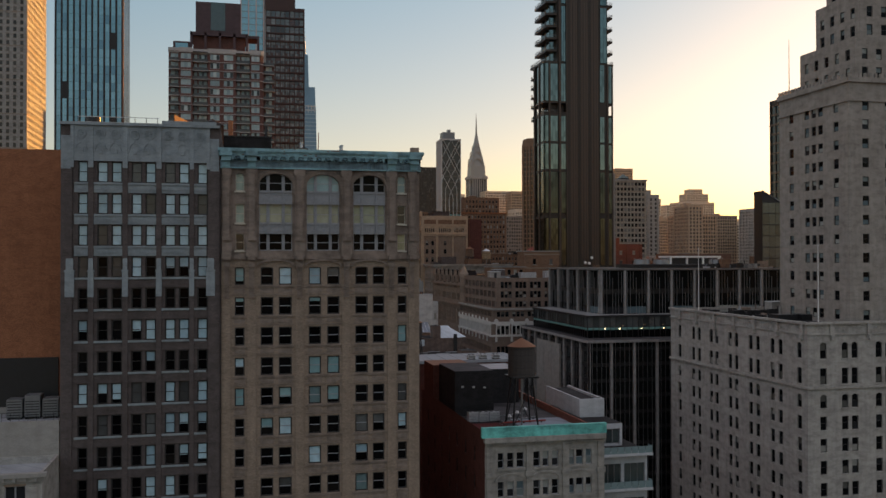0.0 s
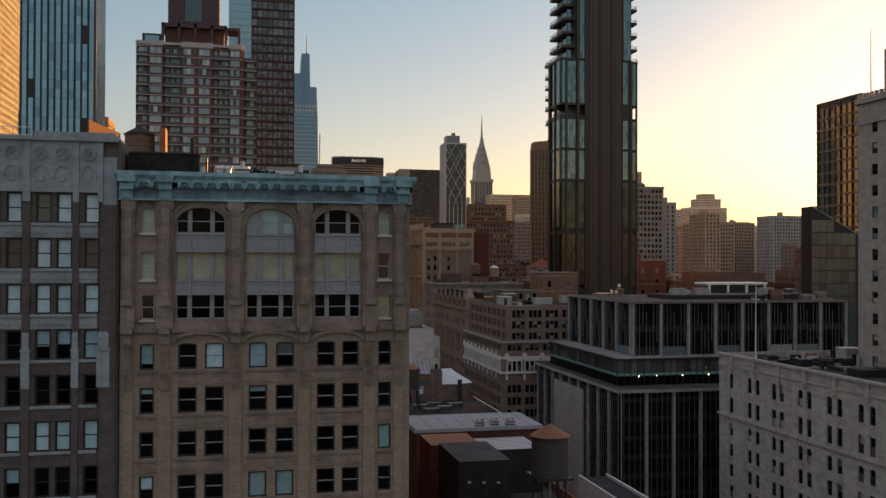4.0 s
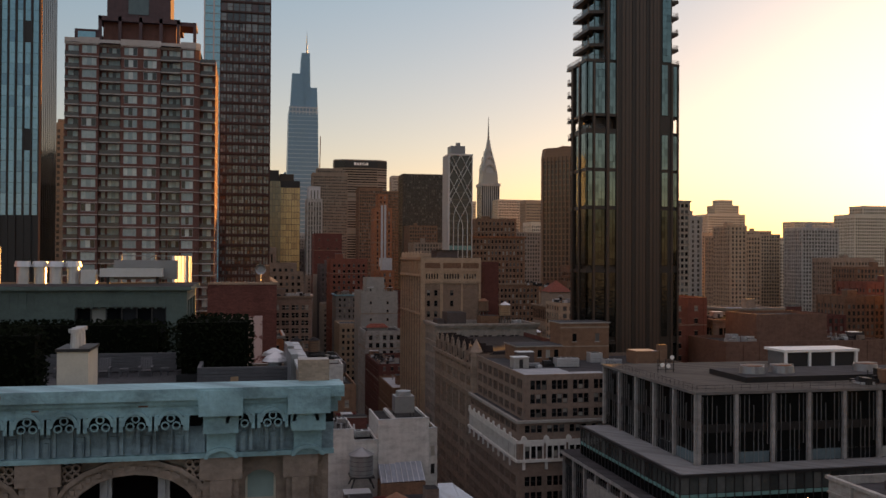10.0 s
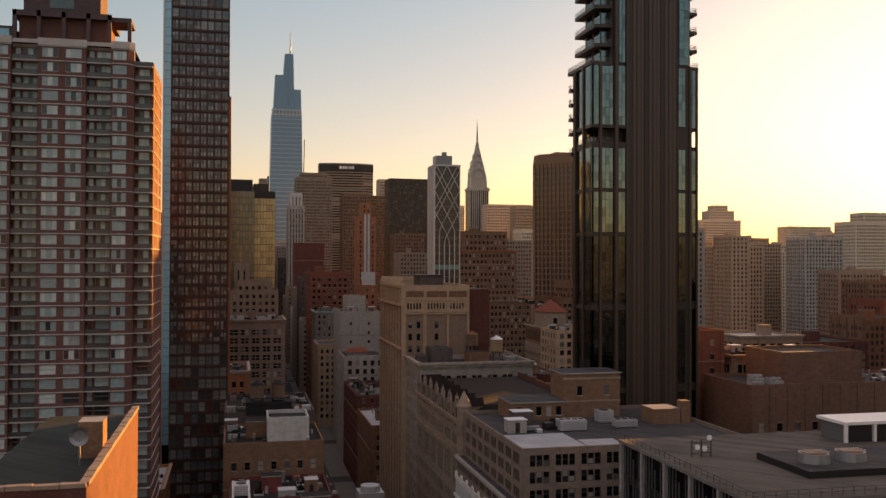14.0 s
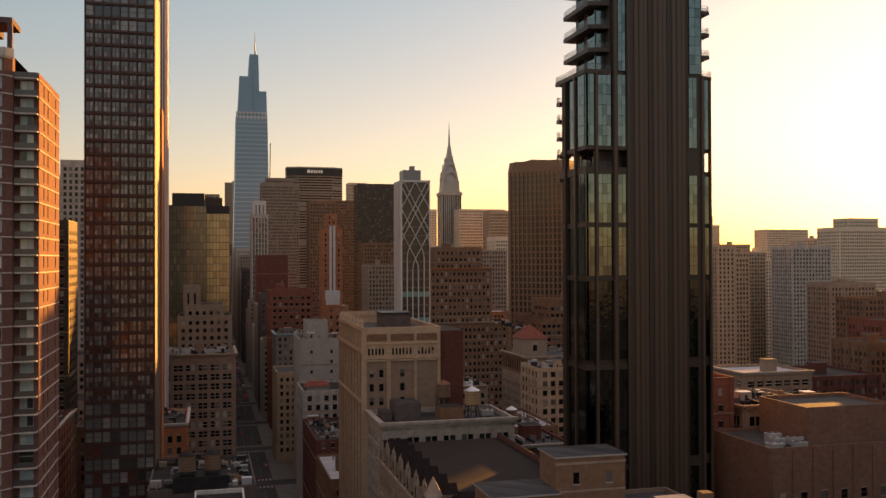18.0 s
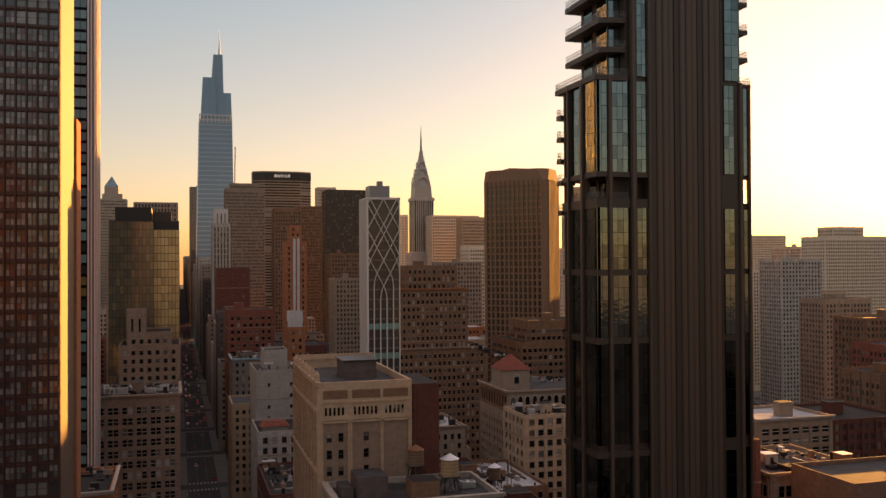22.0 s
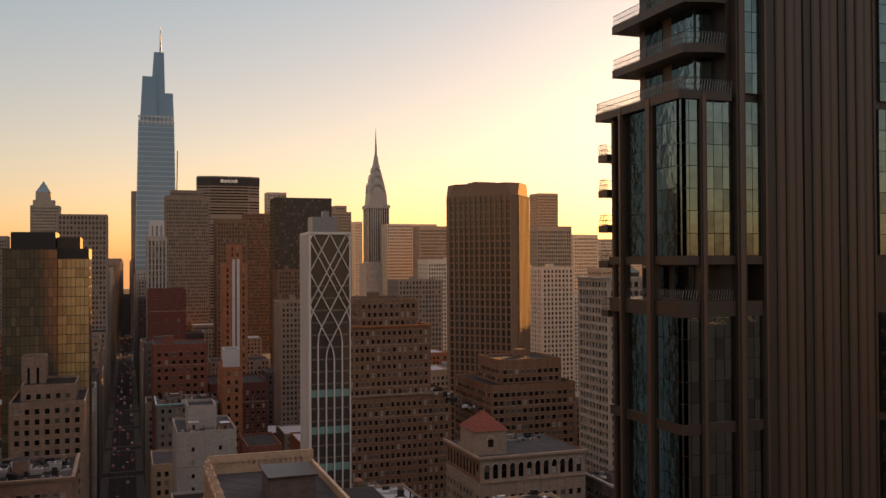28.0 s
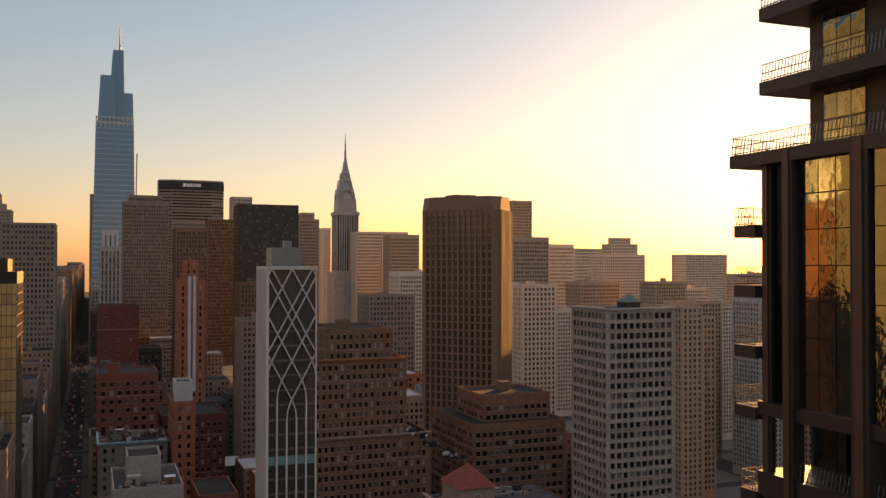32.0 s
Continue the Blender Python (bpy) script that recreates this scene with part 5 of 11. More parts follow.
# billboard frame and its pale panel, behind the roof house
bb = thing("billboard_frame", (-48, 66, 75.1), "steel lattice frame holding a pale sheet panel", "sign frame")
b = MB()
ux, uy = 0.42, 0.907
b.prism([(-0.5, -1.6), (-0.5 + 3.2 * ux, -1.6 + 3.2 * uy), (-0.68 + 3.2 * ux, -1.52 + 3.2 * uy), (-0.68, -1.52)], 5.6, 10.6, "white")
part("sheet", b, bb)
for k in range(6):
    b = MB()
    b.face_bar((-0.5, -1.6), (ux, uy), (uy, -ux), 0.05 + k * 0.6, 0.12 + k * 0.6, 5.6, 10.6, 0.04, "white")
    part("batten", b, bb)
for x in (-5.4, -2.4, -0.9, 0.55):
    b = MB()
    b.bar((x, 0.6, 0), (x, 0.6, 10.7), 0.2, "midmetal")
    part("post", b, bb)
for k in range(8):
    b = MB()
    xa, xb = ((-5.4, -2.4), (-2.4, 0.55))[k % 2]
    z = 4 + 1.7 * (k // 2)
    b.bar((xa, 0.6, z), (xb, 0.6, z + 1.5), 0.1, "midmetal")
    b.bar((xa, 0.6, z + 1.5), (xb, 0.6, z + 1.5), 0.08, "midmetal")
    part("brace", b, bb)


# brick wall building behind, with the painted patch
def patch_building():
    x0, x1, y0, y1, h = -45.3, -39.5, 58.2, 81, 83.4
    r = thing("brick_building", ((x0 + x1) / 2, (y0 + y1) / 2, 0), "dark red brick building with a worn white painted patch", "building")
    taken.append((x0, x1, y0, y1))
    o = tuple(r.location)
    b = MB(o)
    b.box(x0, x1, y0, y1, 0, h - 0.5, "darkred", "roof_green")
    part("wall", b, r)
    b = MB(o)
    b.face_bar((x0, y0), (1, 0), (0, -1), 0.9, 4.6, 68, 80.6, 0.03, "patch")
    part("painted_patch", b, r, "worn white paint over red brick")
    b = MB(o)
    b.face_bar((x0, y0), (1, 0), (0, -1), 1.4, 2.3, 73.6, 76.6, 0.06, "brownbrick")
    b.face_bar((x0, y0), (1, 0), (0, -1), 1.2, 2.5, 73.4, 73.6, 0.14, "tanstone")
    part("blocked_window", b, r, "bricked-up window with a stone sill")
    for P, U, N, W in (((x0, y0), (1, 0), (0, -1), x1 - x0), ((x1, y0 + 0.3), (0, 1), (1, 0), y1 - y0 - 0.3)):
        n = int(W / 1.1)
        b = MB(o)
        b.face_bar(P, U, N, 0, W, h - 0.5, h - 0.12, 0.0, "darkred", 0.3)
        part("parapet", b, r)
        for k in range(n):
            b = MB(o)
            b.face_bar(P, U, N, W * k / n + 0.02, W * (k + 1) / n - 0.02, h - 0.12, h + 0.06 + 0.02 * (k % 3), 0.08, "tanstone", 0.36)
            part("coping_stone", b, r)
    b = MB(o)
    b.face_bar((x1, y0), (0, 1), (1, 0), 5, 8, 50, 80, 0.12, "orangebrick")
    part("flue_breast", b, r)
    b = MB(o)
    b.box(-41.2, -39.9, 66.5, 68.2, h - 0.5, h + 1.5, "brownbrick", "concrete")
    part("flue_box", b, r)
    d = thing("satellite_dish", (-40.8, 64.6, h - 0.5), "grey round satellite dish on a short post", "dish")
    b = MB()
    b.cyl(0, 0, 0, 1.2, 0.05, 0.05, 8, "midmetal")
    part("post", b, d)
    b = MB()
    n = 16
    for k in range(n):
        a, e = 2 * math.pi * k / n, 2 * math.pi * (k + 1) / n
        q = lambda t, rr, dd: (rr * math.cos(t), -dd - 0.12, 1.6 + rr * math.sin(t))
        b.poly([q(a, 0.3, 0.0), q(a, 0.5, 0.14), q(e, 0.5, 0.14), q(e, 0.3, 0.0)], "midmetal")
        b.poly([q(a, 0.3, 0.0), q(e, 0.3, 0.0), (0, -0.1, 1.6)], "midmetal")
    part("reflector", b, d)


patch_building()
put("rear_loft", "brown brick rear loft with a flat tar roof", -66, -47.2, 58.4, 80, 76, "brownbrick", faces="E", single=False)
put("rear_loft", "plain orange-red brick blank building behind the lofts", -125, -84.8, 25, 60, 81.8, "orangebrick", faces="", bulk=False)
put("low_building", "low grey building with pale roof and railing", -110, -84.8, 12, 24.6, 46.6, "concrete", faces="", roof="roof_pale", bulk=False)
put("low_building", "low rendered building with tall arched windows", -110, -84.8, 2, 11.9, 42.4, "paleston", faces="S", w=2.2, wh=3.4, bay=3.6, floor=4.6, style=("glass_dark", "greyframe", "sash2"), single=True, roof="roof_pale", bulk=False, cornice="concrete")
put("roof_hut", "dark metal plant hut on the low roof", -98, -87.2, 24.7, 32, 53.2, "darkmetal", faces="", roof="roof_dark", bulk=False)
for k in range(3):
    rp = thing("plant_box", (-91.6 + k * 2.2, 20.5, 45.7), "grey louvred plant box on the low roof", "roof machinery", group="plant boxes")
    b = MB()
    b.box(-0.95, 0.95, -1.2, 1.2, 0.25, 2.6 + 0.5 * (k % 2), "midmetal")
    part("casing", b, rp)
    for q in range(6):
        b = MB()
        b.box(-0.85, 0.85, -1.24, -1.2, 0.5 + q * 0.35, 0.62 + q * 0.35, "darkmetal")
        part("louvre", b, rp)
    for sx in (-0.8, 0.8):
        b = MB()
        b.box(sx - 0.08, sx + 0.08, -1.1, 1.1, 0, 0.25, "darkmetal")
        part("foot", b, rp)
rl = thing("roof_railing", (-91, 12.4, 46.6), "thin dark steel railing along the low roof edge", "railing")
for k in range(14):
    b = MB()
    b.bar((-6.5 + k, 0, 0), (-6.5 + k, 0, 1.05), 0.05, "darkmetal")
    part("post", b, rl)
for z in (0.5, 1.05):
    b = MB()
    b.bar((-6.6, 0, z), (6.6, 0, z), 0.05, "darkmetal")
    part("rail", b, rl)

# things on the roofs behind the copper cornice
ws = thing("advert_panel", (-70.2, 50, 82.9), "weathered brown sheet panel standing on roof posts", "sign panel")
b = MB()
b.poly([(-3.2, -3.4, 2.3), (0, 1.0, 2.3), (0, 1.0, 6.6), (-3.2, -3.4, 7.6)], "rust")
b.poly([(0.12, 1.08, 2.3), (-3.08, -3.32, 2.3), (-3.08, -3.32, 7.6), (0.12, 1.08, 6.6)], "rust")
b.poly([(0, 1.0, 2.3), (0.12, 1.08, 2.3), (0.12, 1.08, 6.6), (0, 1.0, 6.6)], "rust")
part("sheet", b, ws)
for k in range(4):
    b = MB()
    f = k / 3
    b.bar((-3.1 + 3.1 * f, -3.2 + 4.2 * f, 0), (-3.1 + 3.1 * f, -3.2 + 4.2 * f, 6.4), 0.12, "darkmetal")
    part("post", b, ws)
fin = thing("roof_fin", (-64.2, 44.7, 78.4), "slim orange-painted masonry fin wall with a low foot", "wall")
b = MB()
b.box(-0.45, 0.25, -0.4, 2.6, 0, 11.1, "orangebrick")
part("upright", b, fin)
b = MB()
b.box(0.25, 1.5, -0.4, 2.6, 0, 7.2, "orangebrick")
part("foot", b, fin)
lift = thing("lift_house", (-61.6, 18, 78.4), "black tarred low roof house", "roof house")
b = MB()
b.box(-3.4, 2.9, -1.9, 1.6, 0, 4.7, "roof_dark")
part("wall", b, lift)
b = MB()
b.box(-3.4, 3.0, -2.0, 1.7, 4.7, 4.85, "darkmetal")
part("coping", b, lift)
b = MB()
b.cyl(2.3, -1.1, 4.85, 6.4, 0.22, 0.22, 10, "darkmetal")
part("vent_pipe", b, lift)


# ---- water tanks ----
def water_tank(x, y, z, r, h, leg, label, mat="wood", cap="rust"):
    t = thing("water_tank", (x, y, z), label, "water tank")
    b = MB()
    b.cyl(0, 0, leg, leg + h, r, r * 0.97, 20, mat)
    part("barrel", b, t)
    n = 5
    for k in range(n):
        b = MB()
        zz = leg + h * (0.08 + 0.84 * k / (n - 1))
        ring = [(math.cos(2 * math.pi * i / 20), math.sin(2 * math.pi * i / 20)) for i in range(20)]
        b.prism([(p[0] * (r + 0.03), p[1] * (r + 0.03)) for p in ring], zz, zz + 0.06, "darkmetal", cap=False)
        part("hoop", b, t)
    b = MB()
    b.cyl(0, 0, leg + h, leg + h + r * 0.62, r * 1.08, 0.05, 20, cap)
    part("conical_roof", b, t)
    b = MB()
    b.box(-r, r, -r, r, leg - 0.25, leg, "darkmetal")
    part("platform", b, t)
    for sx in (-1, 1):
        for sy in (-1, 1):
            b = MB()
            b.bar((sx * r * 0.95, sy * r * 0.95, 0), (sx * r * 0.62, sy * r * 0.62, leg - 0.25), 0.2, "darkmetal")
            part("leg", b, t)
    if leg > 2:
        for sx, sy, ex, ey in ((-1, -1, 1, -1), (1, -1, 1, 1), (1, 1, -1, 1), (-1, 1, -1, -1)):
            b = MB()
            b.bar((sx * r * 0.93, sy * r * 0.93, 0.2), (ex * r * 0.66, ey * r * 0.66, leg - 0.5), 0.09, "darkmetal")
            part("brace", b, t)
        b = MB()
        b.cyl(0, 0, 0, leg, 0.16, 0.16, 8, "midmetal")
        part("riser_pipe", b, t)
    return t


def ac_unit(x, y, z, w, d, h, label="pale grey boxed roof air-conditioning unit", fans=2):
    t = thing("air_conditioner", (x, y, z), label, "air conditioner", group="roof air conditioners")
    b = MB()
    b.box(-w / 2, w / 2, -d / 2, d / 2, 0.2, h, "palemetal")
    part("casing", b, t)
    for sx in (-1, 1):
        b = MB()
        b.box(sx * w * 0.4 - 0.06, sx * w * 0.4 + 0.06, -d / 2, d / 2, 0, 0.2, "darkmetal")
        part("foot", b, t)
    for k in range(fans):
        b = MB()
        b.cyl(-w / 2 + w * (k + 0.5) / fans, 0, h, h + 0.12, min(w / fans, d) * 0.4, min(w / fans, d) * 0.4, 12, "darkmetal")
        part("fan", b, t)
    b = MB()
    for k in range(5):
        b.face_bar((-w / 2, -d / 2), (1, 0), (0, -1), 0.08, w - 0.08, 0.35 + k * (h - 0.5) / 5, 0.42 + k * (h - 0.5) / 5, 0.03, "midmetal")
    part("grille", b, t)
    return t


# ---- corner building with the green cornice ----
def green_corner():
    x0, x1, y0, y1, h = -29.0, -11.0, 15.3, 60, 41.6
    r = thing("corner_building", ((x0 + x1) / 2, (y0 + y1) / 2, 0), "pale stone and red brick building with bright green copper parapet", "building")
    taken.append((x0, x1 + 10, y0, y1))
    o = tuple(r.location)
    b = MB(o)
    cols = [(a - x0, c - x0) for a, c in ((-27.1, -26.2), (-25.7, -24.7), (-24.3, -23.2), (-21.8, -20.8), (-20.4, -19.5), (-19.0, -18.0), (-16.6, -15.6), (-15.3, -14.2), (-13.8, -12.9))]
    rows = [(39.0 - 4.1 * k - 2.2, 39.0 - 4.1 * k) for k in range(9)][::-1]
    f = b.facade((x0, y0), (x1, y0), 0, h, cols, rows, "cornerstone", 0.35)
    f2 = b.facade((x0, y1), (x0, y0), 0, h + 0.4, spread(y1 - y0, 5.2, 0.9, 3, 1), rows, "darkred", 0.2)
    wall_plain(b, (x1, y0), (x1, y1), 0, h, "redbrick")
    wall_plain(b, (x1, y1), (x0, y1), 0, h, "redbrick")
    for j, row in enumerate(rows):
        if j == len(rows) - 2:
            for k in range(3):
                a, c = cols[k * 3][0] - 0.1, cols[k * 3 + 2][1] + 0.1
                arch_ring(b, (x0, y0), (1, 0), (0, -1), a, c, row[1], row[1] + 1.1, 0.3, 0.2, "cornerstone")
    part("wall", b, r)
    roof_shell(r, x0, x1, y0, y1, h, "redbrick", "roofing", 1.2)
    glaze(r, f, ("glass", "greyframe", "sash"))
    glaze(r, f2, ("glass_dark", "blackframe", "sash"))
    P, U, N = (x0, y0), (1, 0), (0, -1)
    c = MB(o)
    c.face_bar(P, U, N, -0.5, x1 - x0 + 0.2, 41.3, 42.75, 0.55, "greenpar", 0.2)
    part("green_parapet", c, r, "bright weathered green copper parapet")
    c = MB(o)
    c.face_bar(P, U, N, -0.2, x1 - x0, 40.6, 41.3, 0.9, "cornerstone")
    c.face_bar(P, U, N, 0, x1 - x0, 40.1, 40.6, 0.4, "cornerstone")
    for k in range(42):
        u = 0.2 + k * 0.43
        c.face_bar(P, U, N, u, u + 0.2, 40.35, 40.6, 0.7, "cornerstone")
    part("cornice", c, r, "pale stone cornice with small brackets")
    for k in range(4):
        u = (0.2, 6.1, 11.6, 17.0)[k]
        c = MB(o)
        c.face_bar(P, U, N, u, u + 0.95, 0, 40.1, 0.28, "cornerstone")
        c.face_bar(P, U, N, u - 0.15, u + 1.1, 35.6, 36.3, 0.42, "cornerstone")
        part("pilaster", c, r)
    c = MB(o)
    for k in range(3):
        a, e = cols[k * 3][0] - 0.1, cols[k * 3 + 2][1] + 0.1
        for rr in rows:
            c.face_bar(P, U, N, a, e, rr[0] - 0.3, rr[0], 0.22, "cornerstone")
    part("sill", c, r, kind="stuff")
    rz = h - 1.2
    k = MB(o)
    k.box(-27.9, -21.2, 38, 50, rz, 47.9, "blacktar", "roofing")
    part("roof_house", k, r, "black tarred roof house")
    k = MB(o)
    k.box(-28.98, -22.05, 50.01, 58, rz, 47.6, "darkred", "rust")
    part("roof_house", k, r, "red brick roof house with rusty roof")
    k = MB(o)
    k.box(-22.0, -13, 50.02, 58.5, rz, 46.6, "blacktar", "roof_pale")
    part("roof_house", k, r, "dark roof house with pale roof")
    k = MB(o)
    k.box(-20.2, -11.4, 17.0, 33, rz, rz + 0.12, "bluefelt")
    part("roof_mat", k, r, "blue-grey roof sheet")
    k = MB(o)
    k.box(-28.2, -21.6, 17.0, 30.5, rz, rz + 0.1, "redmat")
    part("roof_mat", k, r, "rust-red roof sheet")
    k = MB(o)
    for q in range(9):
        k.bar((-23.4, 17 + q * 1.3, rz), (-23.4, 17 + q * 1.3, rz + 1.1), 0.06, "darkmetal")
    for zz in (0.6, 1.1):
        k.bar((-23.4, 17, rz + zz), (-23.4, 27.4, rz + zz), 0.06, "darkmetal")
    part("railing", k, r)
    for q in range(3):
        ac_unit(-26.4 + q * 1.75, 32.0, rz, 1.6, 1.2, 1.7)
    water_tank(-19.6, 27.6, rz, 2.15, 4.6, 7.9, "dark weathered wooden roof water tank on steel legs", "tankwood", "rust")
    # clutter on the roof
    for q in range(3):
        v = thing("roof_vent", (-20.6 + q * 2.3, 31 + q * 3.1, rz), "small galvanised roof ventilator", "vent", group="corner roof vents")
        k = MB()
        k.cyl(0, 0, 0, 0.9, 0.22, 0.22, 10, "midmetal")
        k.cyl(0, 0, 0.9, 1.25, 0.42, 0.12, 10, "palemetal")
        part("cowl", k, v)
    for q, (xa, ya, xb, yb) in enumerate(((-22.4, 29, -15, 29.6), (-22.4, 29.6, -15.4, 33), (-21, 24.2, -15, 24.6), (-22.6, 34, -16, 37))):
        v = thing("roof_pipe", (xa, ya, rz), ("rust-red painted pipe run on the roof", "grey pipe run on the roof")[q % 2], "pipe")
        k = MB()
        k.bar((0, 0, 0.35), (xb - xa, yb - ya, 0.35), 0.22, "redpipe" if q % 2 == 0 else "midmetal")
        part("pipe", k, v)
        for e in (0.1, 0.5, 0.9):
            k = MB()
            k.box((xb - xa) * e - 0.08, (xb - xa) * e + 0.08, (yb - ya) * e - 0.2, (yb - ya) * e + 0.2, 0, 0.26, "darkmetal")
            part("pipe_stand", k, v)
    sk = thing("skylight", (-17.3, 20.6, rz + 0.12), "low white-framed roof hatch", "hatch")
    k = MB()
    k.box(-0.9, 0.9, -0.8, 0.8, 0, 0.35, "palemetal")
    part("kerb", k, sk)
    k = MB()
    k.box(-0.7, 0.7, -0.6, 0.6, 0.35, 0.42, "glass_dark")
    part("pane", k, sk)
    for q in range(3):
        lv = thing("wall_lamp", (-26.6 + q * 1.9, 37.93, 45.3 - 0.1 * q), "small pale bulkhead lamp on the tarred wall", "lamp", group="bulkhead lamps")
        k = MB()
        k.box(-0.2, 0.2, -0.12, 0.05, -0.12, 0.12, "palemetal")
        part("casing", k, lv)
    # pale terraced annex beside it
    a = thing("annex_building", (-6.5, 30, 0), "pale rendered annex with teal glass bays and stepped roof terraces", "building")
    o2 = tuple(a.location)
    b = MB(o2)
    rowz = [(2.0 + 5.1 * q, 5.6 + 5.1 * q) for q in range(7)]
    g = b.facade((-10.98, 17.0), (-3.4, 17.0), 0, 38.0, [(0.4, 3.4), (3.9, 7.2)], rowz, "palerender", 0.3)
    wall_plain(b, (-3.4, 17.0), (-3.4, 44), 0, 38, "palerender")
    wall_plain(b, (-3.4, 44), (-10.98, 44), 0, 38, "palerender")
    b.poly([(-10.98, 17.0, 38), (-3.4, 17.0, 38), (-3.4, 44, 38), (-10.98, 44, 38)], "roof_dark")
    part("wall", b, a)
    glaze(a, g, ("glass_green", "midmetal", "grid"))
    b = MB(o2)
    g = b.facade((-10.9, 21), (-5.6, 21), 38, 41.4, [(0.4, 4.9)], [(38.3, 40.6)], "palerender", 0.3)
    for p0, p1 in (((-5.6, 21), (-5.6, 40)), ((-5.6, 40), (-10.9, 40)), ((-10.9, 40), (-10.9, 21))):
        wall_plain(b, p0, p1, 38, 41.4, "palerender")
    b.poly([(-10.9, 21, 41.4), (-5.6, 21, 41.4), (-5.6, 40, 41.4), (-10.9, 40, 41.4)], "roof_dark")
    part("upper_storey", b, a)
    b = MB(o2)
    b.box(-10.2, -6.0, 27, 43, 41.42, 43.9, "palerender", "roof_dark")
    for xa, xb, ya, yb in ((-10.2, -6.0, 27, 27.3), (-10.2, -9.9, 27.31, 43), (-6.3, -6.0, 27.31, 43)):
        b.box(xa, xb - 0.003, ya, yb, 43.905, 44.3, "palerender")
    part("white_roof_room", b, a, "white rendered roof room")
    glaze(a, g, ("glass_green", "midmetal", "grid"))
    for z in (38.0, 32.9, 27.8, 22.7):
        b = MB(o2)
        b.box(-10.95, -3.2, 15.4, 16.98, z - 0.45, z - 0.05, "palerender")
        part("balcony_slab", b, a)
        for q in range(7):
            b = MB(o2)
            b.box(-10.9 + q * 1.09, -9.88 + q * 1.09, 15.45, 15.5, z - 0.05, z + 0.95, "smoketeal")
            part("balustrade_pane", b, a, "teal tinted glass pane")
        b = MB(o2)
        b.box(-3.3, -3.25, 15.45, 16.9, z - 0.05, z + 0.95, "smoketeal")
        part("balustrade_pane", b, a, "teal tinted glass pane")


M["cornerstone"] = masonry("grey carved stone", (0.3, 0.285, 0.26), stain=0.3)
M["palerender"] = masonry("pale bluish render", (0.42, 0.44, 0.46), stain=0.15)
M["smoketeal"] = plain("teal balcony glass", (0.16, 0.24, 0.25), 0.15)
M["redpipe"] = plain("red painted steel", (0.3, 0.05, 0.04), 0.6)
M["greenpar"] = masonry("bright green copper", (0.08, 0.46, 0.42), rough=0.6, stain=0.5)
M["tankwood"] = plain("grey-black tank staves", (0.05, 0.043, 0.04), 0.85, 0, 0.35, 2.5)
M["redmat"] = masonry("dark red roof coating", (0.1, 0.02, 0.02), stain=0.4)
M["blacktar"] = masonry("black tarred brick", (0.03, 0.03, 0.032), brick=(0.24, 0.075), stain=0.3)
M["bluefelt"] = masonry("blue-grey roof sheet", (0.22, 0.25, 0.29), stain=0.2)
green_corner()


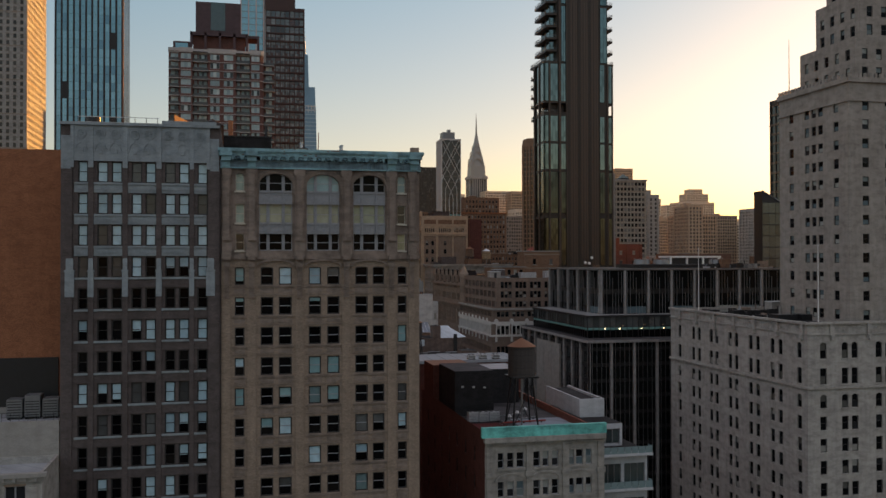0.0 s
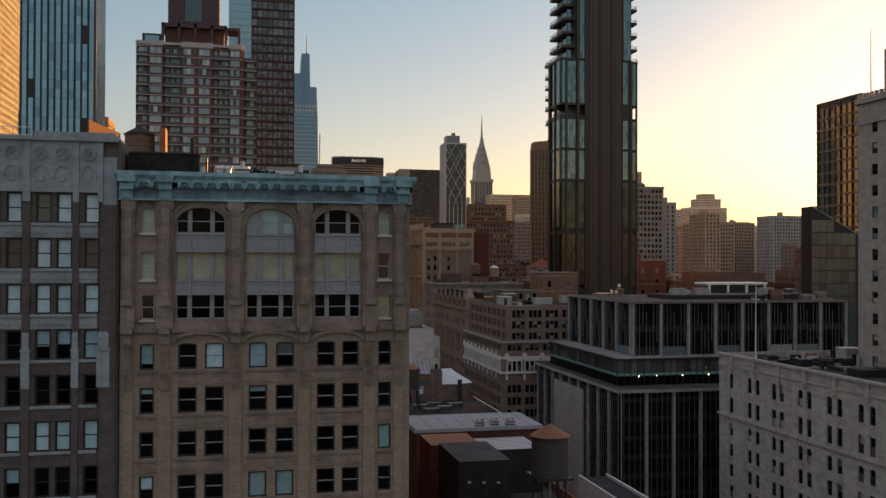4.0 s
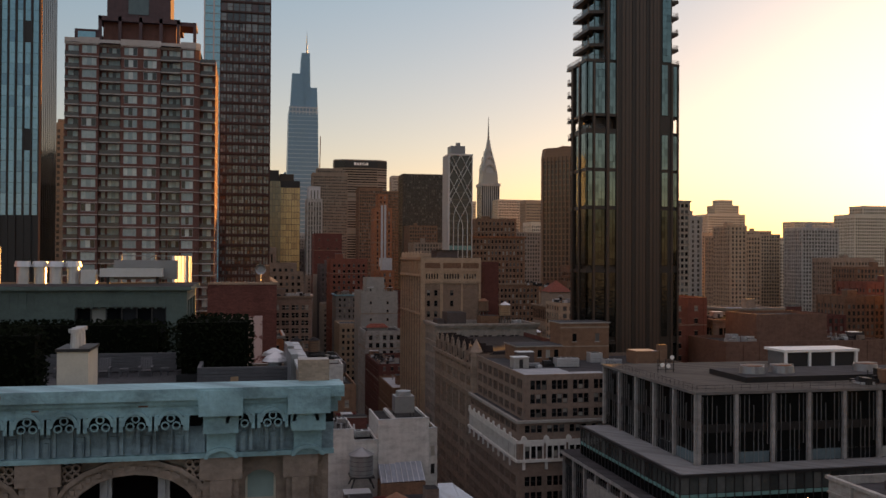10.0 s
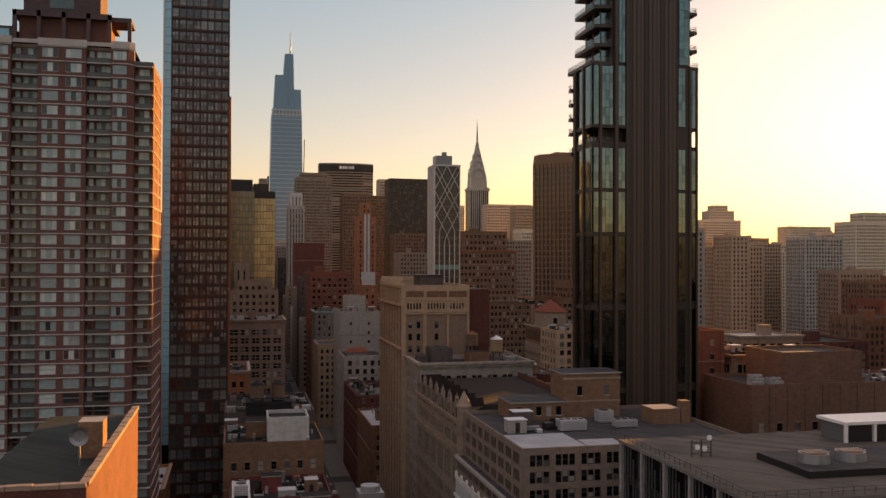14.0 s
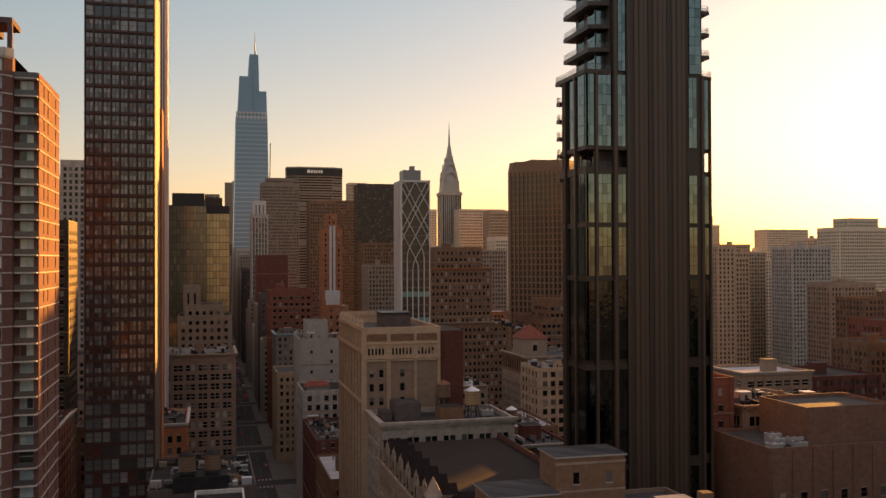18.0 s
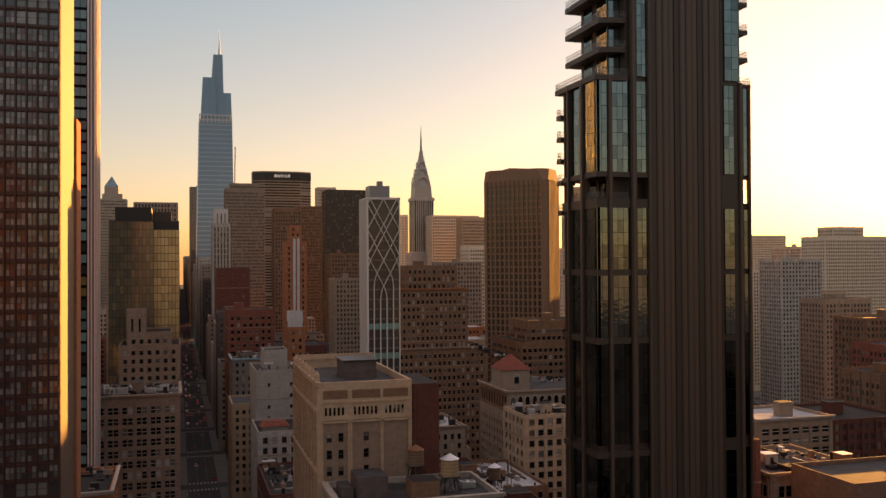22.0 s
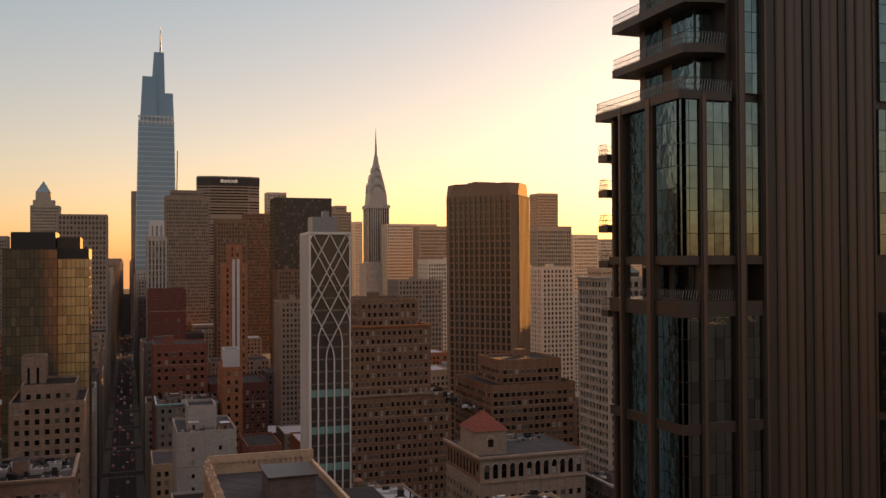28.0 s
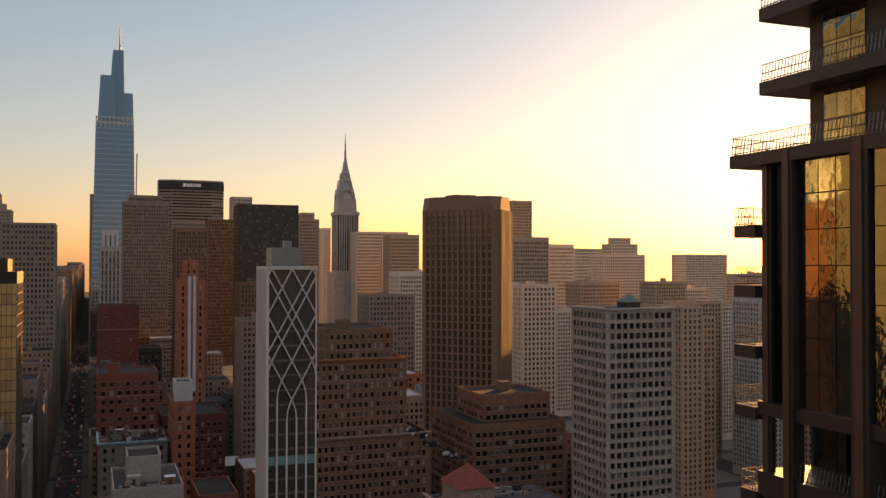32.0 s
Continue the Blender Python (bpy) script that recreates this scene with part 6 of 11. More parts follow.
# ---- pale stone office block and its tower ----
def stone_block():
    x0, x1, y0, y1, h = 40.0, 92, 40.5, 95, 54.6
    r = thing("stone_office_block", ((x0 + x1) / 2, (y0 + y1) / 2, 0), "pale weathered stone office block with paired arched windows", "building")
    taken.append((x0, x1, y0, y1))
    o = tuple(r.location)
    rows = [(50.9 - 3.35, 50.9 - 0.25)]
    tops = [50.9, 46.1]
    z = 41.2
    while z > 4:
        tops.append(z)
        z -= 4.1
    rows = [(t - (3.0 if k < 2 else 2.55), t) for k, t in enumerate(tops)][::-1]
    wc = [(a - 40.5, c - 40.5) for c, a in ((91.6, 89.7), (84.8, 83.1), (82.2, 80.4), (76.7, 75.0), (74.1, 72.6), (68.7, 67.0), (66.1, 64.5), (60.7, 59.0), (57.9, 56.4), (52.6, 51.2), (49.9, 48.5), (44.1, 42.4))]
    wcols = sorted([(95 - (40.5 + c2), 95 - (40.5 + a2)) for a2, c2 in [(a - 0, a + 1.45) for a, c in wc]])
    b = MB(o)
    f = b.facade((x0, y1), (x0, y0), 0, h, wcols, rows, "paleston", 0.35)
    sc = [(2.6, 4.0), (7.2, 8.6), (9.3, 10.7), (14.5, 15.9), (16.6, 18.0), (22, 23.4), (24.1, 25.5), (30, 31.4), (32.1, 33.5), (38, 39.4)]
    f2 = b.facade((x0, y0), (x1, y0), 0, h, sc, rows, "paleston", 0.35)
    wall_plain(b, (x1, y0), (x1, y1), 0, h, "paleston")
    wall_plain(b, (x1, y1), (x0, y1), 0, h, "paleston")
    for P, U, N, cs in (((x0, y1), (0, -1), (-1, 0), wcols), ((x0, y0), (1, 0), (0, -1), sc)):
        for a, c in cs:
            for k in (0, 2):
                arch_fill(b, P, U, N, a, c, tops[k] - 0.5, tops[k], 0.35, "paleston")
    part("wall", b, r)
    roof_shell(r, x0, x1, y0, y1, h, "paleston", "roofing", 1.2)
    glaze(r, f + f2, ("glass_dark", "blackframe", "sash"))
    for P, U, N, W, cs in (((x0, y1), (0, -1), (-1, 0), y1 - y0, wcols), ((x0, y0), (1, 0), (0, -1), x1 - x0, sc)):
        c = MB(o)
        c.face_bar(P, U, N, -0.3, W + 0.3, h - 0.3, h + 0.15, 0.45, "paleston", 0.3)
        c.face_bar(P, U, N, -0.2, W + 0.2, 42.3, 42.75, 0.4, "paleston")
        c.face_bar(P, U, N, -0.1, W + 0.1, 52.3, 52.55, 0.22, "paleston")
        part("string_course", c, r)
        u = 5.0
        while u < W - 1:
            s = MB(o)
            s.face_bar(P, U, N, u - 0.3, u + 0.3, 51.4, 52.3, 0.7, "paleston")
            s.face_bar(P, U, N, u - 0.42, u + 0.42, 52.3, 54.3, 0.4, "paleston")
            part("corbel", s, r)
            u += 8.0
        s = MB(o)
        for a, e in cs:
            for rr in rows:
                s.face_bar(P, U, N, a - 0.15, e + 0.15, rr[0] - 0.22, rr[0], 0.14, "paleston")
            ring_disc(s, P, U, N, (a + e) / 2, 53.4, 0.45, 0.12, 0.1, "paleston", 10)
        part("sill", s, r, kind="stuff")
    for q in range(6):
        k = MB(o)
        k.box(48 + q * 5.5, 52.6 + q * 5.5, 62, 66, 53.4, 54.7, "darkmetal")
        part("skylight", k, r)
    fp = thing("flagpole", (x0 + 1.5, 84, 53.4), "tall thin white flagpole on the stone parapet", "flagpole")
    k = MB()
    k.cyl(0, 0, 0, 15.5, 0.11, 0.05, 8, "white")
    part("pole", k, fp)
    k = MB()
    k.cyl(0, 0, 15.5, 15.75, 0.12, 0.02, 8, "white")
    part("finial", k, fp)
    copy_thing(fp, pose(43.5, 42.2, 53.4))
    # tower over the block
    tx0, tx1, ty0, ty1, th = 56.0, 90, 49.8, 73.6, 102.5
    t = thing("stone_tower", ((tx0 + tx1) / 2, (ty0 + ty1) / 2, 53.4), "pale stone office tower with narrow windows and stepped crown", "tower")
    o = tuple(t.location)
    b = MB(o)
    rows = [(54.2 + 3.83 * k, 54.2 + 3.83 * k + 2.0) for k in range(12)]
    wc2 = sorted([(73.6 - c, 73.6 - a) for c, a in ((69.9, 68.3), (64.3, 62.7), (61.9, 60.4), (59.7, 58.1), (54.6, 53.0))])
    f = b.facade((tx0, ty1), (tx0, ty0), 53.4, th, [(min(p), max(p)) for p in wc2], rows, "beigestone", 0.3)
    f += b.facade((tx0, ty0), (tx1, ty0), 53.4, th, spread(tx1 - tx0, 4.6, 1.5, 1.2, 1), rows, "beigestone", 0.3)
    wall_plain(b, (tx1, ty0), (tx1, ty1), 53.4, th, "beigestone")
    wall_plain(b, (tx1, ty1), (tx0, ty1), 53.4, th, "beigestone")
    b.poly([(tx0, ty0, th), (tx1, ty0, th), (tx1, ty1, th), (tx0, ty1, th)], "roofing")
    part("wall", b, t)
    glaze(t, f, ("glass", "blackframe", "sash"))
    c = MB(o)
    for P, U, N, W in (((tx0, ty1), (0, -1), (-1, 0), ty1 - ty0), ((tx0, ty0), (1, 0), (0, -1), tx1 - tx0)):
        c.face_bar(P, U, N, -0.3, W + 0.3, th - 0.6, th + 0.4, 0.5, "beigestone", 0.3)
        c.face_bar(P, U, N, -0.2, W + 0.2, th - 4.4, th - 4.0, 0.3, "beigestone")
        for k in range(int(W / 1.2)):
            c.face_bar(P, U, N, k * 1.2, k * 1.2 + 0.5, th + 0.4, th + 1.3, 0.2, "beigestone", 0.3)
    part("cornice", c, t)
    for k, (m, top) in enumerate(((4, 112), (7, 122), (9, 132))):
        b = MB(o)
        X0, X1, Y0, Y1, z0 = tx0 + m, tx1 - m + 2, ty0 + m * 0.8, ty1 - m * 0.5, (th, 112, 122)[k]
        rr = [(z0 + 1.2 + 3.8 * q, z0 + 3.4 + 3.8 * q) for q in range(2)]
        f = b.facade((X0, Y1), (X0, Y0), z0, top, spread(Y1 - Y0, 3.2, 1.4, 0.6), rr, "beigestone", 0.3)
        f += b.facade((X0, Y0), (X1, Y0), z0, top, spread(X1 - X0, 3.2, 1.4, 0.6), rr, "beigestone", 0.3)
        wall_plain(b, (X1, Y0), (X1, Y1), z0, top, "beigestone")
        wall_plain(b, (X1, Y1), (X0, Y1), z0, top, "beigestone")
        b.poly([(X0, Y0, top), (X1, Y0, top), (X1, Y1, top), (X0, Y1, top)], "roofing")
        part("crown_step", b, t)
        glaze(t, f, ("glass", "blackframe", "sash"))
    b = MB(o)
    b.cyl(tx0 + 1.2, ty1 - 2, th, th + 13, 0.12, 0.05, 8, "midmetal")
    part("mast", b, t)


M["beigestone"] = masonry("warm grey stone", (0.31, 0.28, 0.25), stain=0.25)
stone_block()


# ---- black office building with stone ribs ----
def ribbed_office():
    x0, x1, y0, y1 = 22.0, 84, 103.5, 157.5
    r = thing("office_building", ((x0 + x1) / 2, (y0 + y1) / 2, 0), "dark glass office building with stone ribs and a glazed setback storey", "office building")
    taken.append((x0, x1, y0, y1))
    o = tuple(r.location)
    b = MB(o)
    b.prism([(x0 + 0.6, y0 + 0.6), (x1, y0 + 0.6), (x1, y1), (x0 + 0.6, y1)], 0, 46.2, "glass_ribs", "roofing")
    b.prism([(30.3, 115.5), (x1, 115.5), (x1, 154.6), (30.3, 154.6)], 51.8, 63.4, "glass_ribs")
    part("core", b, r)
    faces_low = (((x0, y1), (0, -1), (-1, 0), y1 - y0), ((x0, y0), (1, 0), (0, -1), x1 - x0))
    for P, U, N, W in faces_low:
        n = round(W / 6.3)
        for k in range(n + 1):
            s = MB(o)
            u = k * W / n
            s.face_bar(P, U, N, max(0, u - 0.34), min(W, u + 0.34), 0, 45.6, 0.0, "ribstone", 0.62)
            part("rib", s, r)
        g = MB(o)
        Q = (P[0] - N[0] * 0.6, P[1] - N[1] * 0.6)
        for k in range(n):
            for q in range(1, 5):
                u = (k + q / 5) * W / n
                g.face_bar(Q, U, N, u - 0.035, u + 0.035, 0, 45.6, 0.14, "midmetal")
        for k in range(11):
            g.face_bar(Q, U, N, 0, W, 4 + k * 3.95, 4.9 + k * 3.95, 0.08, "spandrelmetal")
        part("mullions", g, r, "thin grey mullions and dark spandrels", kind="stuff")
        if N[0]:
            for k in range(3):
                s = MB(o)
                s.face_bar(P, U, N, 14 + k * 6.4, 20.2 + k * 6.4, 0, 43.5, 0.05, "concrete", 0.5)
                part("stone_panel", s, r, "plain grey stone wall panel")
    b = MB(o)
    b.box(x0 - 0.5, x1, y0 - 0.5, y1, 45.6, 46.3, "ribstone", "roofing")
    part("ledge", b, r)
    # glazed setback storey
    gx0, gy0, gy1 = 24.2, 109.6, 152.5
    gl = MB(o)
    gl.prism([(gx0, gy0), (x1 - 4, gy0), (x1 - 4, gy1), (gx0, gy1)], 46.3, 51.6, "glass_ribs", "roofing")
    part("glazed_storey", gl, r, "dark glazed setback storey")
    for P, U, N, W in (((gx0, gy1), (0, -1), (-1, 0), gy1 - gy0), ((gx0, gy0), (1, 0), (0, -1), x1 - 4 - gx0)):
        n = int(W / 1.55)
        for k in range(n):
            u = k * W / n
            g = MB(o)
            g.face_bar(P, U, N, u + 0.06, u + W / n - 0.06, 49.0, 51.6, 0.05, "glass_office")
            part("glass_panel", g, r)
            g = MB(o)
            g.face_bar(P, U, N, u + 0.05, u + W / n - 0.05, 48.3, 48.9, 0.06, "tealglass")
            part("teal_panel", g, r, "pale teal glass band")
        g = MB(o)
        for k in range(n + 1):
            u = k * W / n
            g.face_bar(P, U, N, u - 0.06, u + 0.06, 46.4, 51.6, 0.16, "darkmetal")
        part("mullions", g, r, kind="stuff")
        g = MB(o)
        g.face_bar(P, U, N, -0.3, W + 0.3, 51.6, 52.02, 0.4, "darkmetal", 0.3)
        part("fascia", g, r)
    b = MB(o)
    b.box(gx0, x1 - 4, gy0, gy1, 51.62, 52.0, "midmetal", "terracepave")
    part("terrace", b, r)
    # upper two storeys
    for P, U, N, W in (((30.3, 154.6), (0, -1), (-1, 0), 39.1), ((30.3, 115.5), (1, 0), (0, -1), x1 - 30.3)):
        n = 5 if N[0] else round(W / 6.4)
        for k in range(n + 1):
            s = MB(o)
            u = k * W / n
            s.face_bar(P, U, N, u - 0.32, u + 0.32, 52.0, 63.6, 0.6, "ribstone")
            part("rib", s, r)
        g = MB(o)
        for k in range(n):
            for q, (za, zb) in ((0.5, (52.0, 63.2)), (1, (52.0, 63.2)), (1.5, (58.6, 63.2)), (2, (52.0, 61.6)), (2.5, (52.0, 57.5)), (3, (52.0, 63.2)), (3.5, (55, 63.2))):
                u = (k + q / 4) * W / n
                g.face_bar(P, U, N, u - 0.04, u + 0.04, za, zb, 0.16, "midmetal")
        g.face_bar(P, U, N, 0, W, 57.2, 58.6, 0.1, "spandrelmetal")
        part("mullions", g, r, "thin pale vertical fins", kind="stuff")
        for k in range(n):
            u = k * W / n
            g = MB(o)
            g.face_bar(P, U, N, u + 0.5, u + W / n - 0.5, 52.1, 53.9, 0.12, "glass")
            part("window", g, r)
    b = MB(o)
    b.box(29.6, x1, 114.8, 155.2, 63.55, 64.0, "ledgegrey", "roof_sand")
    part("roof", b, r)
    rl = MB(o)
    for k in range(34):
        rl.bar((30.2 + k * 1.6, 115.6, 64), (30.2 + k * 1.6, 115.6, 65.0), 0.05, "darkmetal")
    for k in range(25):
        rl.bar((30.2, 115.6 + k * 1.6, 64), (30.2, 115.6 + k * 1.6, 65.0), 0.05, "darkmetal")
    for zz in (64.5, 65.0):
        rl.bar((30.2, 115.6, zz), (83, 115.6, zz), 0.05, "darkmetal")
        rl.bar((30.2, 115.6, zz), (30.2, 154, zz), 0.05, "darkmetal")
    part("railing", rl, r, "thin dark roof railing")
    b = MB(o)
    b.box(44, x1 - 1, 124, 137, 64, 65.0, "darkmetal", "roofing")
    part("plant_base", b, r)
    for k, px in enumerate((48.5, 54.5, 72)):
        t = thing("cooling_tower", (px, 129.5, 65.0), "round grey cooling fan drum on the roof", "cooling tower", group="roof cooling drums")
        q = MB()
        q.cyl(0, 0, 0, 1.3, 2.3, 2.1, 20, "midmetal")
        part("drum", q, t)
        q = MB()
        q.cyl(0, 0, 1.3, 1.4, 1.8, 1.8, 20, "rust")
        part("fan", q, t)
        for s in range(3):
            q = MB()
            q.bar((-2.0, -0.8 + s * 0.8, 1.5), (2.0, -0.8 + s * 0.8, 1.5), 0.07, "palemetal")
            part("guard_bar", q, t)
    p = thing("roof_pavilion", (70, 148, 64), "white framed roof pavilion with dark louvred bays", "roof house")
    q = MB()
    q.box(-5.2, 12, -3.5, 4, 2.9, 3.4, "white")
    part("roof", q, p)
    for k in range(4):
        q = MB()
        q.box(-5.0 + k * 5.4, -4.5 + k * 5.4, -3.4, -2.9, 0, 2.9, "white")
        part("post", q, p)
        if k < 3:
            q = MB()
            q.box(-4.3 + k * 5.4, 0.2 + k * 5.4, -3.0, -2.8, 0, 2.7, "darkmetal")
            part("louvre", q, p)
    q = MB()
    q.box(-4.6, 11.6, -2.4, 3.6, 0, 2.8, "midmetal")
    part("wall", q, p)
    d = thing("antenna_frame", (36.5, 140, 64), "dark steel antenna frame with white dishes", "antenna")
    for xx in (-1.6, 0, 1.6):
        q = MB()
        q.bar((xx, 0, 0), (xx, 0, 2.6), 0.12, "darkmetal")
        part("post", q, d)
    for zz in (0.6, 1.4, 2.2):
        q = MB()
        q.bar((-1.8, 0, zz), (1.8, 0, zz), 0.1, "darkmetal")
        part("rail", q, d)
    for xx, zz in ((-0.8, 1.5), (1.2, 2.9), (0.4, 1.3)):
        q = MB()
        ring_disc(q, (xx - 0, -0.2), (1, 0), (0, -1), 0, zz, 0.42, 0.42, 0.12, "white", 12)
        part("dish", q, d)


M["greybrick2"] = masonry("pale grey brick", (0.24, 0.22, 0.2), brick=(0.24, 0.075), stain=0.2)
M["ribstone"] = masonry("grey stone rib", (0.27, 0.265, 0.26), stain=0.25)
M["ledgegrey"] = masonry("dull grey roof edge", (0.16, 0.155, 0.15), stain=0.25)
M["terracepave"] = masonry("grey terrace paving", (0.2, 0.21, 0.215), stain=0.25)
M["spandrelmetal"] = plain("black spandrel metal", (0.02, 0.02, 0.021), 0.4, 0.4)
M["tealglass"] = plain("teal tinted glass band", (0.13, 0.3, 0.29), 0.15, 0.0)
M["glass_office"] = glazing("grey office glass", [(0, (0.05, 0.06, 0.06)), (0.5, (0.09, 0.1, 0.1)), (0.8, (0.03, 0.035, 0.035))], rough=0.05, spec=0.5)
M["lampglow"] = plain("lamp globe", (0.9, 0.8, 0.6), 0.4)
M["lampglow"].node_tree.nodes["Principled BSDF"].inputs["Emission Color"].default_value = (1.0, 0.75, 0.42, 1)
M["lampglow"].node_tree.nodes["Principled BSDF"].inputs["Emission Strength"].default_value = 3
M["roof_sand"] = masonry("sandy gravel roof", (0.1, 0.09, 0.08), stain=0.4)
ribbed_office()
for lx in (26.5, 30.5, 36.4, 42.5, 48.1, 54.0, 60.0, 66.0):
    lp = thing("terrace_lamp", (lx, 103.75, 46.3), "small lit globe lamp on a terrace post", "lamp", group="terrace lamps")
    k = MB()
    k.cyl(0, 0, 0, 2.6, 0.05, 0.05, 8, "darkmetal")
    part("post", k, lp)
    k = MB()
    k.cyl(0, 0, 2.6, 2.7, 0.06, 0.12, 10, "lampglow")
    k.cyl(0, 0, 2.7, 2.82, 0.12, 0.05, 10, "lampglow")
    part("globe", k, lp, "glowing warm lamp globe")


# ---- brown loft with the white arcade ----
def arcade_loft():
    x0, x1, y0, y1 = 14.6, 62, 165, 208
    r = thing("arcade_loft", ((x0 + x1) / 2, (y0 + y1) / 2, 0), "brown brick loft with white terracotta arcade and setback top", "building")
    taken.append((x0, x1, y0, y1))
    o = tuple(r.location)
    b = MB(o)
    rows = [(35.4 - 3.35 * k + 1.6, 35.4 - 3.35 * k + 3.7) for k in range(9)][::-1] + [(43.0, 46.0), (48.4, 50.0)]
    sc, wc = spread(x1 - x0, 4.6, 1.15, 1.0, 3, 0.22), spread(y1 - y0, 4.3, 1.1, 0.8, 3, 0.2)
    f = b.facade((x0, y0), (x1, y0), 0, 50.8, sc, rows, "loftbrick", 0.3)
    f += b.facade((x0, y1), (x0, y0), 0, 50.8, wc, rows, "loftbrick", 0.3)
    wall_plain(b, (x1, y0), (x1, y1), 0, 50.8, "loftbrick")
    wall_plain(b, (x1, y1), (x0, y1), 0, 50.8, "loftbrick")
    b.poly([(x0, y0, 50.8), (x1, y0, 50.8), (x1, y1, 50.8), (x0, y1, 50.8)], "roofing")
    ux, uy = x0 + 1.9, y0 + 1.9
    rows2 = [(51.35, 53.15), (54.3, 56.35), (57.3, 59.35)]
    f += b.facade((ux, uy), (x1, uy), 50.8, 60.6, spread(x1 - ux, 4.5, 1.12, 0.9, 3, 0.16), rows2, "loftbrick", 0.3)
    f += b.facade((ux, y1), (ux, uy), 50.8, 60.6, spread(y1 - uy, 4.4, 1.08, 0.8, 3, 0.16), rows2, "loftbrick", 0.3)
    wall_plain(b, (x1, uy), (x1, y1), 50.8, 60.6, "loftbrick")
    wall_plain(b, (x1, y1), (ux, y1), 50.8, 60.6, "loftbrick")
    part("wall", b, r)
    glaze(r, sorted(f, key=lambda w: -w[0][2]), ("glass_dark", "blackframe", "sash"), limit=240)
    roof_shell(r, ux, x1, uy, y1, 60.6, "loftbrick", "roofing", 0.8)
    for xa, xb, ya, yb in ((17.2, 30.0, 167.6, 183.0), (30.4, 37.5, 168.4, 176.0)):
        k = MB(o)
        k.box(xa, xb, ya, yb, 59.82, 59.9, "roof_pale")
        part("roof_sheet", k, r, "pale blue-grey roof sheet")
    for P, U, N, W, cs in (((x0, y0), (1, 0), (0, -1), x1 - x0, sc), ((x0, y1), (0, -1), (-1, 0), y1 - y0, wc)):
        c = MB(o)
        c.face_bar(P, U, N, -0.2, W + 0.2, 50.5, 51.1, 0.35, "concrete", 0.3)
        c.face_bar(P, U, N, -0.1, W + 0.1, 42.2, 42.8, 0.5, "whitetc")
        c.face_bar(P, U, N, 0, W, 46.2, 46.9, 0.3, "whitetc")
        part("string_course", c, r)
        for k in range(0, len(cs), 3):
            a = MB(o)
            u0, u1 = cs[k][0] - 0.25, cs[k + 2][1] + 0.25
            for q in range(3):
                a.face_bar(P, U, N, cs[k + q][0] - 0.3, cs[k + q][0] - 0.02, 42.8, 46.2, 0.3, "whitetc")
            a.face_bar(P, U, N, cs[k + 2][1] + 0.02, cs[k + 2][1] + 0.3, 42.8, 46.2, 0.3, "whitetc")
            a.face_bar(P, U, N, u0, u1, 45.6, 46.2, 0.26, "whitetc")
            arch_ring(a, P, U, N, u0 - 0.4, u0 + 0.4, 46.9, 47.6, 0.25, 0.35, "whitetc")
            a.face_bar(P, U, N, u0 - 0.45, u0 + 0.45, 46.9, 47.6, 0.3, "whitetc")
            a.face_bar(P, U, N, u0 - 0.3, u0 + 0.3, 40.6, 42.2, 0.35, "whitetc")
            part("arcade_bay", a, r, "white terracotta arcade bay with a shell finial")
    k = MB(o)
    k.box(36.3, 49.4, 199.3, 207.5, 59.8, 69.2, "brownbrick", "roofing")
    k.face_bar((36.3, 199.3), (1, 0), (0, -1), -0.1, 13.2, 68.0, 68.4, 0.15, "tan")
    k.face_bar((36.3, 199.3), (1, 0), (0, -1), 0, 13.1, 63.2, 63.5, 0.1, "tan")
    part("roof_house", k, r, "brown brick roof tower")
    for q in (3.2, 9.4):
        k = MB(o)
        k.face_bar((36.3, 199.3), (1, 0), (0, -1), q, q + 1.1, 64.6, 66.6, 0.03, "glass_mid")
        k.face_bar((36.3, 199.3), (1, 0), (0, -1), q - 0.15, q + 1.25, 64.4, 64.6, 0.15, "concrete")
        part("window", k, r)
    k = MB(o)
    k.box(36.0, 49.7, 199.0, 207.8, 69.2, 69.5, "concrete", "roofing")
    part("coping", k, r)
    k = MB(o)
    k.box(24, 36, 197, 207.5, 59.8, 63.6, "brownbrick", "roofing")
    part("roof_house", k, r, "low brown brick roof house")
    k = MB(o)
    k.box(23.7, 36.2, 196.7, 207.8, 63.6, 63.9, "concrete", "roofing")
    part("coping", k, r)
    for q in range(5):
        k = MB(o)
        k.face_bar((24, 197), (1, 0), (0, -1), 1.0 + q * 2.2, 2.1 + q * 2.2, 61.0, 62.8, 0.03, "glass_mid")
        k.face_bar((24, 197), (1, 0), (0, -1), 0.9 + q * 2.2, 2.2 + q * 2.2, 60.8, 61.0, 0.14, "concrete")
        part("window", k, r)
    k = MB(o)
    k.box(52, 58, 188, 194, 59.8, 63.0, "brownbrick", "bluefelt")
    part("roof_house", k, r, "small brown brick roof house")
    k = MB(o)
    k.box(58.2, 60.2, 188, 190, 59.8, 64.5, "brownbrick")
    part("chimney", k, r)
    ac_unit(33, 186, 59.8, 5.5, 3.2, 2.2, "large pale cooling unit on the loft roof", 4)
    ac_unit(45, 187, 59.8, 4.5, 2.6, 1.6, "pale grey roof chiller with fans", 3)
    ac_unit(43, 193, 59.8, 3.2, 2.8, 2.6, "white boxed roof unit", 1)


M["loftbrick"] = masonry("grey-brown loft brick", (0.215, 0.165, 0.135), brick=(0.24, 0.075), joint=0.85, stain=0.18)
M["whitetc"] = masonry("white glazed terracotta", (0.6, 0.6, 0.57), rough=0.5, stain=0.15)
arcade_loft()


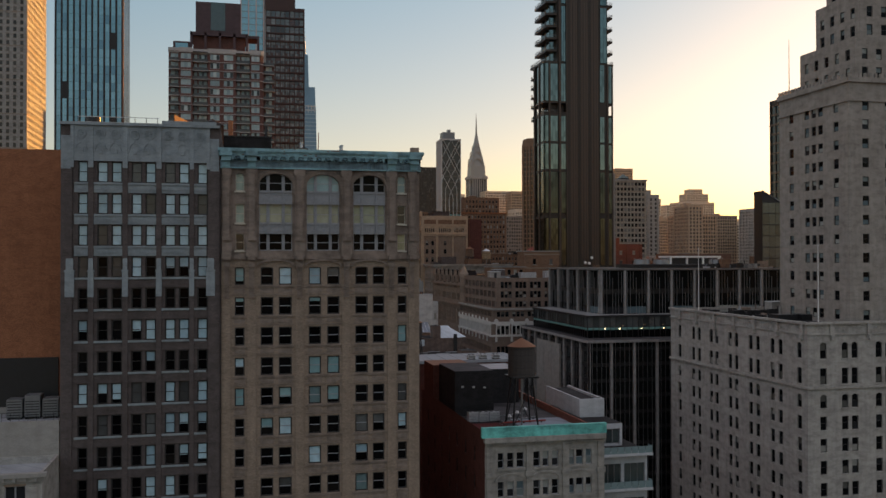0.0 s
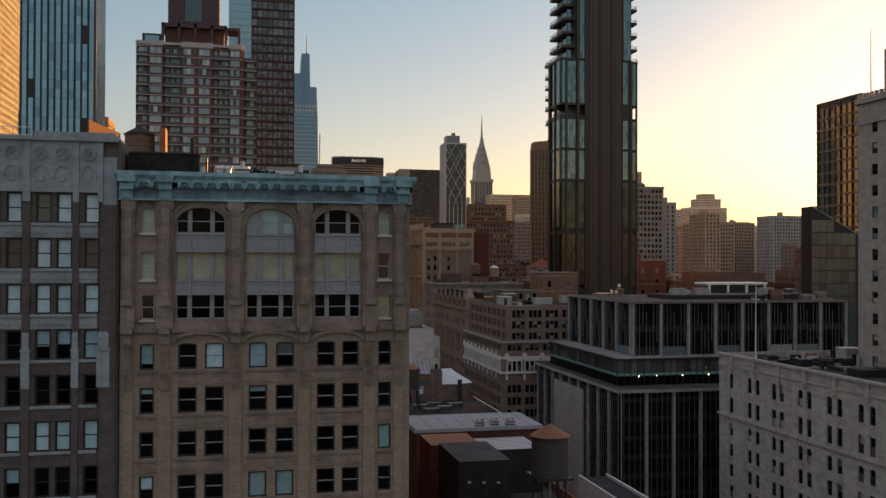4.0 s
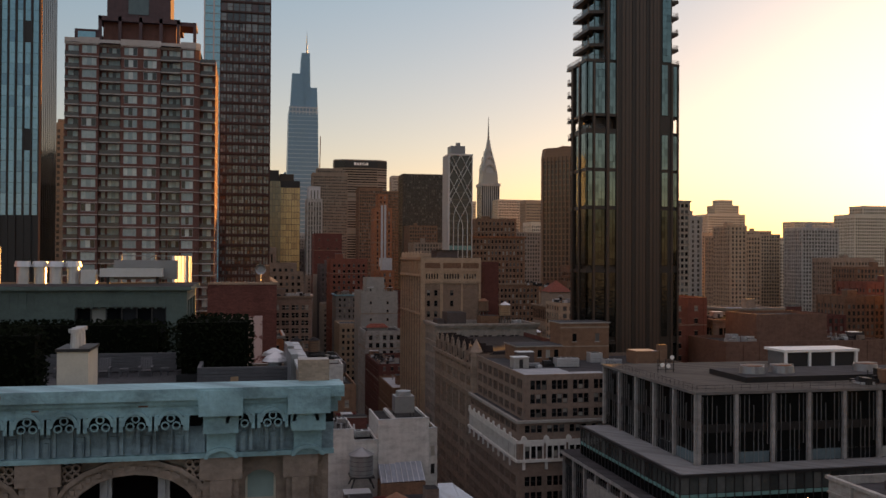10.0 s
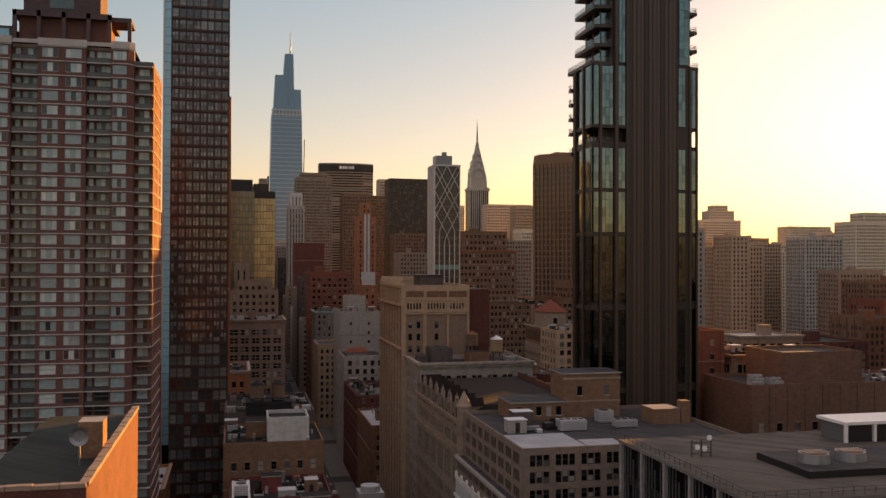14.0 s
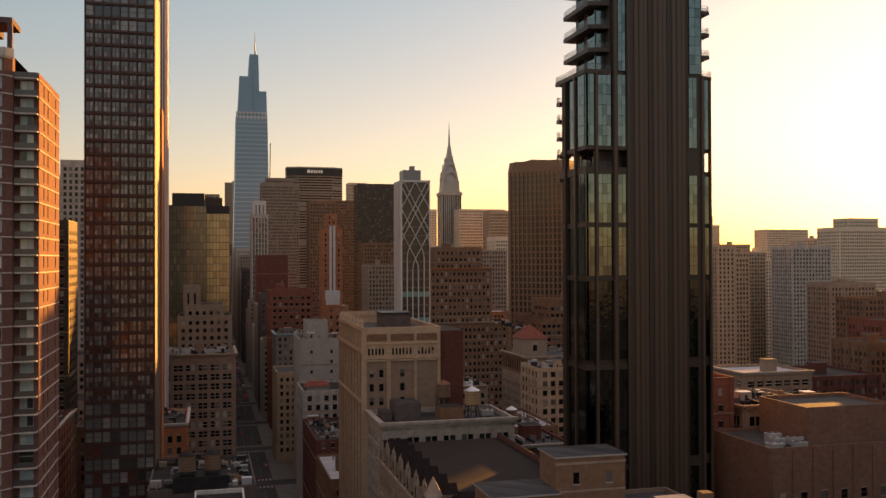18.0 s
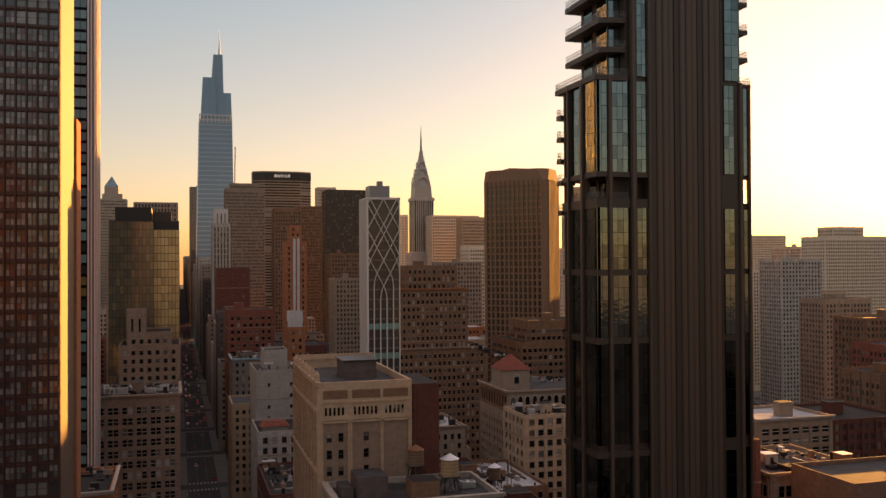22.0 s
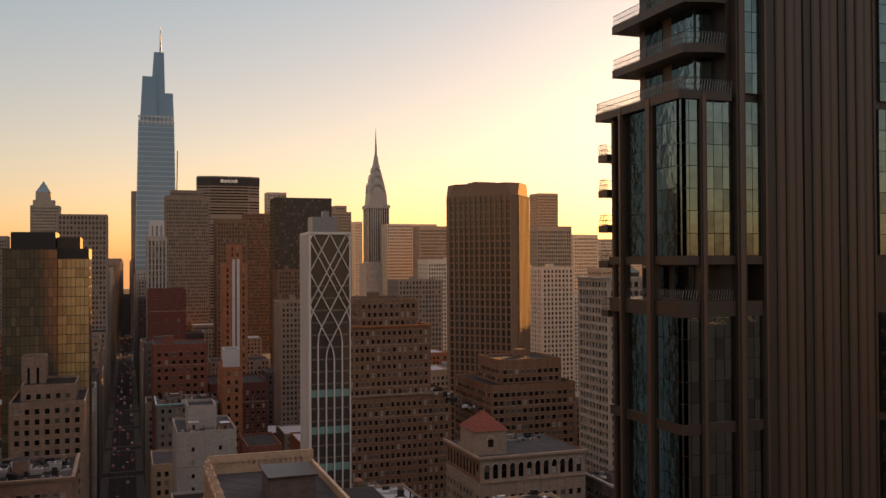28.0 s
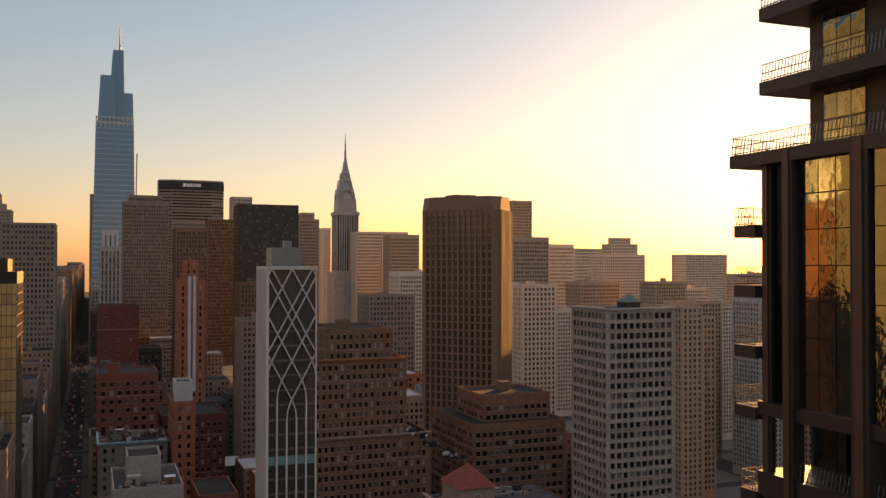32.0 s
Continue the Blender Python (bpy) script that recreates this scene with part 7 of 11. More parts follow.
# ---- gothic brick building with steep dark roof ----
def gable_loft():
    x0, x1, y0, y1, h = 16.5, 48, 211, 262, 57.5
    r = thing("gabled_loft", ((x0 + x1) / 2, (y0 + y1) / 2, 0), "brown stone loft with tall arched bays and dark mansard roof", "building")
    taken.append((x0, x1, y0, y1))
    o = tuple(r.location)
    b = MB(o)
    rows = [(4 + 4.2 * k, 6.4 + 4.2 * k) for k in range(9)] + [(42.4, 48.6), (51.5, 54)]
    wc = spread(y1 - y0, 7.2, 1.5, 1.2, 3, 0.6)
    f = b.facade((x0, y1), (x0, y0), 0, h, wc, rows, "brownstone", 0.4)
    f += b.facade((x0, y0), (x1, y0), 0, h, spread(x1 - x0, 6.2, 1.4, 1.2, 2, 0.6), rows, "brownstone", 0.4)
    wall_plain(b, (x1, y0), (x1, y1), 0, h, "brownbrick")
    wall_plain(b, (x1, y1), (x0, y1), 0, h, "brownbrick")
    for a, c in wc:
        arch_fill(b, (x0, y1), (0, -1), (-1, 0), a, c, 47.8, 48.6, 0.4, "brownstone")
    part("wall", b, r)
    glaze(r, f, ("glass_dark", "blackframe", "sash"), limit=160)
    m = MB(o)
    lo, hi = [(x0, y0), (x1, y0), (x1, y1), (x0, y1)], [(x0 + 6.2, y0 + 3), (x1 - 2, y0 + 3), (x1 - 2, y1 - 1), (x0 + 6.2, y1 - 1)]
    m.taper(lo, h, hi, 60.8, "slate")
    part("mansard_roof", m, r, "dark slate mansard roof")
    # east parapet is added to throw shade over the roof
    m = MB(o)
    m.box(x1 - 2.4, x1 - 2.0, y0 + 3, y1 - 1, 60.5, 62.0, "darkred", "roof_dark")
    part("parapet", m, r)
    for k in range(7):
        d = MB(o)
        yy = y0 + 3.6 + k * 7.2
        d.box(x0 - 0.2, x0 + 5.9, yy - 1.0, yy + 1.0, h, 60.6, "brownstone")
        d.poly([(x0 - 0.2, yy + 1.2, 60.6), (x0 - 0.2, yy - 1.2, 60.6), (x0 - 0.2, yy, 62.4)], "brownstone")
        d.poly([(x0 - 0.2, yy - 1.2, 60.6), (x0 + 6, yy - 1.2, 60.6), (x0 + 6, yy, 62.4), (x0 - 0.2, yy, 62.4)], "slate")
        d.poly([(x0 + 6, yy + 1.2, 60.6), (x0 - 0.2, yy + 1.2, 60.6), (x0 - 0.2, yy, 62.4), (x0 + 6, yy, 62.4)], "slate")
        d.poly([(x0 + 6, yy - 1.2, 60.6), (x0 + 6, yy + 1.2, 60.6), (x0 + 6, yy, 62.4)], "slate")
        d.box(x0 - 0.35, x0 + 0.15, yy - 1.45, yy - 1.0, h - 1.5, 61.6, "brownstone")
        d.box(x0 - 0.35, x0 + 0.15, yy + 1.0, yy + 1.45, h - 1.5, 61.6, "brownstone")
        d.cyl(x0 - 0.1, yy - 1.22, 61.6, 63.0, 0.3, 0.03, 6, "brownstone")
        d.cyl(x0 - 0.1, yy + 1.22, 61.6, 63.0, 0.3, 0.03, 6, "brownstone")
        d.cyl(x0 - 0.1, yy, 62.3, 63.7, 0.22, 0.03, 6, "brownstone")
        d.face_bar((x0 - 0.2, yy + 0.5), (0, -1), (-1, 0), 0, 1.0, h + 0.6, 60.3, 0.03, "glass_mid")
        part("dormer", d, r, "gabled stone dormer")
    c = MB(o)
    c.face_bar((x0, y1), (0, -1), (-1, 0), -0.2, y1 - y0 + 0.2, h - 0.7, h + 0.1, 0.6, "brownstone")
    c.face_bar((x0, y1), (0, -1), (-1, 0), -0.2, y1 - y0 + 0.2, 49.5, 50.1, 0.4, "brownstone")
    c.face_bar((x0, y0), (1, 0), (0, -1), -0.2, x1 - x0 + 0.2, h - 0.7, h + 0.1, 0.6, "brownstone")
    part("cornice", c, r)
    t = MB(o)
    t.cyl(x0 + 0.8, y0 + 0.8, 40, 61, 1.6, 1.6, 10, "brownstone")
    t.cyl(x0 + 0.8, y0 + 0.8, 61, 64.5, 1.8, 0.05, 10, "brownstone")
    part("corner_turret", t, r)


M["bayinfill"] = masonry("dull brown bay infill", (0.26, 0.195, 0.15), brick=(0.24, 0.075), stain=0.15)
M["brownstone"] = masonry("brown sandstone", (0.25, 0.19, 0.15), stain=0.25)
M["slate"] = masonry("dark slate", (0.02, 0.015, 0.014), brick=(0.35, 0.25), stain=0.25)
gable_loft()


# ---- tall beige loft tower ----
def beige_tower():
    x0, x1, y0, y1, h = 17.4, 38.5, 289, 332, 86.0
    r = thing("loft_tower", ((x0 + x1) / 2, (y0 + y1) / 2, 0), "tall beige brick loft tower with blind bays and ribbed side wall", "tower")
    taken.append((x0, 54, 268, y1))
    o = tuple(r.location)
    b = MB(o)
    rows = [(65.3 + 3.7 * k, 67.3 + 3.7 * k) for k in range(3)]
    b.facade((x0, y0), (x1, y0), 0, 64.0, [], [], "beige")
    f, at = [], 0.0
    for a, c, ws in ((0.9, 6.4, [(0.8, 2.0), (3.4, 4.6)]), (7.4, 13.8, [(2.6, 3.8)]), (14.5, 20.2, [])):
        b.facade((x0 + at, y0), (x0 + a, y0), 64.0, 77.6, [], [], "beige")
        bp = MB(o)
        f += bp.facade((x0 + a, y0 + 0.12), (x0 + c, y0 + 0.12), 64.0, 77.6, ws, rows if ws else [], "bayinfill", 0.25)
        part("bay_panel", bp, r, "recessed brown brick bay")
        at = c
    b.facade((x0 + at, y0), (x1, y0), 64.0, 77.6, [], [], "beige")
    small = [(1.3 + k * 0.95, 1.85 + k * 0.95) for k in range(5)] + [(7.8 + k * 0.95, 8.35 + k * 0.95) for k in range(6)] + [(14.9 + k * 0.95, 15.45 + k * 0.95) for k in range(5)]
    f += b.facade((x0, y0), (x1, y0), 77.6, h, small, [(78.6, 80.4)], "beige", 0.3)
    wrow = [(6 + 3.75 * k, 8.2 + 3.75 * k) for k in range(21)]
    wcol = spread(y1 - y0, 5.15, 1.6, 0.6, 2, 0.25)
    # west wall browner than its ribs, painting the shade of the reveals
    f2 = b.facade((x0, y1), (x0, y0), 0, 80.2, wcol, wrow[:-1], "bayinfill", 0.45)
    wall_plain(b, (x0, y1), (x0, y0), 80.2, h, "beige")
    wall_plain(b, (x1, y0), (x1, y1), 0, h, "darkred")
    wall_plain(b, (x1, y1), (x0, y1), 0, h, "beige")
    part("wall", b, r)
    glaze(r, f, ("glass_dark", "blackframe", "sash"))
    glaze(r, f2, ("glass_dark", "blackframe", "sash"), limit=220)
    roof_shell(r, x0, x1, y0, y1, h, "beige", "roofing", 1.6, 0.6)
    for a, c in ((0.9, 6.4), (7.4, 13.8), (14.5, 20.2)):
        p = MB(o)
        for (q0, q1, z0, z1) in ((a - 0.3, a, 64, 77.4), (c, c + 0.3, 64, 77.4), (a - 0.3, c + 0.3, 77.0, 77.4), (a - 0.3, c + 0.3, 81.4, 81.7)):
            p.face_bar((x0, y0), (1, 0), (0, -1), q0, q1, z0, z1, 0.22, "beige")
        part("bay_frame", p, r)
        p = MB(o)
        p.face_bar((x0, y0), (1, 0), (0, -1), a, c, 82.3, 84.2, 0.06, "brownbrick")
        part("brick_panel", p, r, "recessed brown brick panel")
    for k in range(9):
        p = MB(o)
        yy = y1 - 0.6 - k * (y1 - y0 - 1.2) / 8
        p.box(x0 - 0.4, x0, yy - 0.55, yy + 0.55, 0, 85, "beige")
        p.box(x0 - 0.52, x0 - 0.4, yy - 0.3, yy + 0.3, 0, 84.4, "beige")
        part("rib", p, r)
    for k in range(7):
        p = MB(o)
        yy = y1 - 3 - k * 6.2
        arch_ring(p, (x0 - 0.6, y1), (0, -1), (-1, 0), y1 - yy - 1.3, y1 - yy + 1.3, 80.5, 81.8, 0.25, 0.1, "beige")
        part("blind_arch", p, r)
        p = MB(o)
        p.box(x0 - 0.6, x0 + 0.5, yy - 0.5, yy + 0.5, 86.0, 87.6, "beige")
        p.cyl(x0, yy, 87.6, 88.3, 0.45, 0.15, 8, "beige")
        part("crest", p, r, "stone crest on the parapet")
    c = MB(o)
    c.box(x0 - 0.6, x0 + 0.3, y0 - 0.3, y1 + 0.3, 85.2, 86.1, "beige")
    c.box(x0 - 0.7, x0, y0 - 0.3, y1 + 0.3, 66, 66.6, "beige")
    c.box(x0 - 0.7, x0, y0 - 0.3, y1 + 0.3, 79.4, 80.2, "beige")
    part("cornice", c, r)
    p = MB(o)
    p.facade((x0 + 0.4, y1 - 0.8), (x1, y1 - 0.8), 84.4, 88.0, [(1 + q * 1.05, 1.6 + q * 1.05) for q in range(17)], [(85.4, 86.7)], "beige", 0.4)
    p.box(x0 + 0.4, x1, y1 - 0.4, y1, 84.4, 88.0, "beige")
    part("rear_screen", p, r, "pale pierced parapet screen")
    k = MB(o)
    k.box(26, 34, 306, 316, 84.4, 88.6, "greybrick", "roof_dark")
    k.box(25.6, 34.4, 305.6, 316.4, 88.6, 88.9, "darkmetal")
    part("roof_house", k, r)
    k = MB(o)
    k.box(38.5, 45.5, 291, 311, 0, 84.6, "darkred", "roof_dark")
    part("rear_wing", k, r, "dark red brick blank wing")
    k = MB(o)
    for q in range(14):
        k.bar((38.9, 290.8, 62 + q * 1.6), (38.9, 290.2, 62 + q * 1.6), 0.08, "rust")
        k.bar((38.4, 290.2, 62 + q * 1.6), (39.6, 290.2, 62 + q * 1.6), 0.08, "rust")
    k.bar((38.4, 290.2, 62), (38.4, 290.2, 84), 0.1, "rust")
    k.bar((39.6, 290.2, 62), (39.6, 290.2, 84), 0.1, "rust")
    part("ladder_cage", k, r, "rusty caged ladder")
    # lower front part
    lx0, lx1, ly0, ly1, lh = 18.6, 52.5, 268.5, 288.95, 64.3
    q = thing("stone_building", ((lx0 + lx1) / 2, (ly0 + ly1) / 2, 0), "beige stone front building with a broad cornice", "building")
    o = tuple(q.location)
    b = MB(o)
    rows = [(3.3 + 3.9 * k, 5.9 + 3.9 * k) for k in range(15)]
    f = b.facade((lx0, ly0), (lx1, ly0), 0, lh, spread(lx1 - lx0, 4.1, 1.4, 0.8, 2, 0.25), rows, "beigestone", 0.45)
    f += b.facade((lx0, ly1), (lx0, ly0), 0, lh, spread(ly1 - ly0, 3.9, 1.35, 0.8, 2, 0.3), rows, "beigestone", 0.45)
    wall_plain(b, (lx1, ly0), (lx1, ly1), 0, lh, "brownbrick")
    part("wall", b, q)
    glaze(q, sorted(f, key=lambda w: -w[0][2]), ("glass_dark", "blackframe", "sash"), limit=170)
    roof_shell(q, lx0, lx1, ly0, ly1, lh, "beigestone", "roofing", 1.3, 0.6)
    c = MB(o)
    for P, U, N, W in (((lx0, ly0), (1, 0), (0, -1), lx1 - lx0), ((lx0, ly1), (0, -1), (-1, 0), ly1 - ly0)):
        c.face_bar(P, U, N, -0.8, W + 0.8, lh - 0.6, lh + 0.1, 0.9, "beigestone")
        c.face_bar(P, U, N, -0.4, W + 0.4, lh - 1.4, lh - 0.6, 0.5, "beigestone")
        c.face_bar(P, U, N, -0.2, W + 0.2, lh - 6.4, lh - 6.0, 0.4, "beigestone")
        for k in range(int(W / 0.8)):
            c.face_bar(P, U, N, k * 0.8 + 0.2, k * 0.8 + 0.5, lh - 1.0, lh - 0.6, 0.75, "beigestone")
    part("cornice", c, q)
    k = MB(o)
    k.box(23.5, 30, 276, 284, 63.0, 67.6, "greybrick", "roofing")
    part("roof_house", k, q)
    k = MB(o)
    k.box(34.5, 40.5, 273, 279, 63.0, 66.6, "brownbrick", "roof_dark")
    part("roof_house", k, q)
    k = MB(o)
    k.box(20.5, 23, 278, 285, 63.0, 65.2, "greybrick", "roofing")
    part("roof_house", k, q)
    water_tank(44.0, 277.7, 63.0, 1.9, 3.6, 3.4, "pale sunlit wooden water tank with a conical cap", "tanwood", "palemetal")
    water_tank(38.2, 284.5, 63.0, 1.8, 3.4, 4.6, "rusty brown wooden water tank in the corner", "wood", "rust")
    ac_unit(48.5, 279, 63.0, 3, 2, 1.6)


beige_tower()


water_tank(-67.2, 46.5, 82.9, 1.85, 3.3, 2.6, "weathered wooden water tank with a dark conical cap", "wood", "roof_dark")


# ---- brick apartment tower with balconies ----
def apartment_tower():
    x0, x1, y0, y1, h = -86.3, -54.2, 216, 240, 138.6
    r = thing("apartment_tower", ((x0 + x1) / 2, (y0 + y1) / 2, 0), "red brick apartment tower with pale floor bands and recessed balconies", "apartment tower")
    taken.append((x0, -49, y0, y1))
    o = tuple(r.location)
    fl = 3.0
    n = 46
    b = MB(o)
    out = [(0, 3.6, 0.0), (3.6, 8.0, 1.0), (8.0, 13.2, -1.0), (13.2, 22.6, 0.6), (22.6, 27.6, -1.0), (27.6, 31.0, 0.9)]
    wins = []
    rows = [(k * fl + 0.8, k * fl + 2.8) for k in range(1, n)]
    for k, (a, c, d) in enumerate(out):
        w = c - a
        cols = {0: [(0.7, 3.2)], 1: [(0.5, 3.9)], 2: [(0.5, 1.5), (2.0, 4.8)], 3: [(0.7, 3.9), (5.3, 8.5)], 4: [(0.4, 1.4), (1.9, 4.7)], 5: [(0.3, 3.1)]}[k]
        wins += b.facade((x0 + a, y0 - d), (x0 + c, y0 - d), 0, h, cols, rows, "redbrick2", 0.2)
        e = out[k + 1][2] if k < 5 else d
        if e < d:
            wall_plain(b, (x0 + c, y0 - d), (x0 + c, y0 - e), 0, h, "redbrick2")
        elif e > d:
            wall_plain(b, (x0 + c, y0 - d), (x0 + c, y0 - e), 0, h, "redbrick2")
    ye = y0 + 2.2
    wall_plain(b, (x0 + 31.0, y0 - 0.9), (x1, y0 + 0.2), 0, h, "redbrick2")
    wall_plain(b, (x1, y0 + 0.2), (x1, ye), 0, h, "redbrick2")
    wins += b.facade((x1, ye), (-50.4, ye), 0, h - 2.4, [(0.8, 3.0)], rows[:-1], "redbrick2", 0.2)
    ew = b.facade((-50.4, ye), (-50.4, y1), 0, h - 2.4, [(4.4, 5.3), (8.6, 9.5), (17.0, 17.9)], rows[:-1], "redbrick2", 0.2)
    wall_plain(b, (-50.4, y1), (x0, y1), 0, h - 2.4, "redbrick2")
    wall_plain(b, (x0, y1), (x0, y0), 0, h, "redbrick2")
    b.poly([(x0, y0 - 0.5, h), (x1 - 1.2, y0 - 0.5, h), (x1, y0 + 0.4, h), (x1, y1, h), (x0, y1, h)], "roofing")
    b.poly([(x1, ye, h - 2.4), (-50.4, ye, h - 2.4), (-50.4, y1, h - 2.4), (x1, y1, h - 2.4)], "roofing")
    part("wall", b, r)
    seen = sorted(wins, key=lambda w: -w[0][2])
    glaze(r, seen, ("glass_apart", "greyframe", "grid"), limit=220)
    glaze(r, ew, ("glass_apart", "greyframe", "grid"), single=False)
    for k in range(8, n + 1):
        z = k * fl
        s = MB(o)
        for a, c, d in out:
            s.face_bar((x0, y0 - d), (1, 0), (0, -1), a, c, z - 0.04, z + 0.16, 0.12, "bandstone")
        s.face_bar((x0 + 31.0, y0 - 0.9), (0.707, 0.707), (0.707, -0.707), 0, 1.55, z - 0.04, z + 0.16, 0.12, "bandstone")
        part("floor_band", s, r)
        if k == n:
            continue
        for a, c, d in ((0.2, 3.5, 0.0), (8.1, 13.1, -1.0), (22.7, 27.5, -1.0)):
            q = MB(o)
            q.face_bar((x0, y0 - d), (1, 0), (0, -1), a, c, z - 0.1, z + 0.14, 1.5, "bandstone")
            q.face_bar((x0, y0 - d - 1.42), (1, 0), (0, -1), a, c, z + 0.2, z + 1.05, 0.05, "smokeglass")
            q.face_bar((x0, y0 - d - 1.42), (1, 0), (0, -1), a, c, z + 1.05, z + 1.12, 0.09, "darkmetal")
            part("balcony", q, r)
        q = MB(o)
        q.face_bar((x1, ye), (1, 0), (0, -1), 0.1, 3.7, z - 0.1, z + 0.14, 1.4, "bandstone")
        q.face_bar((x1, ye - 1.3), (1, 0), (0, -1), 0.1, 3.7, z + 0.2, z + 1.05, 0.05, "smokeglass")
        q.face_bar((-50.4, ye), (0, 1), (1, 0), 0.1, 21.6, z - 0.06, z + 0.12, 0.12, "bandstone")
        part("balcony", q, r)
    c = MB(o)
    for a, e, d in out:
        c.face_bar((x0, y0 - d), (1, 0), (0, -1), a - 0.1, e + 0.1, h - 0.4, h + 1.1, 0.25, "bandstone", 0.3)
    c.face_bar((x0 + 31.0, y0 - 0.9), (0.707, 0.707), (0.707, -0.707), 0, 1.6, h - 0.4, h + 1.1, 0.25, "bandstone", 0.3)
    part("parapet", c, r, "pale stone parapet")
    for k, (X0, X1, Y0, Y1, z0, z1) in enumerate(((-85.2, -79.5, 222, 232, h, 143.4), (-79.4, -59.5, 221, 236, h, 146.8), (-77.6, -62, 223, 234, 146.8, 158), (-59.4, -55.5, 222.5, 230, 143.6, 146.6))):
        q = MB(o)
        if k == 1:
            for px in (-79.4, -74.6, -69.6, -64.6, -60.3):
                q.box(px, px + 0.8, Y0, Y0 + 0.8, z0, z1, "purplebrick")
            q.box(X0, X1, Y0, Y1, z1 - 1.2, z1, "purplebrick", "roofing")
            q.box(X0 + 1, X1 - 1, Y0 + 1.6, Y1, z0, z1 - 1.2, "redbrick2")
        elif k == 3:
            q.box(X0, X1, Y0, Y1, z1 - 1.0, z1, "purplebrick")
            q.box(X1 - 0.8, X1, Y0, Y0 + 0.8, h, z1 - 1.0, "purplebrick")
        else:
            q.box(X0, X1, Y0, Y1, z0, z1, "purplebrick", "roofing")
        part("penthouse", q, r, "dark brick penthouse frame")
    q = MB(o)
    q.face_bar((-77.6, 223), (1, 0), (0, -1), 5.2, 10.2, 148, 158, 0.12, "glass_green")
    part("penthouse_window", q, r)
    q = MB(o)
    q.face_bar((-85.2, 222), (1, 0), (0, -1), 0.8, 5, 140.4, 142.8, 0.05, "glass_blue")
    part("penthouse_window", q, r)


M["redbrick2"] = masonry("plum red brick", (0.155, 0.078, 0.066), brick=(0.24, 0.075), stain=0.15)
M["purplebrick"] = masonry("dark plum concrete", (0.10, 0.07, 0.075), stain=0.15)
M["bandstone"] = masonry("pale band concrete", (0.42, 0.39, 0.37), stain=0.12)
M["smokeglass"] = plain("smoked balcony glass", (0.06, 0.06, 0.06), 0.2)
# pale teal base colours stand in for sky reflected in the windows
M["glass_apart"] = glazing("apartment glass paled for reflected sky", [(0, (0.22, 0.31, 0.32)), (0.4, (0.33, 0.43, 0.43)), (0.7, (0.47, 0.54, 0.52)), (0.84, (0.03, 0.035, 0.035))], rough=0.08)
apartment_tower()


# ---- dark gridded tower ----
def grid_tower():
    x0, x1, y0, y1, h = -51.4, -35.2, 285, 312, 174.5
    r = thing("grid_tower", ((x0 + x1) / 2, (y0 + y1) / 2, 0), "dark bronze gridded residential tower with a tan edge wall", "tower")
    taken.append((-60, x1, y0, y1))
    o = tuple(r.location)
    b = MB(o)
    cols = [(0.32 + k * 2.0, 1.98 + k * 2.0) for k in range(8)]
    rows = [(3 + 3.35 * k, 5.55 + 3.35 * k) for k in range(51)]
    f = b.facade((x0, y0), (x1, y0), 0, h, cols, rows, "gridmetal", 0.35)
    b.poly([(x0, y0, h), (x1, y0, h), (x1, y1, h), (x0, y1, h)], "roofing")
    wall_plain(b, (x0, y1), (x0, y0), 0, h, "gridmetal")
    wall_plain(b, (x1, y1), (x0, y1), 0, h, "gridmetal")
    part("wall", b, r)
    f = sorted(f, key=lambda w: abs(w[0][2] - 115))
    glaze(r, f, ("glass_grid", "gridmetal", "sash2"), limit=220)
    for k in range(9):
        s = MB(o)
        u = 0.15 + k * 2.0
        s.face_bar((x0, y0), (1, 0), (0, -1), u - 0.12, u + 0.12, 0, h, 0.4, "gridmetal")
        part("fin", s, r)
    s = MB(o)
    for rr in rows:
        s.face_bar((x0, y0), (1, 0), (0, -1), 0, x1 - x0, rr[0] - 0.55, rr[0] - 0.2, 0.22, "gridmetal")
    part("floor_band", s, r, kind="stuff")
    e = MB(o)
    wall_plain(e, (x1, y0), (x1, y1), 0, h, "tanmetal")
    part("edge_wall", e, r, "tan metal edge wall catching the sun")
    for k in range(60):
        e = MB(o)
        e.face_bar((x1, y0), (0, 1), (1, 0), 0.6, 2.2, 2.9 * k + 1.2, 2.9 * k + 1.7, 0.05, "gridmetal")
        part("wall_vent", e, r, "small dark wall vent")
    e = MB(o)
    e.face_bar((x1, y0), (0, 1), (1, 0), 0, 0.5, 0, h, 0.25, "gridmetal")
    part("edge_fin", e, r)
    e = MB(o)
    e.box(x1 - 8, x1 + 0.6, y1, y1 + 9, 0, 146, "orangebrick", "roofing")
    part("rear_wing", e, r, "orange brick rear wing")
    g = MB(o)
    g.prism([(x0, 300), (-38, 300), (-38, 311), (x0, 311)], h, 196, "gridmetal", "roofing")
    part("upper_stage", g, r)


M["glass_strip2"] = glazing("brown office glass", [(0, (0.05, 0.04, 0.03)), (0.6, (0.07, 0.055, 0.04))], rough=0.1)
M["gridmetal"] = plain("red-brown grid metal", (0.05, 0.02, 0.017), 0.5, 0.1)
M["tanmetal"] = plain("tan metal cladding", (0.095, 0.06, 0.042), 0.6, 0.0)
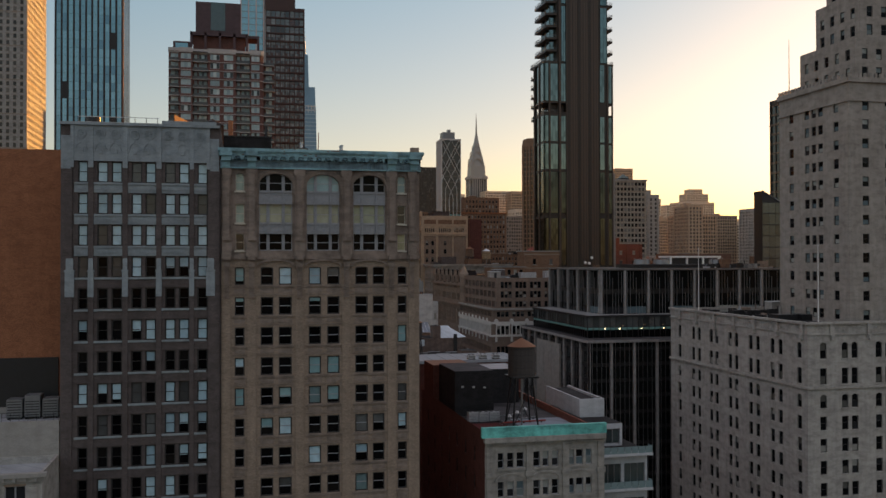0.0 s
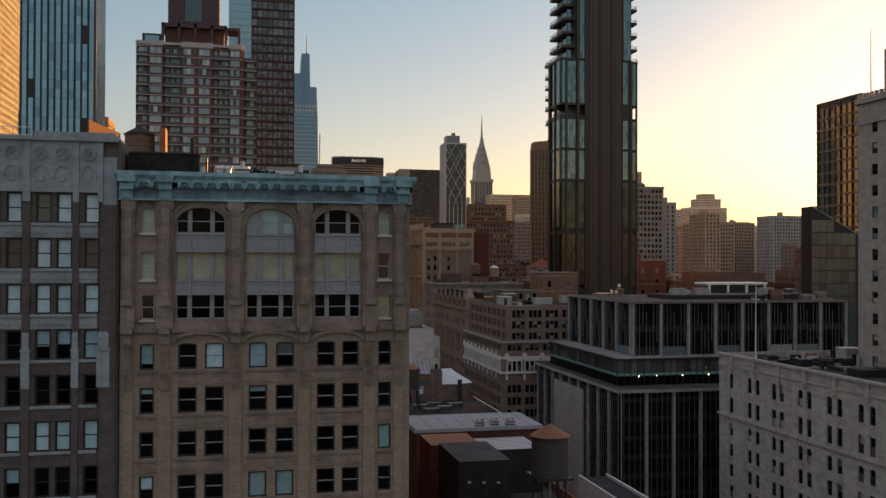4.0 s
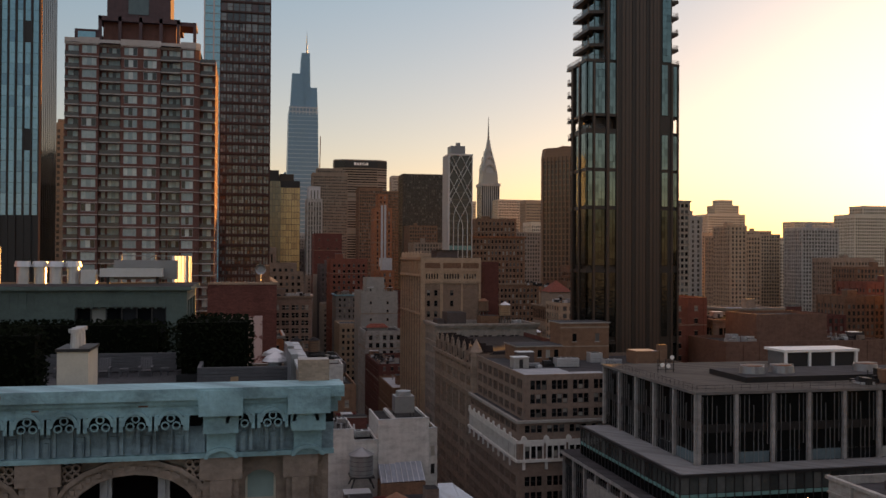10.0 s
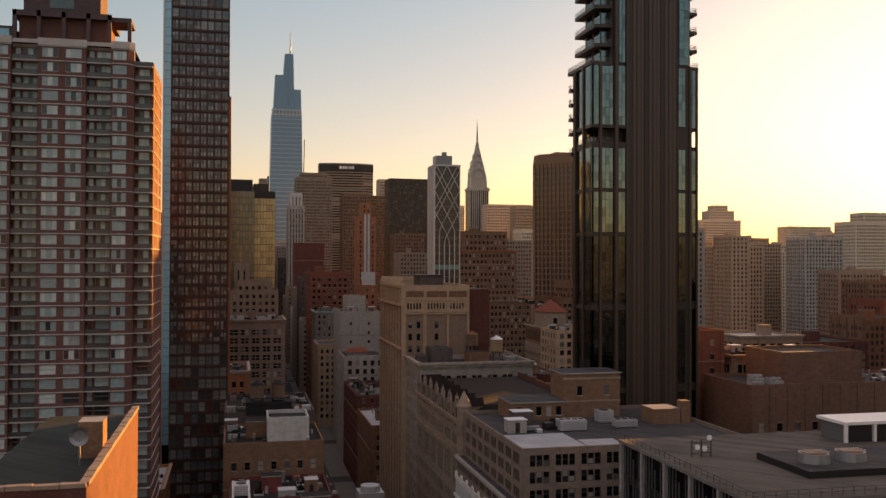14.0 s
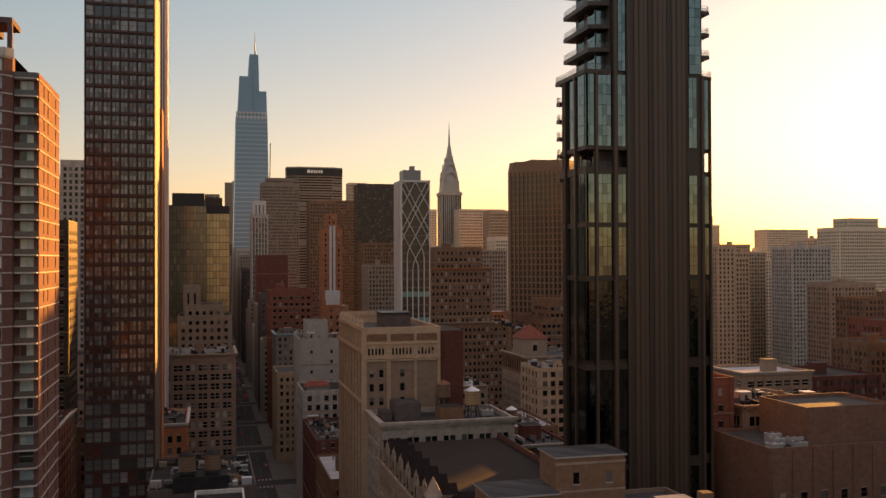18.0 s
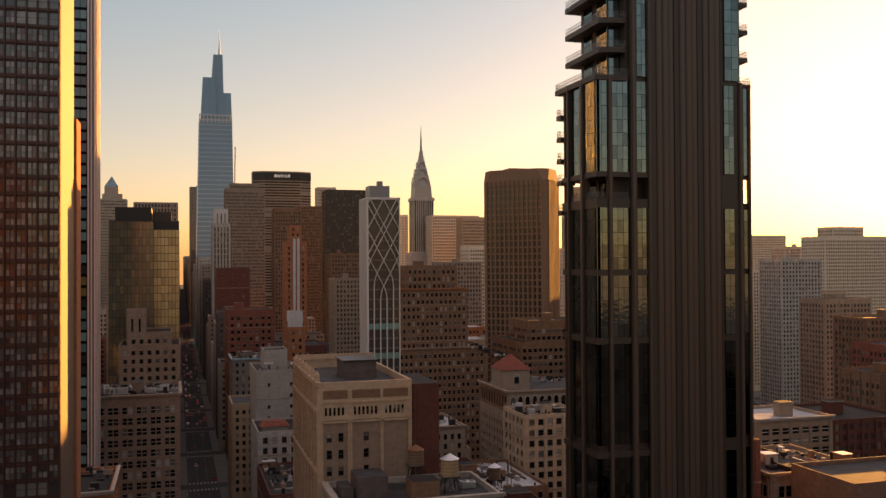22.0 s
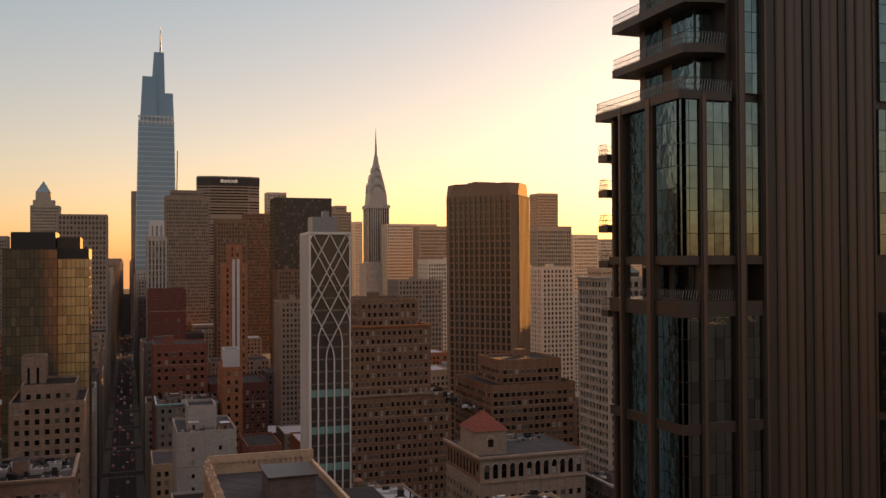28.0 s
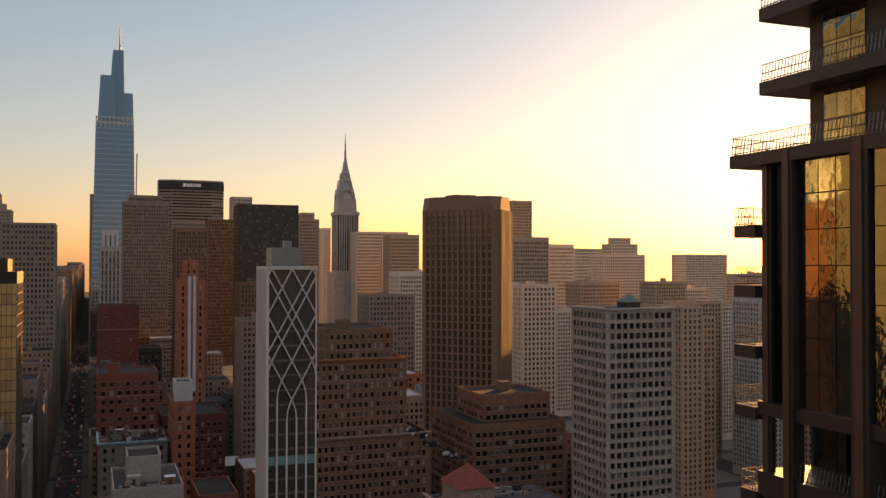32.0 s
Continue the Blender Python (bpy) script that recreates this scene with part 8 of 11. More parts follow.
# blue-grey panes lightened in colour to imitate reflected sky
M["glass_grid"] = glazing("grid tower glass", [(0, (0.11, 0.14, 0.145)), (0.35, (0.17, 0.2, 0.2)), (0.6, (0.045, 0.05, 0.052)), (0.78, (0.24, 0.27, 0.27)), (0.88, (0.1, 0.045, 0.035))], rough=0.05, spec=0.8)
grid_tower()


# ---- slender glass tower behind the gridded one ----
def strip_tower():
    x0, x1, y0, y1, h = -61.6, -36.8, 390, 408, 216
    r = thing("residential_tower", ((x0 + x1) / 2, (y0 + y1) / 2, 0), "slender blue-green glass tower with pale vertical piers", "tower")
    taken.append((x0, x1, y0, y1))
    o = tuple(r.location)
    b = MB(o)
    b.prism([(x0, y0), (x1, y0), (x1, y1), (x0, y1)], 0, h, "glass_ribs", "roofing")
    part("core", b, r)
    b = MB(o)
    b.face_bar((x0, y0), (1, 0), (0, -1), 0.2, 11.8, 20, h - 1, 0.06, "glass_blue")
    part("glass_wall", b, r)
    b = MB(o)
    for k in range(55):
        b.face_bar((x0, y0), (1, 0), (0, -1), 0.2, 11.8, 24 + k * 3.45, 24.3 + k * 3.45, 0.14, "midmetal")
    part("floor_band", b, r, kind="stuff")
    for u in (0.0, 4.0, 8.0, 12.0, 17.6, 22.4, 23.3, 24.2):
        s = MB(o)
        s.face_bar((x0, y0), (1, 0), (0, -1), u, u + 0.55, 0, h, 0.5, "palepier")
        part("pier", s, r, "pale pinkish metal pier")
    for u0, u1 in ((12.8, 17.4), (18.4, 22.2)):
        for k in range(48):
            s = MB(o)
            z = 30 + k * 3.45
            s.face_bar((x0, y0), (1, 0), (0, -1), u0 + 0.1, (u0 + u1) / 2 - 0.08, z, z + 2.5, 0.12, "glass_strip")
            s.face_bar((x0, y0), (1, 0), (0, -1), (u0 + u1) / 2 + 0.08, u1 - 0.1, z, z + 2.5, 0.12, "glass_strip")
            part("window", s, r)
    for k in range(5):
        s = MB(o)
        s.face_bar((x1, y0), (0, 1), (1, 0), 0.2 + 3 * k, 1.0 + 3 * k, 0, h, 0.4, "palepier")
        part("pier", s, r, "pale pinkish metal pier")


M["palepier"] = plain("pale pinkish metal", (0.5, 0.42, 0.4), 0.45, 0.3)
M["glass_strip"] = glazing("mixed tower glass", [(0, (0.07, 0.13, 0.15)), (0.4, (0.1, 0.2, 0.22)), (0.7, (0.14, 0.11, 0.04)), (0.85, (0.02, 0.025, 0.03))], rough=0.06, spec=0.8)
strip_tower()


# ---- blue glass tower with dark fins ----
def blue_tower():
    x0, x1, y0, y1, h = -141, -113.2, 316, 345, 205
    r = thing("glass_tower", ((x0 + x1) / 2, (y0 + y1) / 2, 0), "blue glass residential tower with dark vertical fins", "tower")
    taken.append((x0, x1, y0, y1))
    o = tuple(r.location)
    b = MB(o)
    b.prism([(x0, y0), (x1, y0), (x1, y1), (x0, y1)], 0, h, "blackfin", "roofing")
    part("core", b, r)
    n = 11
    w = (x1 - x0) / n
    for k in range(n):
        for q in range(14):
            z = 100 + q * 7.5
            if (k, q) in ((1, 12), (9, 8), (9, 3), (1, 5)):
                continue
            p = MB(o)
            p.face_bar((x0, y0), (1, 0), (0, -1), k * w + 0.42, (k + 1) * w - 0.42, z, z + 3.65, 0.12, "glass_blue")
            p.face_bar((x0, y0), (1, 0), (0, -1), k * w + 0.42, (k + 1) * w - 0.42, z + 3.75, z + 7.4, 0.12, "glass_blue")
            part("glass_panel", p, r)
        p = MB(o)
        p.face_bar((x0, y0), (1, 0), (0, -1), k * w - 0.32, k * w + 0.32, 0, h, 0.6 if k % 2 == 0 else 0.25, "blackfin")
        part("fin", p, r)
    for k in range(9):
        p = MB(o)
        p.face_bar((x1, y0), (0, 1), (1, 0), 0.5 + k * 3.2, 2.9 + k * 3.2, 40, h, 0.1, "glass_ribs")
        part("side_glass", p, r)
    q = MB(o)
    q.face_bar((x1, y0), (0, 1), (1, 0), 0, 0.4, 0, h, 0.6, "rust")
    part("edge_fin", q, r)


blue_tower()


# ---- bronze tower with glass bays and balconies ----
def bronze_tower():
    x0, x1, y0, y1 = 50.0, 78.6, 217.4, 230.4
    TZ = 141.6
    r = thing("bronze_tower", ((x0 + x1) / 2, (y0 + y1) / 2, 0), "tall bronze-clad tower with tall glass bays and corner balconies", "tower")
    taken.append((x0 - 2, x1 + 2, y0, y1 + 8))
    o = tuple(r.location)
    b = MB(o)
    low = [(x0 + 0.6, y0 + 0.6), (59, y0 + 0.6), (59, y0), (75.8, y0), (75.8, y0 + 1.6), (x1, y0 + 1.6), (x1, y1), (x0 + 0.6, y1)]
    b.prism(low, 0, 122, "bronze", "concrete")
    part("core", b, r)
    b = MB(o)
    b.prism([(53.6, y0 + 2.2), (59, y0 + 2.2), (59, y0), (75.8, y0), (75.8, y1 - 0.5), (53.6, y1 - 0.5)], 122, 126, "bronze", "roofing")
    part("loggia_core", b, r)
    b = MB(o)
    b.prism(low, 126, TZ, "bronze", "roofing", bottom=True)
    part("upper_core", b, r)
    b = MB(o)
    b.prism([(53.2, y0 + 2.6), (55.4, y0 + 2.6), (55.4, y0 + 0.6), (59, y0 + 0.6), (59, y0), (75.8, y0), (75.8, y1 - 1), (53.2, y1 - 1)], TZ, 195, "bronze", "roofing")
    part("shaft", b, r)
    # ribbed blank south wall
    for k in range(13):
        s = MB(o)
        u = 59.6 + k * 1.05
        s.face_bar((u, y0), (1, 0), (0, -1), -0.14, 0.14, 0, 195, 0.12 if k % 2 else 0.22, "bronze")
        part("rib", s, r)
    for k in range(3):
        s = MB(o)
        s.face_bar((60.5 + k * 4.3, y0), (1, 0), (0, -1), 0, 3.0, 0, 195, 0.1, "bronze2")
        part("wall_panel", s, r, "lighter bronze wall panel")
    W, Sd = ((0, -1), (-1, 0)), ((1, 0), (0, -1))
    # groups of floors between the loggias
    groups = [(2, 20), (22, 41), (43, 62), (64, 82), (84, 99.7), (100.7, 110.4), (111.2, 121.0), (126.6, TZ - 0.6)]

    def glass_bay(P, U, N, u0, u1, z0, z1, out=0.35, close=False):
        # same glass, darker colour low down for the dim city it reflects
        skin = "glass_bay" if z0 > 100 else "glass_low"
        n, m = max(2, round((u1 - u0) / 1.1)), max(1, round((z1 - z0) / 1.95))
        q = MB(o)
        q.face_bar(P, U, N, u0, u1, z0, z1, out - 0.12, "darkmetal")
        bay = part("bay_frame", q, r)
        q = MB(o)
        for j in range(m):
            for i in range(n):
                a, c = u0 + (u1 - u0) * i / n, u0 + (u1 - u0) * (i + 1) / n
                za, zb = z0 + (z1 - z0) * j / m, z0 + (z1 - z0) * (j + 1) / m
                q.face_bar(P, U, N, a + 0.03, c - 0.03, za + 0.03, zb - 0.03, out, skin, -(out - 0.14))
                if close:
                    part("pane", q, bay)
                    q = MB(o)
        if not close:
            part("pane", q, bay, kind="stuff")

    def pier(P, U, N, u, w, z0, z1, out=0.85):
        q = MB(o)
        q.face_bar(P, U, N, u - w, u + w, z0, z1, out, "bronze")
        q.face_bar(P, U, N, u - w * 0.5, u + w * 0.5, z0, z1, out + 0.12, "bronze2")
        part("pier", q, r)

    PW, PS = (x0 + 0.6, y1), (x0 + 0.6, y0 + 0.6)
    for z0, z1 in groups:
        near = z0 > 100
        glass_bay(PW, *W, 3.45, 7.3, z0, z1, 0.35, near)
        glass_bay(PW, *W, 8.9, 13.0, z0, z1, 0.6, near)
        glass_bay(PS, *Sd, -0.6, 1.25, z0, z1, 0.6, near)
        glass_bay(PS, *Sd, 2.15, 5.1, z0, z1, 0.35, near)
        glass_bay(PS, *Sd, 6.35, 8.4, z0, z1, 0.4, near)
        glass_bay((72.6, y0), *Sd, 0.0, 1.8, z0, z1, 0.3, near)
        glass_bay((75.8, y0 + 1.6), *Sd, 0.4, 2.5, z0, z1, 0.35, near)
        q = MB(o)
        q.face_bar(PW, *W, 0.9, 2.0, z0, z1, 0.05, "glass_ribs")
        part("recess_glass", q, r)
    pier(PW, *W, 0.45, 0.4, 0, TZ, 0.3)
    pier(PW, *W, 2.8, 0.42, 0, TZ)
    pier(PW, *W, 8.1, 0.6, 0, TZ)
    pier(PS, *Sd, 1.7, 0.36, 0, TZ)
    pier(PS, *Sd, 5.75, 0.5, 0, 195, 0.95)
    pier((58.8, y0 + 0.4), *Sd, 0.4, 0.3, 0, 195, 0.6)
    pier((75.8, y0 + 1.0), *Sd, 0.0, 0.4, 0, TZ, 1.2)
    pier((x1 - 0.3, y0 + 1.6), *Sd, 0.0, 0.3, 0, TZ, 0.5)
    for z in (20, 41, 62, 82, 99.7, 110.35, 121.0):
        q = MB(o)
        q.box(x0 - 0.03, 59, y0 - 0.03, y1, z, z + 0.95, "bronze")
        part("floor_ledge", q, r)
    # open loggia storey
    q = MB(o)
    q.box(x0 - 0.05, 58.9, y0 - 0.05, y1, 121.9, 122.4, "bronze")
    part("loggia_slab", q, r)
    q = MB(o)
    q.box(x0 - 0.05, 58.9, y0 - 0.05, y1, 125.8, 126.6, "bronze")
    part("loggia_slab", q, r)
    for u, v in ((0.3, 2.1), (2.9, 5.0), (5.9, 9.3)):
        q = MB(o)
        q.face_bar((53.6, y1 - 0.5), (0, -1), (-1, 0), u, v, 122.4, 125.6, 0.06, "glass_low")
        part("loggia_door", q, r, "dark glass loggia door")

    def railing(a, c, z, name="railing"):
        d = Vector((c[0] - a[0], c[1] - a[1], 0))
        n = max(2, int(d.length / 0.28))
        q = MB(o)
        for i in range(n + 1):
            t = i / n
            p = (a[0] + d.x * t, a[1] + d.y * t)
            q.bar((p[0], p[1], z), (p[0] + d.x / n * 0.6, p[1] + d.y / n * 0.6, z + 1.05), 0.035, "midmetal")
        for zz in (0.1, 0.55, 1.1):
            q.bar((a[0], a[1], z + zz), (c[0], c[1], z + zz), 0.05, "darkmetal")
        part(name, q, r, "thin woven metal balcony railing")

    for a, c in (((x0 + 0.15, y1 - 3.3), (x0 + 0.15, y1 - 7.4)), ((x0 + 0.15, y1 - 8.8), (x0 + 0.15, y0 + 0.15)), ((x0 + 0.15, y0 + 0.15), (x0 + 1.9, y0 + 0.15)), ((x0 + 2.8, y0 + 0.15), (x0 + 5.8, y0 + 0.15))):
        railing(a, c, 122.4)
    # north-west corner balconies
    for z in (137.3, 133.6, 129.9, 126.2, 121.1):
        q = MB(o)
        ext = 1.9 if z > 125 else 1.4
        q.box(x0 - 0.2, x0 + 2.4, y1, y1 + ext, z - 0.75, z, "bronze", "concrete")
        part("balcony", q, r)
        railing((x0 - 0.1, y1 + 0.1), (x0 - 0.1, y1 + ext - 0.1), z)
        railing((x0 - 0.1, y1 + ext - 0.1), (x0 + 2.3, y1 + ext - 0.1), z)
    q = MB(o)
    q.prism([(x0 - 0.3, y0 - 0.3), (55.4, y0 - 0.3), (55.4, y1 + 2.2), (x0 - 0.3, y1 + 2.2)], TZ - 0.7, TZ + 0.1, "bronze", "concrete", bottom=True)
    part("terrace_slab", q, r)
    railing((x0 - 0.2, y1 + 2.1), (x0 - 0.2, y0 - 0.2), TZ + 0.1)
    railing((x0 - 0.2, y0 - 0.2), (55.3, y0 - 0.2), TZ + 0.1)
    railing((x0 - 0.2, y1 + 2.1), (58.6, y1 + 2.1), TZ + 0.1)
    q = MB(o)
    q.box(75.9, x1 + 0.2, y0 + 1.3, y1 + 0.3, TZ - 0.6, TZ + 0.1, "bronze", "concrete")
    part("terrace_slab", q, r)
    railing((76, y0 + 1.4), (x1 + 0.1, y0 + 1.4), TZ + 0.1)
    railing((x1 + 0.1, y0 + 1.4), (x1 + 0.1, y1), TZ + 0.1)
    for k in range(11):
        z = 146.3 + k * 4.65
        if z > 193:
            break
        q = MB(o)
        q.prism([(51.2, y0 + 1.2), (54.0, y0 + 0.4), (55.4, y0 + 0.4), (55.4, y1 + 1.2), (51.2, y1 + 1.2)], z - 0.8, z, "bronze", "concrete", bottom=True)
        part("balcony", q, r)
        railing((51.3, y1 + 1.1), (51.3, y0 + 1.3), z)
        railing((51.3, y0 + 1.3), (54.0, y0 + 0.5), z)
        railing((54.0, y0 + 0.5), (55.3, y0 + 0.5), z)
        q = MB(o)
        q.box(75.85, 78.9, y0 + 2.2, y1 - 1, z - 0.7, z, "bronze", "concrete")
        part("balcony", q, r)
        railing((78.8, y0 + 2.3), (78.8, y1 - 1.1), z)
        railing((75.9, y0 + 2.3), (78.8, y0 + 2.3), z)
    for z0 in [TZ + 0.1 + 4.65 * k for k in range(11)]:
        z1 = z0 + 3.75
        glass_bay((53.2, y1 - 1), *W, 1.2, 4.4, z0, z1, 0.1)
        glass_bay((53.2, y1 - 1), *W, 6.0, 9.6, z0, z1, 0.1)
        glass_bay((53.2, y0 + 2.6), *Sd, 0.3, 2.0, z0, z1, 0.1)
    for z0, z1 in ((TZ + 0.2, 163), (164, 186)):
        glass_bay(PS, *Sd, 6.6, 8.3, z0, z1, 0.4)
        glass_bay((72.6, y0), *Sd, 0.2, 2.8, z0, z1, 0.3)


M["bronze2"] = plain("lighter bronze cladding", (0.088, 0.058, 0.044), 0.4, 0.4)
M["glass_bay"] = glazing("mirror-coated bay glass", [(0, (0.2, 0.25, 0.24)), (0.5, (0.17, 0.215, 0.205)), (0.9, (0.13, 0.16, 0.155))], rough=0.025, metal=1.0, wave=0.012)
# darker copy of the bay glass, with the dim reflection in its colour
M["glass_low"] = glazing("mirror-coated bay glass with dim reflection", [(0, (0.075, 0.085, 0.08)), (0.5, (0.06, 0.066, 0.062)), (0.9, (0.04, 0.044, 0.042))], rough=0.025, metal=1.0, wave=0.02)
bronze_tower()


# ---- white lattice tower ----
def lattice_tower():
    x0, x1, y0, y1, h = 48.8, 59.8, 388.5, 401, 134
    r = thing("lattice_tower", ((x0 + x1) / 2, (y0 + y1) / 2, 0), "slender tower wrapped in a white crossing lattice", "tower")
    taken.append((x0, x1, y0, y1))
    o = tuple(r.location)
    b = MB(o)
    b.prism([(x0 + 0.4, y0 + 0.4), (x1, y0 + 0.4), (x1, y1), (x0 + 0.4, y1)], 0, h - 0.5, "latticeglass", "roofing")
    part("core", b, r)
    fl = MB(o)
    z = 4.0
    k = 0
    while z < 121:
        m = "tealglass" if k in (8, 11, 14, 17, 20, 23, 26) else "latticeband"
        fl.face_bar((x0 + 0.4, y0 + 0.4), (1, 0), (0, -1), 0, x1 - x0 - 0.4, z, z + (2.0 if m == "tealglass" else 0.5), 0.08, m)
        fl.face_bar((x0 + 0.4, y1), (0, -1), (-1, 0), 0, y1 - y0 - 0.4, z, z + 0.5, 0.08, "latticeband")
        z += 3.3
        k += 1
    part("floor_band", fl, r, kind="stuff")
    fw = x1 - x0
    bend = (109.0, 104.5, 100.0, 100.0, 104.5, 109.0)
    for i in range(6):
        s = MB(o)
        u = fw * i / 5
        s.face_bar((x0, y0), (1, 0), (0, -1), u - 0.16, u + 0.16, 0, bend[i] if 0 < i < 5 else h, 0.3, "whiteclad", 0.3)
        part("mullion", s, r, "white vertical lattice bar")
    P = (x0, y0)

    def slant(pts):
        q = MB(o)
        for (ua, za), (ub, zb) in zip(pts, pts[1:]):
            du, dz = ub - ua, zb - za
            l = math.hypot(du, dz)
            nu, nz = -dz / l * 0.125, du / l * 0.125
            c = lambda u, v, d: (P[0] + u, P[1] - d, v)
            quad = [(ua - nu, za - nz), (ub - nu, zb - nz), (ub + nu, zb + nz), (ua + nu, za + nz)]
            q.poly([c(*p, 0.32) for p in quad[::-1]], "whiteclad")
            for s in (0, 2):
                p, e = quad[s], quad[(s + 1) % 4]
                q.poly([c(*p, 0.32), c(*e, 0.32), c(*e, -0.3), c(*p, -0.3)], "whiteclad")
                q.poly([c(*p, -0.3), c(*e, -0.3), c(*e, 0.32), c(*p, 0.32)], "whiteclad")
        part("lattice_bar", q, r, "white slanting lattice bar")

    for i in range(6):
        u, z, d = fw * i / 5, bend[i], 1 if i < 3 else -1
        pts = [(u, z), (u + d * 0.22, z + 2.0), (u + d * 0.9, z + 4.0)]
        u, z = pts[-1]
        while z < h - 0.1:
            run = min((fw - u if d > 0 else u) / 0.53, h - z)
            u, z = u + d * run * 0.53, z + run
            pts.append((u, z))
            d = -d
        slant(pts)
    for k in range(9):
        s = MB(o)
        v = (y1 - y0) * k / 8
        s.face_bar((x0, y1), (0, -1), (-1, 0), v - 0.25, v + 0.25, 0, h, 0.35, "whiteclad", 0.3)
        part("side_bar", s, r, "white vertical side bar")
    c = MB(o)
    c.box(x0 - 0.3, x1 + 0.3, y0 - 0.3, y1, h - 0.4, h + 0.3, "whiteclad", "roofing")
    part("coping", c, r)
    c = MB(o)
    c.box(50.5, 57.5, 393, 400, h, 138.6, "midmetal", "roof_dark")
    c.box(53.5, 55.2, 393.5, 396, 138.6, 140.2, "midmetal")
    part("plant_room", c, r)


M["latticeband"] = masonry("dull spandrel band", (0.13, 0.115, 0.1), stain=0.2)
M["whiteclad"] = plain("white lattice cladding", (0.54, 0.53, 0.5), 0.5, 0.0, 0.1)
M["latticeglass"] = glazing("brown-grey office glass", [(0, (0.035, 0.034, 0.032)), (0.5, (0.05, 0.048, 0.045))], rough=0.1, spec=0.5)
lattice_tower()


# ---- brown turned office tower ----
def turned_tower():
    r = thing("brown_tower", (200, 635, 0), "brown brick office tower set at an angle with vertical piers", "tower")
    taken.append((170, 235, 600, 670))
    o = tuple(r.location)
    A, B, C, D = (175.2, 640), (206, 607.5), (223.5, 629), (192.7, 661.5)

    def cut(pts, m):
        out = []
        for i in range(4):
            p, a, c = Vector(pts[i]), Vector(pts[i - 1]), Vector(pts[(i + 1) % 4])
            out += [p + (a - p).normalized() * m, p + (c - p).normalized() * m]
        return [tuple(v) for v in out]

    lo, hi = cut([A, B, C, D], 3.2), cut([A, B, C, D], 6.0)
    b = MB(o)
    b.prism(lo, 0, 163, "hazebrown", cap=False)
    b.taper(lo, 163, hi, 170, "hazebrown", cap=False)
    b.poly([(p[0], p[1], 168.5) for p in hi], "roofing")
    part("core", b, r)
    for P0, P1, n in ((lo[1], lo[2], 12), (lo[3], lo[4], 8)):
        W = math.hypot(P1[0] - P0[0], P1[1] - P0[1])
        U = ((P1[0] - P0[0]) / W, (P1[1] - P0[1]) / W)
        N = (U[1], -U[0])
        for k in range(n + 1):
            s = MB(o)
            u = W * k / n
            s.face_bar(P0, U, N, u - 0.5, u + 0.5, 0, 163, 0.9, "hazebrown")
            part("pier", s, r)
        for k in range(n):
            s = MB(o)
            s.face_bar(P0, U, N, W * k / n + 0.52, W * (k + 1) / n - 0.52, 10, 160, 0.1, "glass_strip2")
            part("window_strip", s, r)
            s = MB(o)
            for j in range(36):
                z = 14 + j * 4.1
                s.face_bar(P0, U, N, W * k / n + 0.52, W * (k + 1) / n - 0.52, z, z + 0.9, 0.25, "hazebrown")
            part("spandrel", s, r, kind="stuff")
    m = MB(o)
    m.box(190, 203, 630, 642, 168.5, 171.5, "hazebrown", "roofing")
    part("plant_room", m, r)


turned_tower()


# ---- distant landmark towers ----
def tall_glass_tower():
    r = thing("glass_skyscraper", (41, 1365, 0), "very tall tapering blue-grey glass skyscraper with a spire", "skyscraper")
    taken.append((10, 75, 1330, 1400))
    o = tuple(r.location)
    q = lambda a, c, d, e: [(a, d), (c, d), (c, e), (a, e)]
    b = MB(o)
    b.taper(q(14, 68, 1340, 1392), 0, q(20, 63, 1345, 1386), 305, "bluegrey")
    part("shaft", b, r)
    for k in range(44):
        s = MB(o)
        z = 30 + k * 6.2
        t = z / 305
        s.face_bar((14 + 6 * t, 1340 + 5 * t), (1, 0), (0, -1), 0, 54 - 11 * t, z, z + 1.1, 0.25, "bandblue")
        part("floor_band", s, r)
    for (a, c, d, e, z0, z1, a2, c2, nm) in ((22, 43, 1347, 1372, 305, 362, 25, 41, "crown_block"), (33, 53, 1350, 1378, 305, 394, 39, 51, "crown_block"), (44, 63, 1349, 1380, 305, 342, 47, 62, "crown_block")):
        s = MB(o)
        s.taper(q(a, c, d, e), z0, q(a2, c2, d + 3, e - 3), z1, "bluegrey")
        part(nm, s, r)
    s = MB(o)
    for k in range(9):
        s.box(20.2 + k * 5, 21.4 + k * 5, 1344.6, 1345.4, 300, 312, "palemetal")
    s.box(19.8, 63.2, 1344.6, 1345.2, 303, 305, "palemetal")
    s.box(19.8, 63.2, 1344.6, 1345.2, 309.5, 311, "palemetal")
    part("crown_frame", s, r, "pale steel frame at the setback")
    s = MB(o)
    s.cyl(47, 1362, 394, 428, 1.3, 0.15, 8, "midmetal")
    part("spire", s, r)
    s = MB(o)
    s.bar((66, 1345, 200), (67, 1345, 268), 1.2, "rust")
    part("hoist_mast", s, r)
    r.location.x -= 4


M["bandblue"] = plain("pale blue-grey floor band", (0.32, 0.44, 0.52), 0.4)
tall_glass_tower()


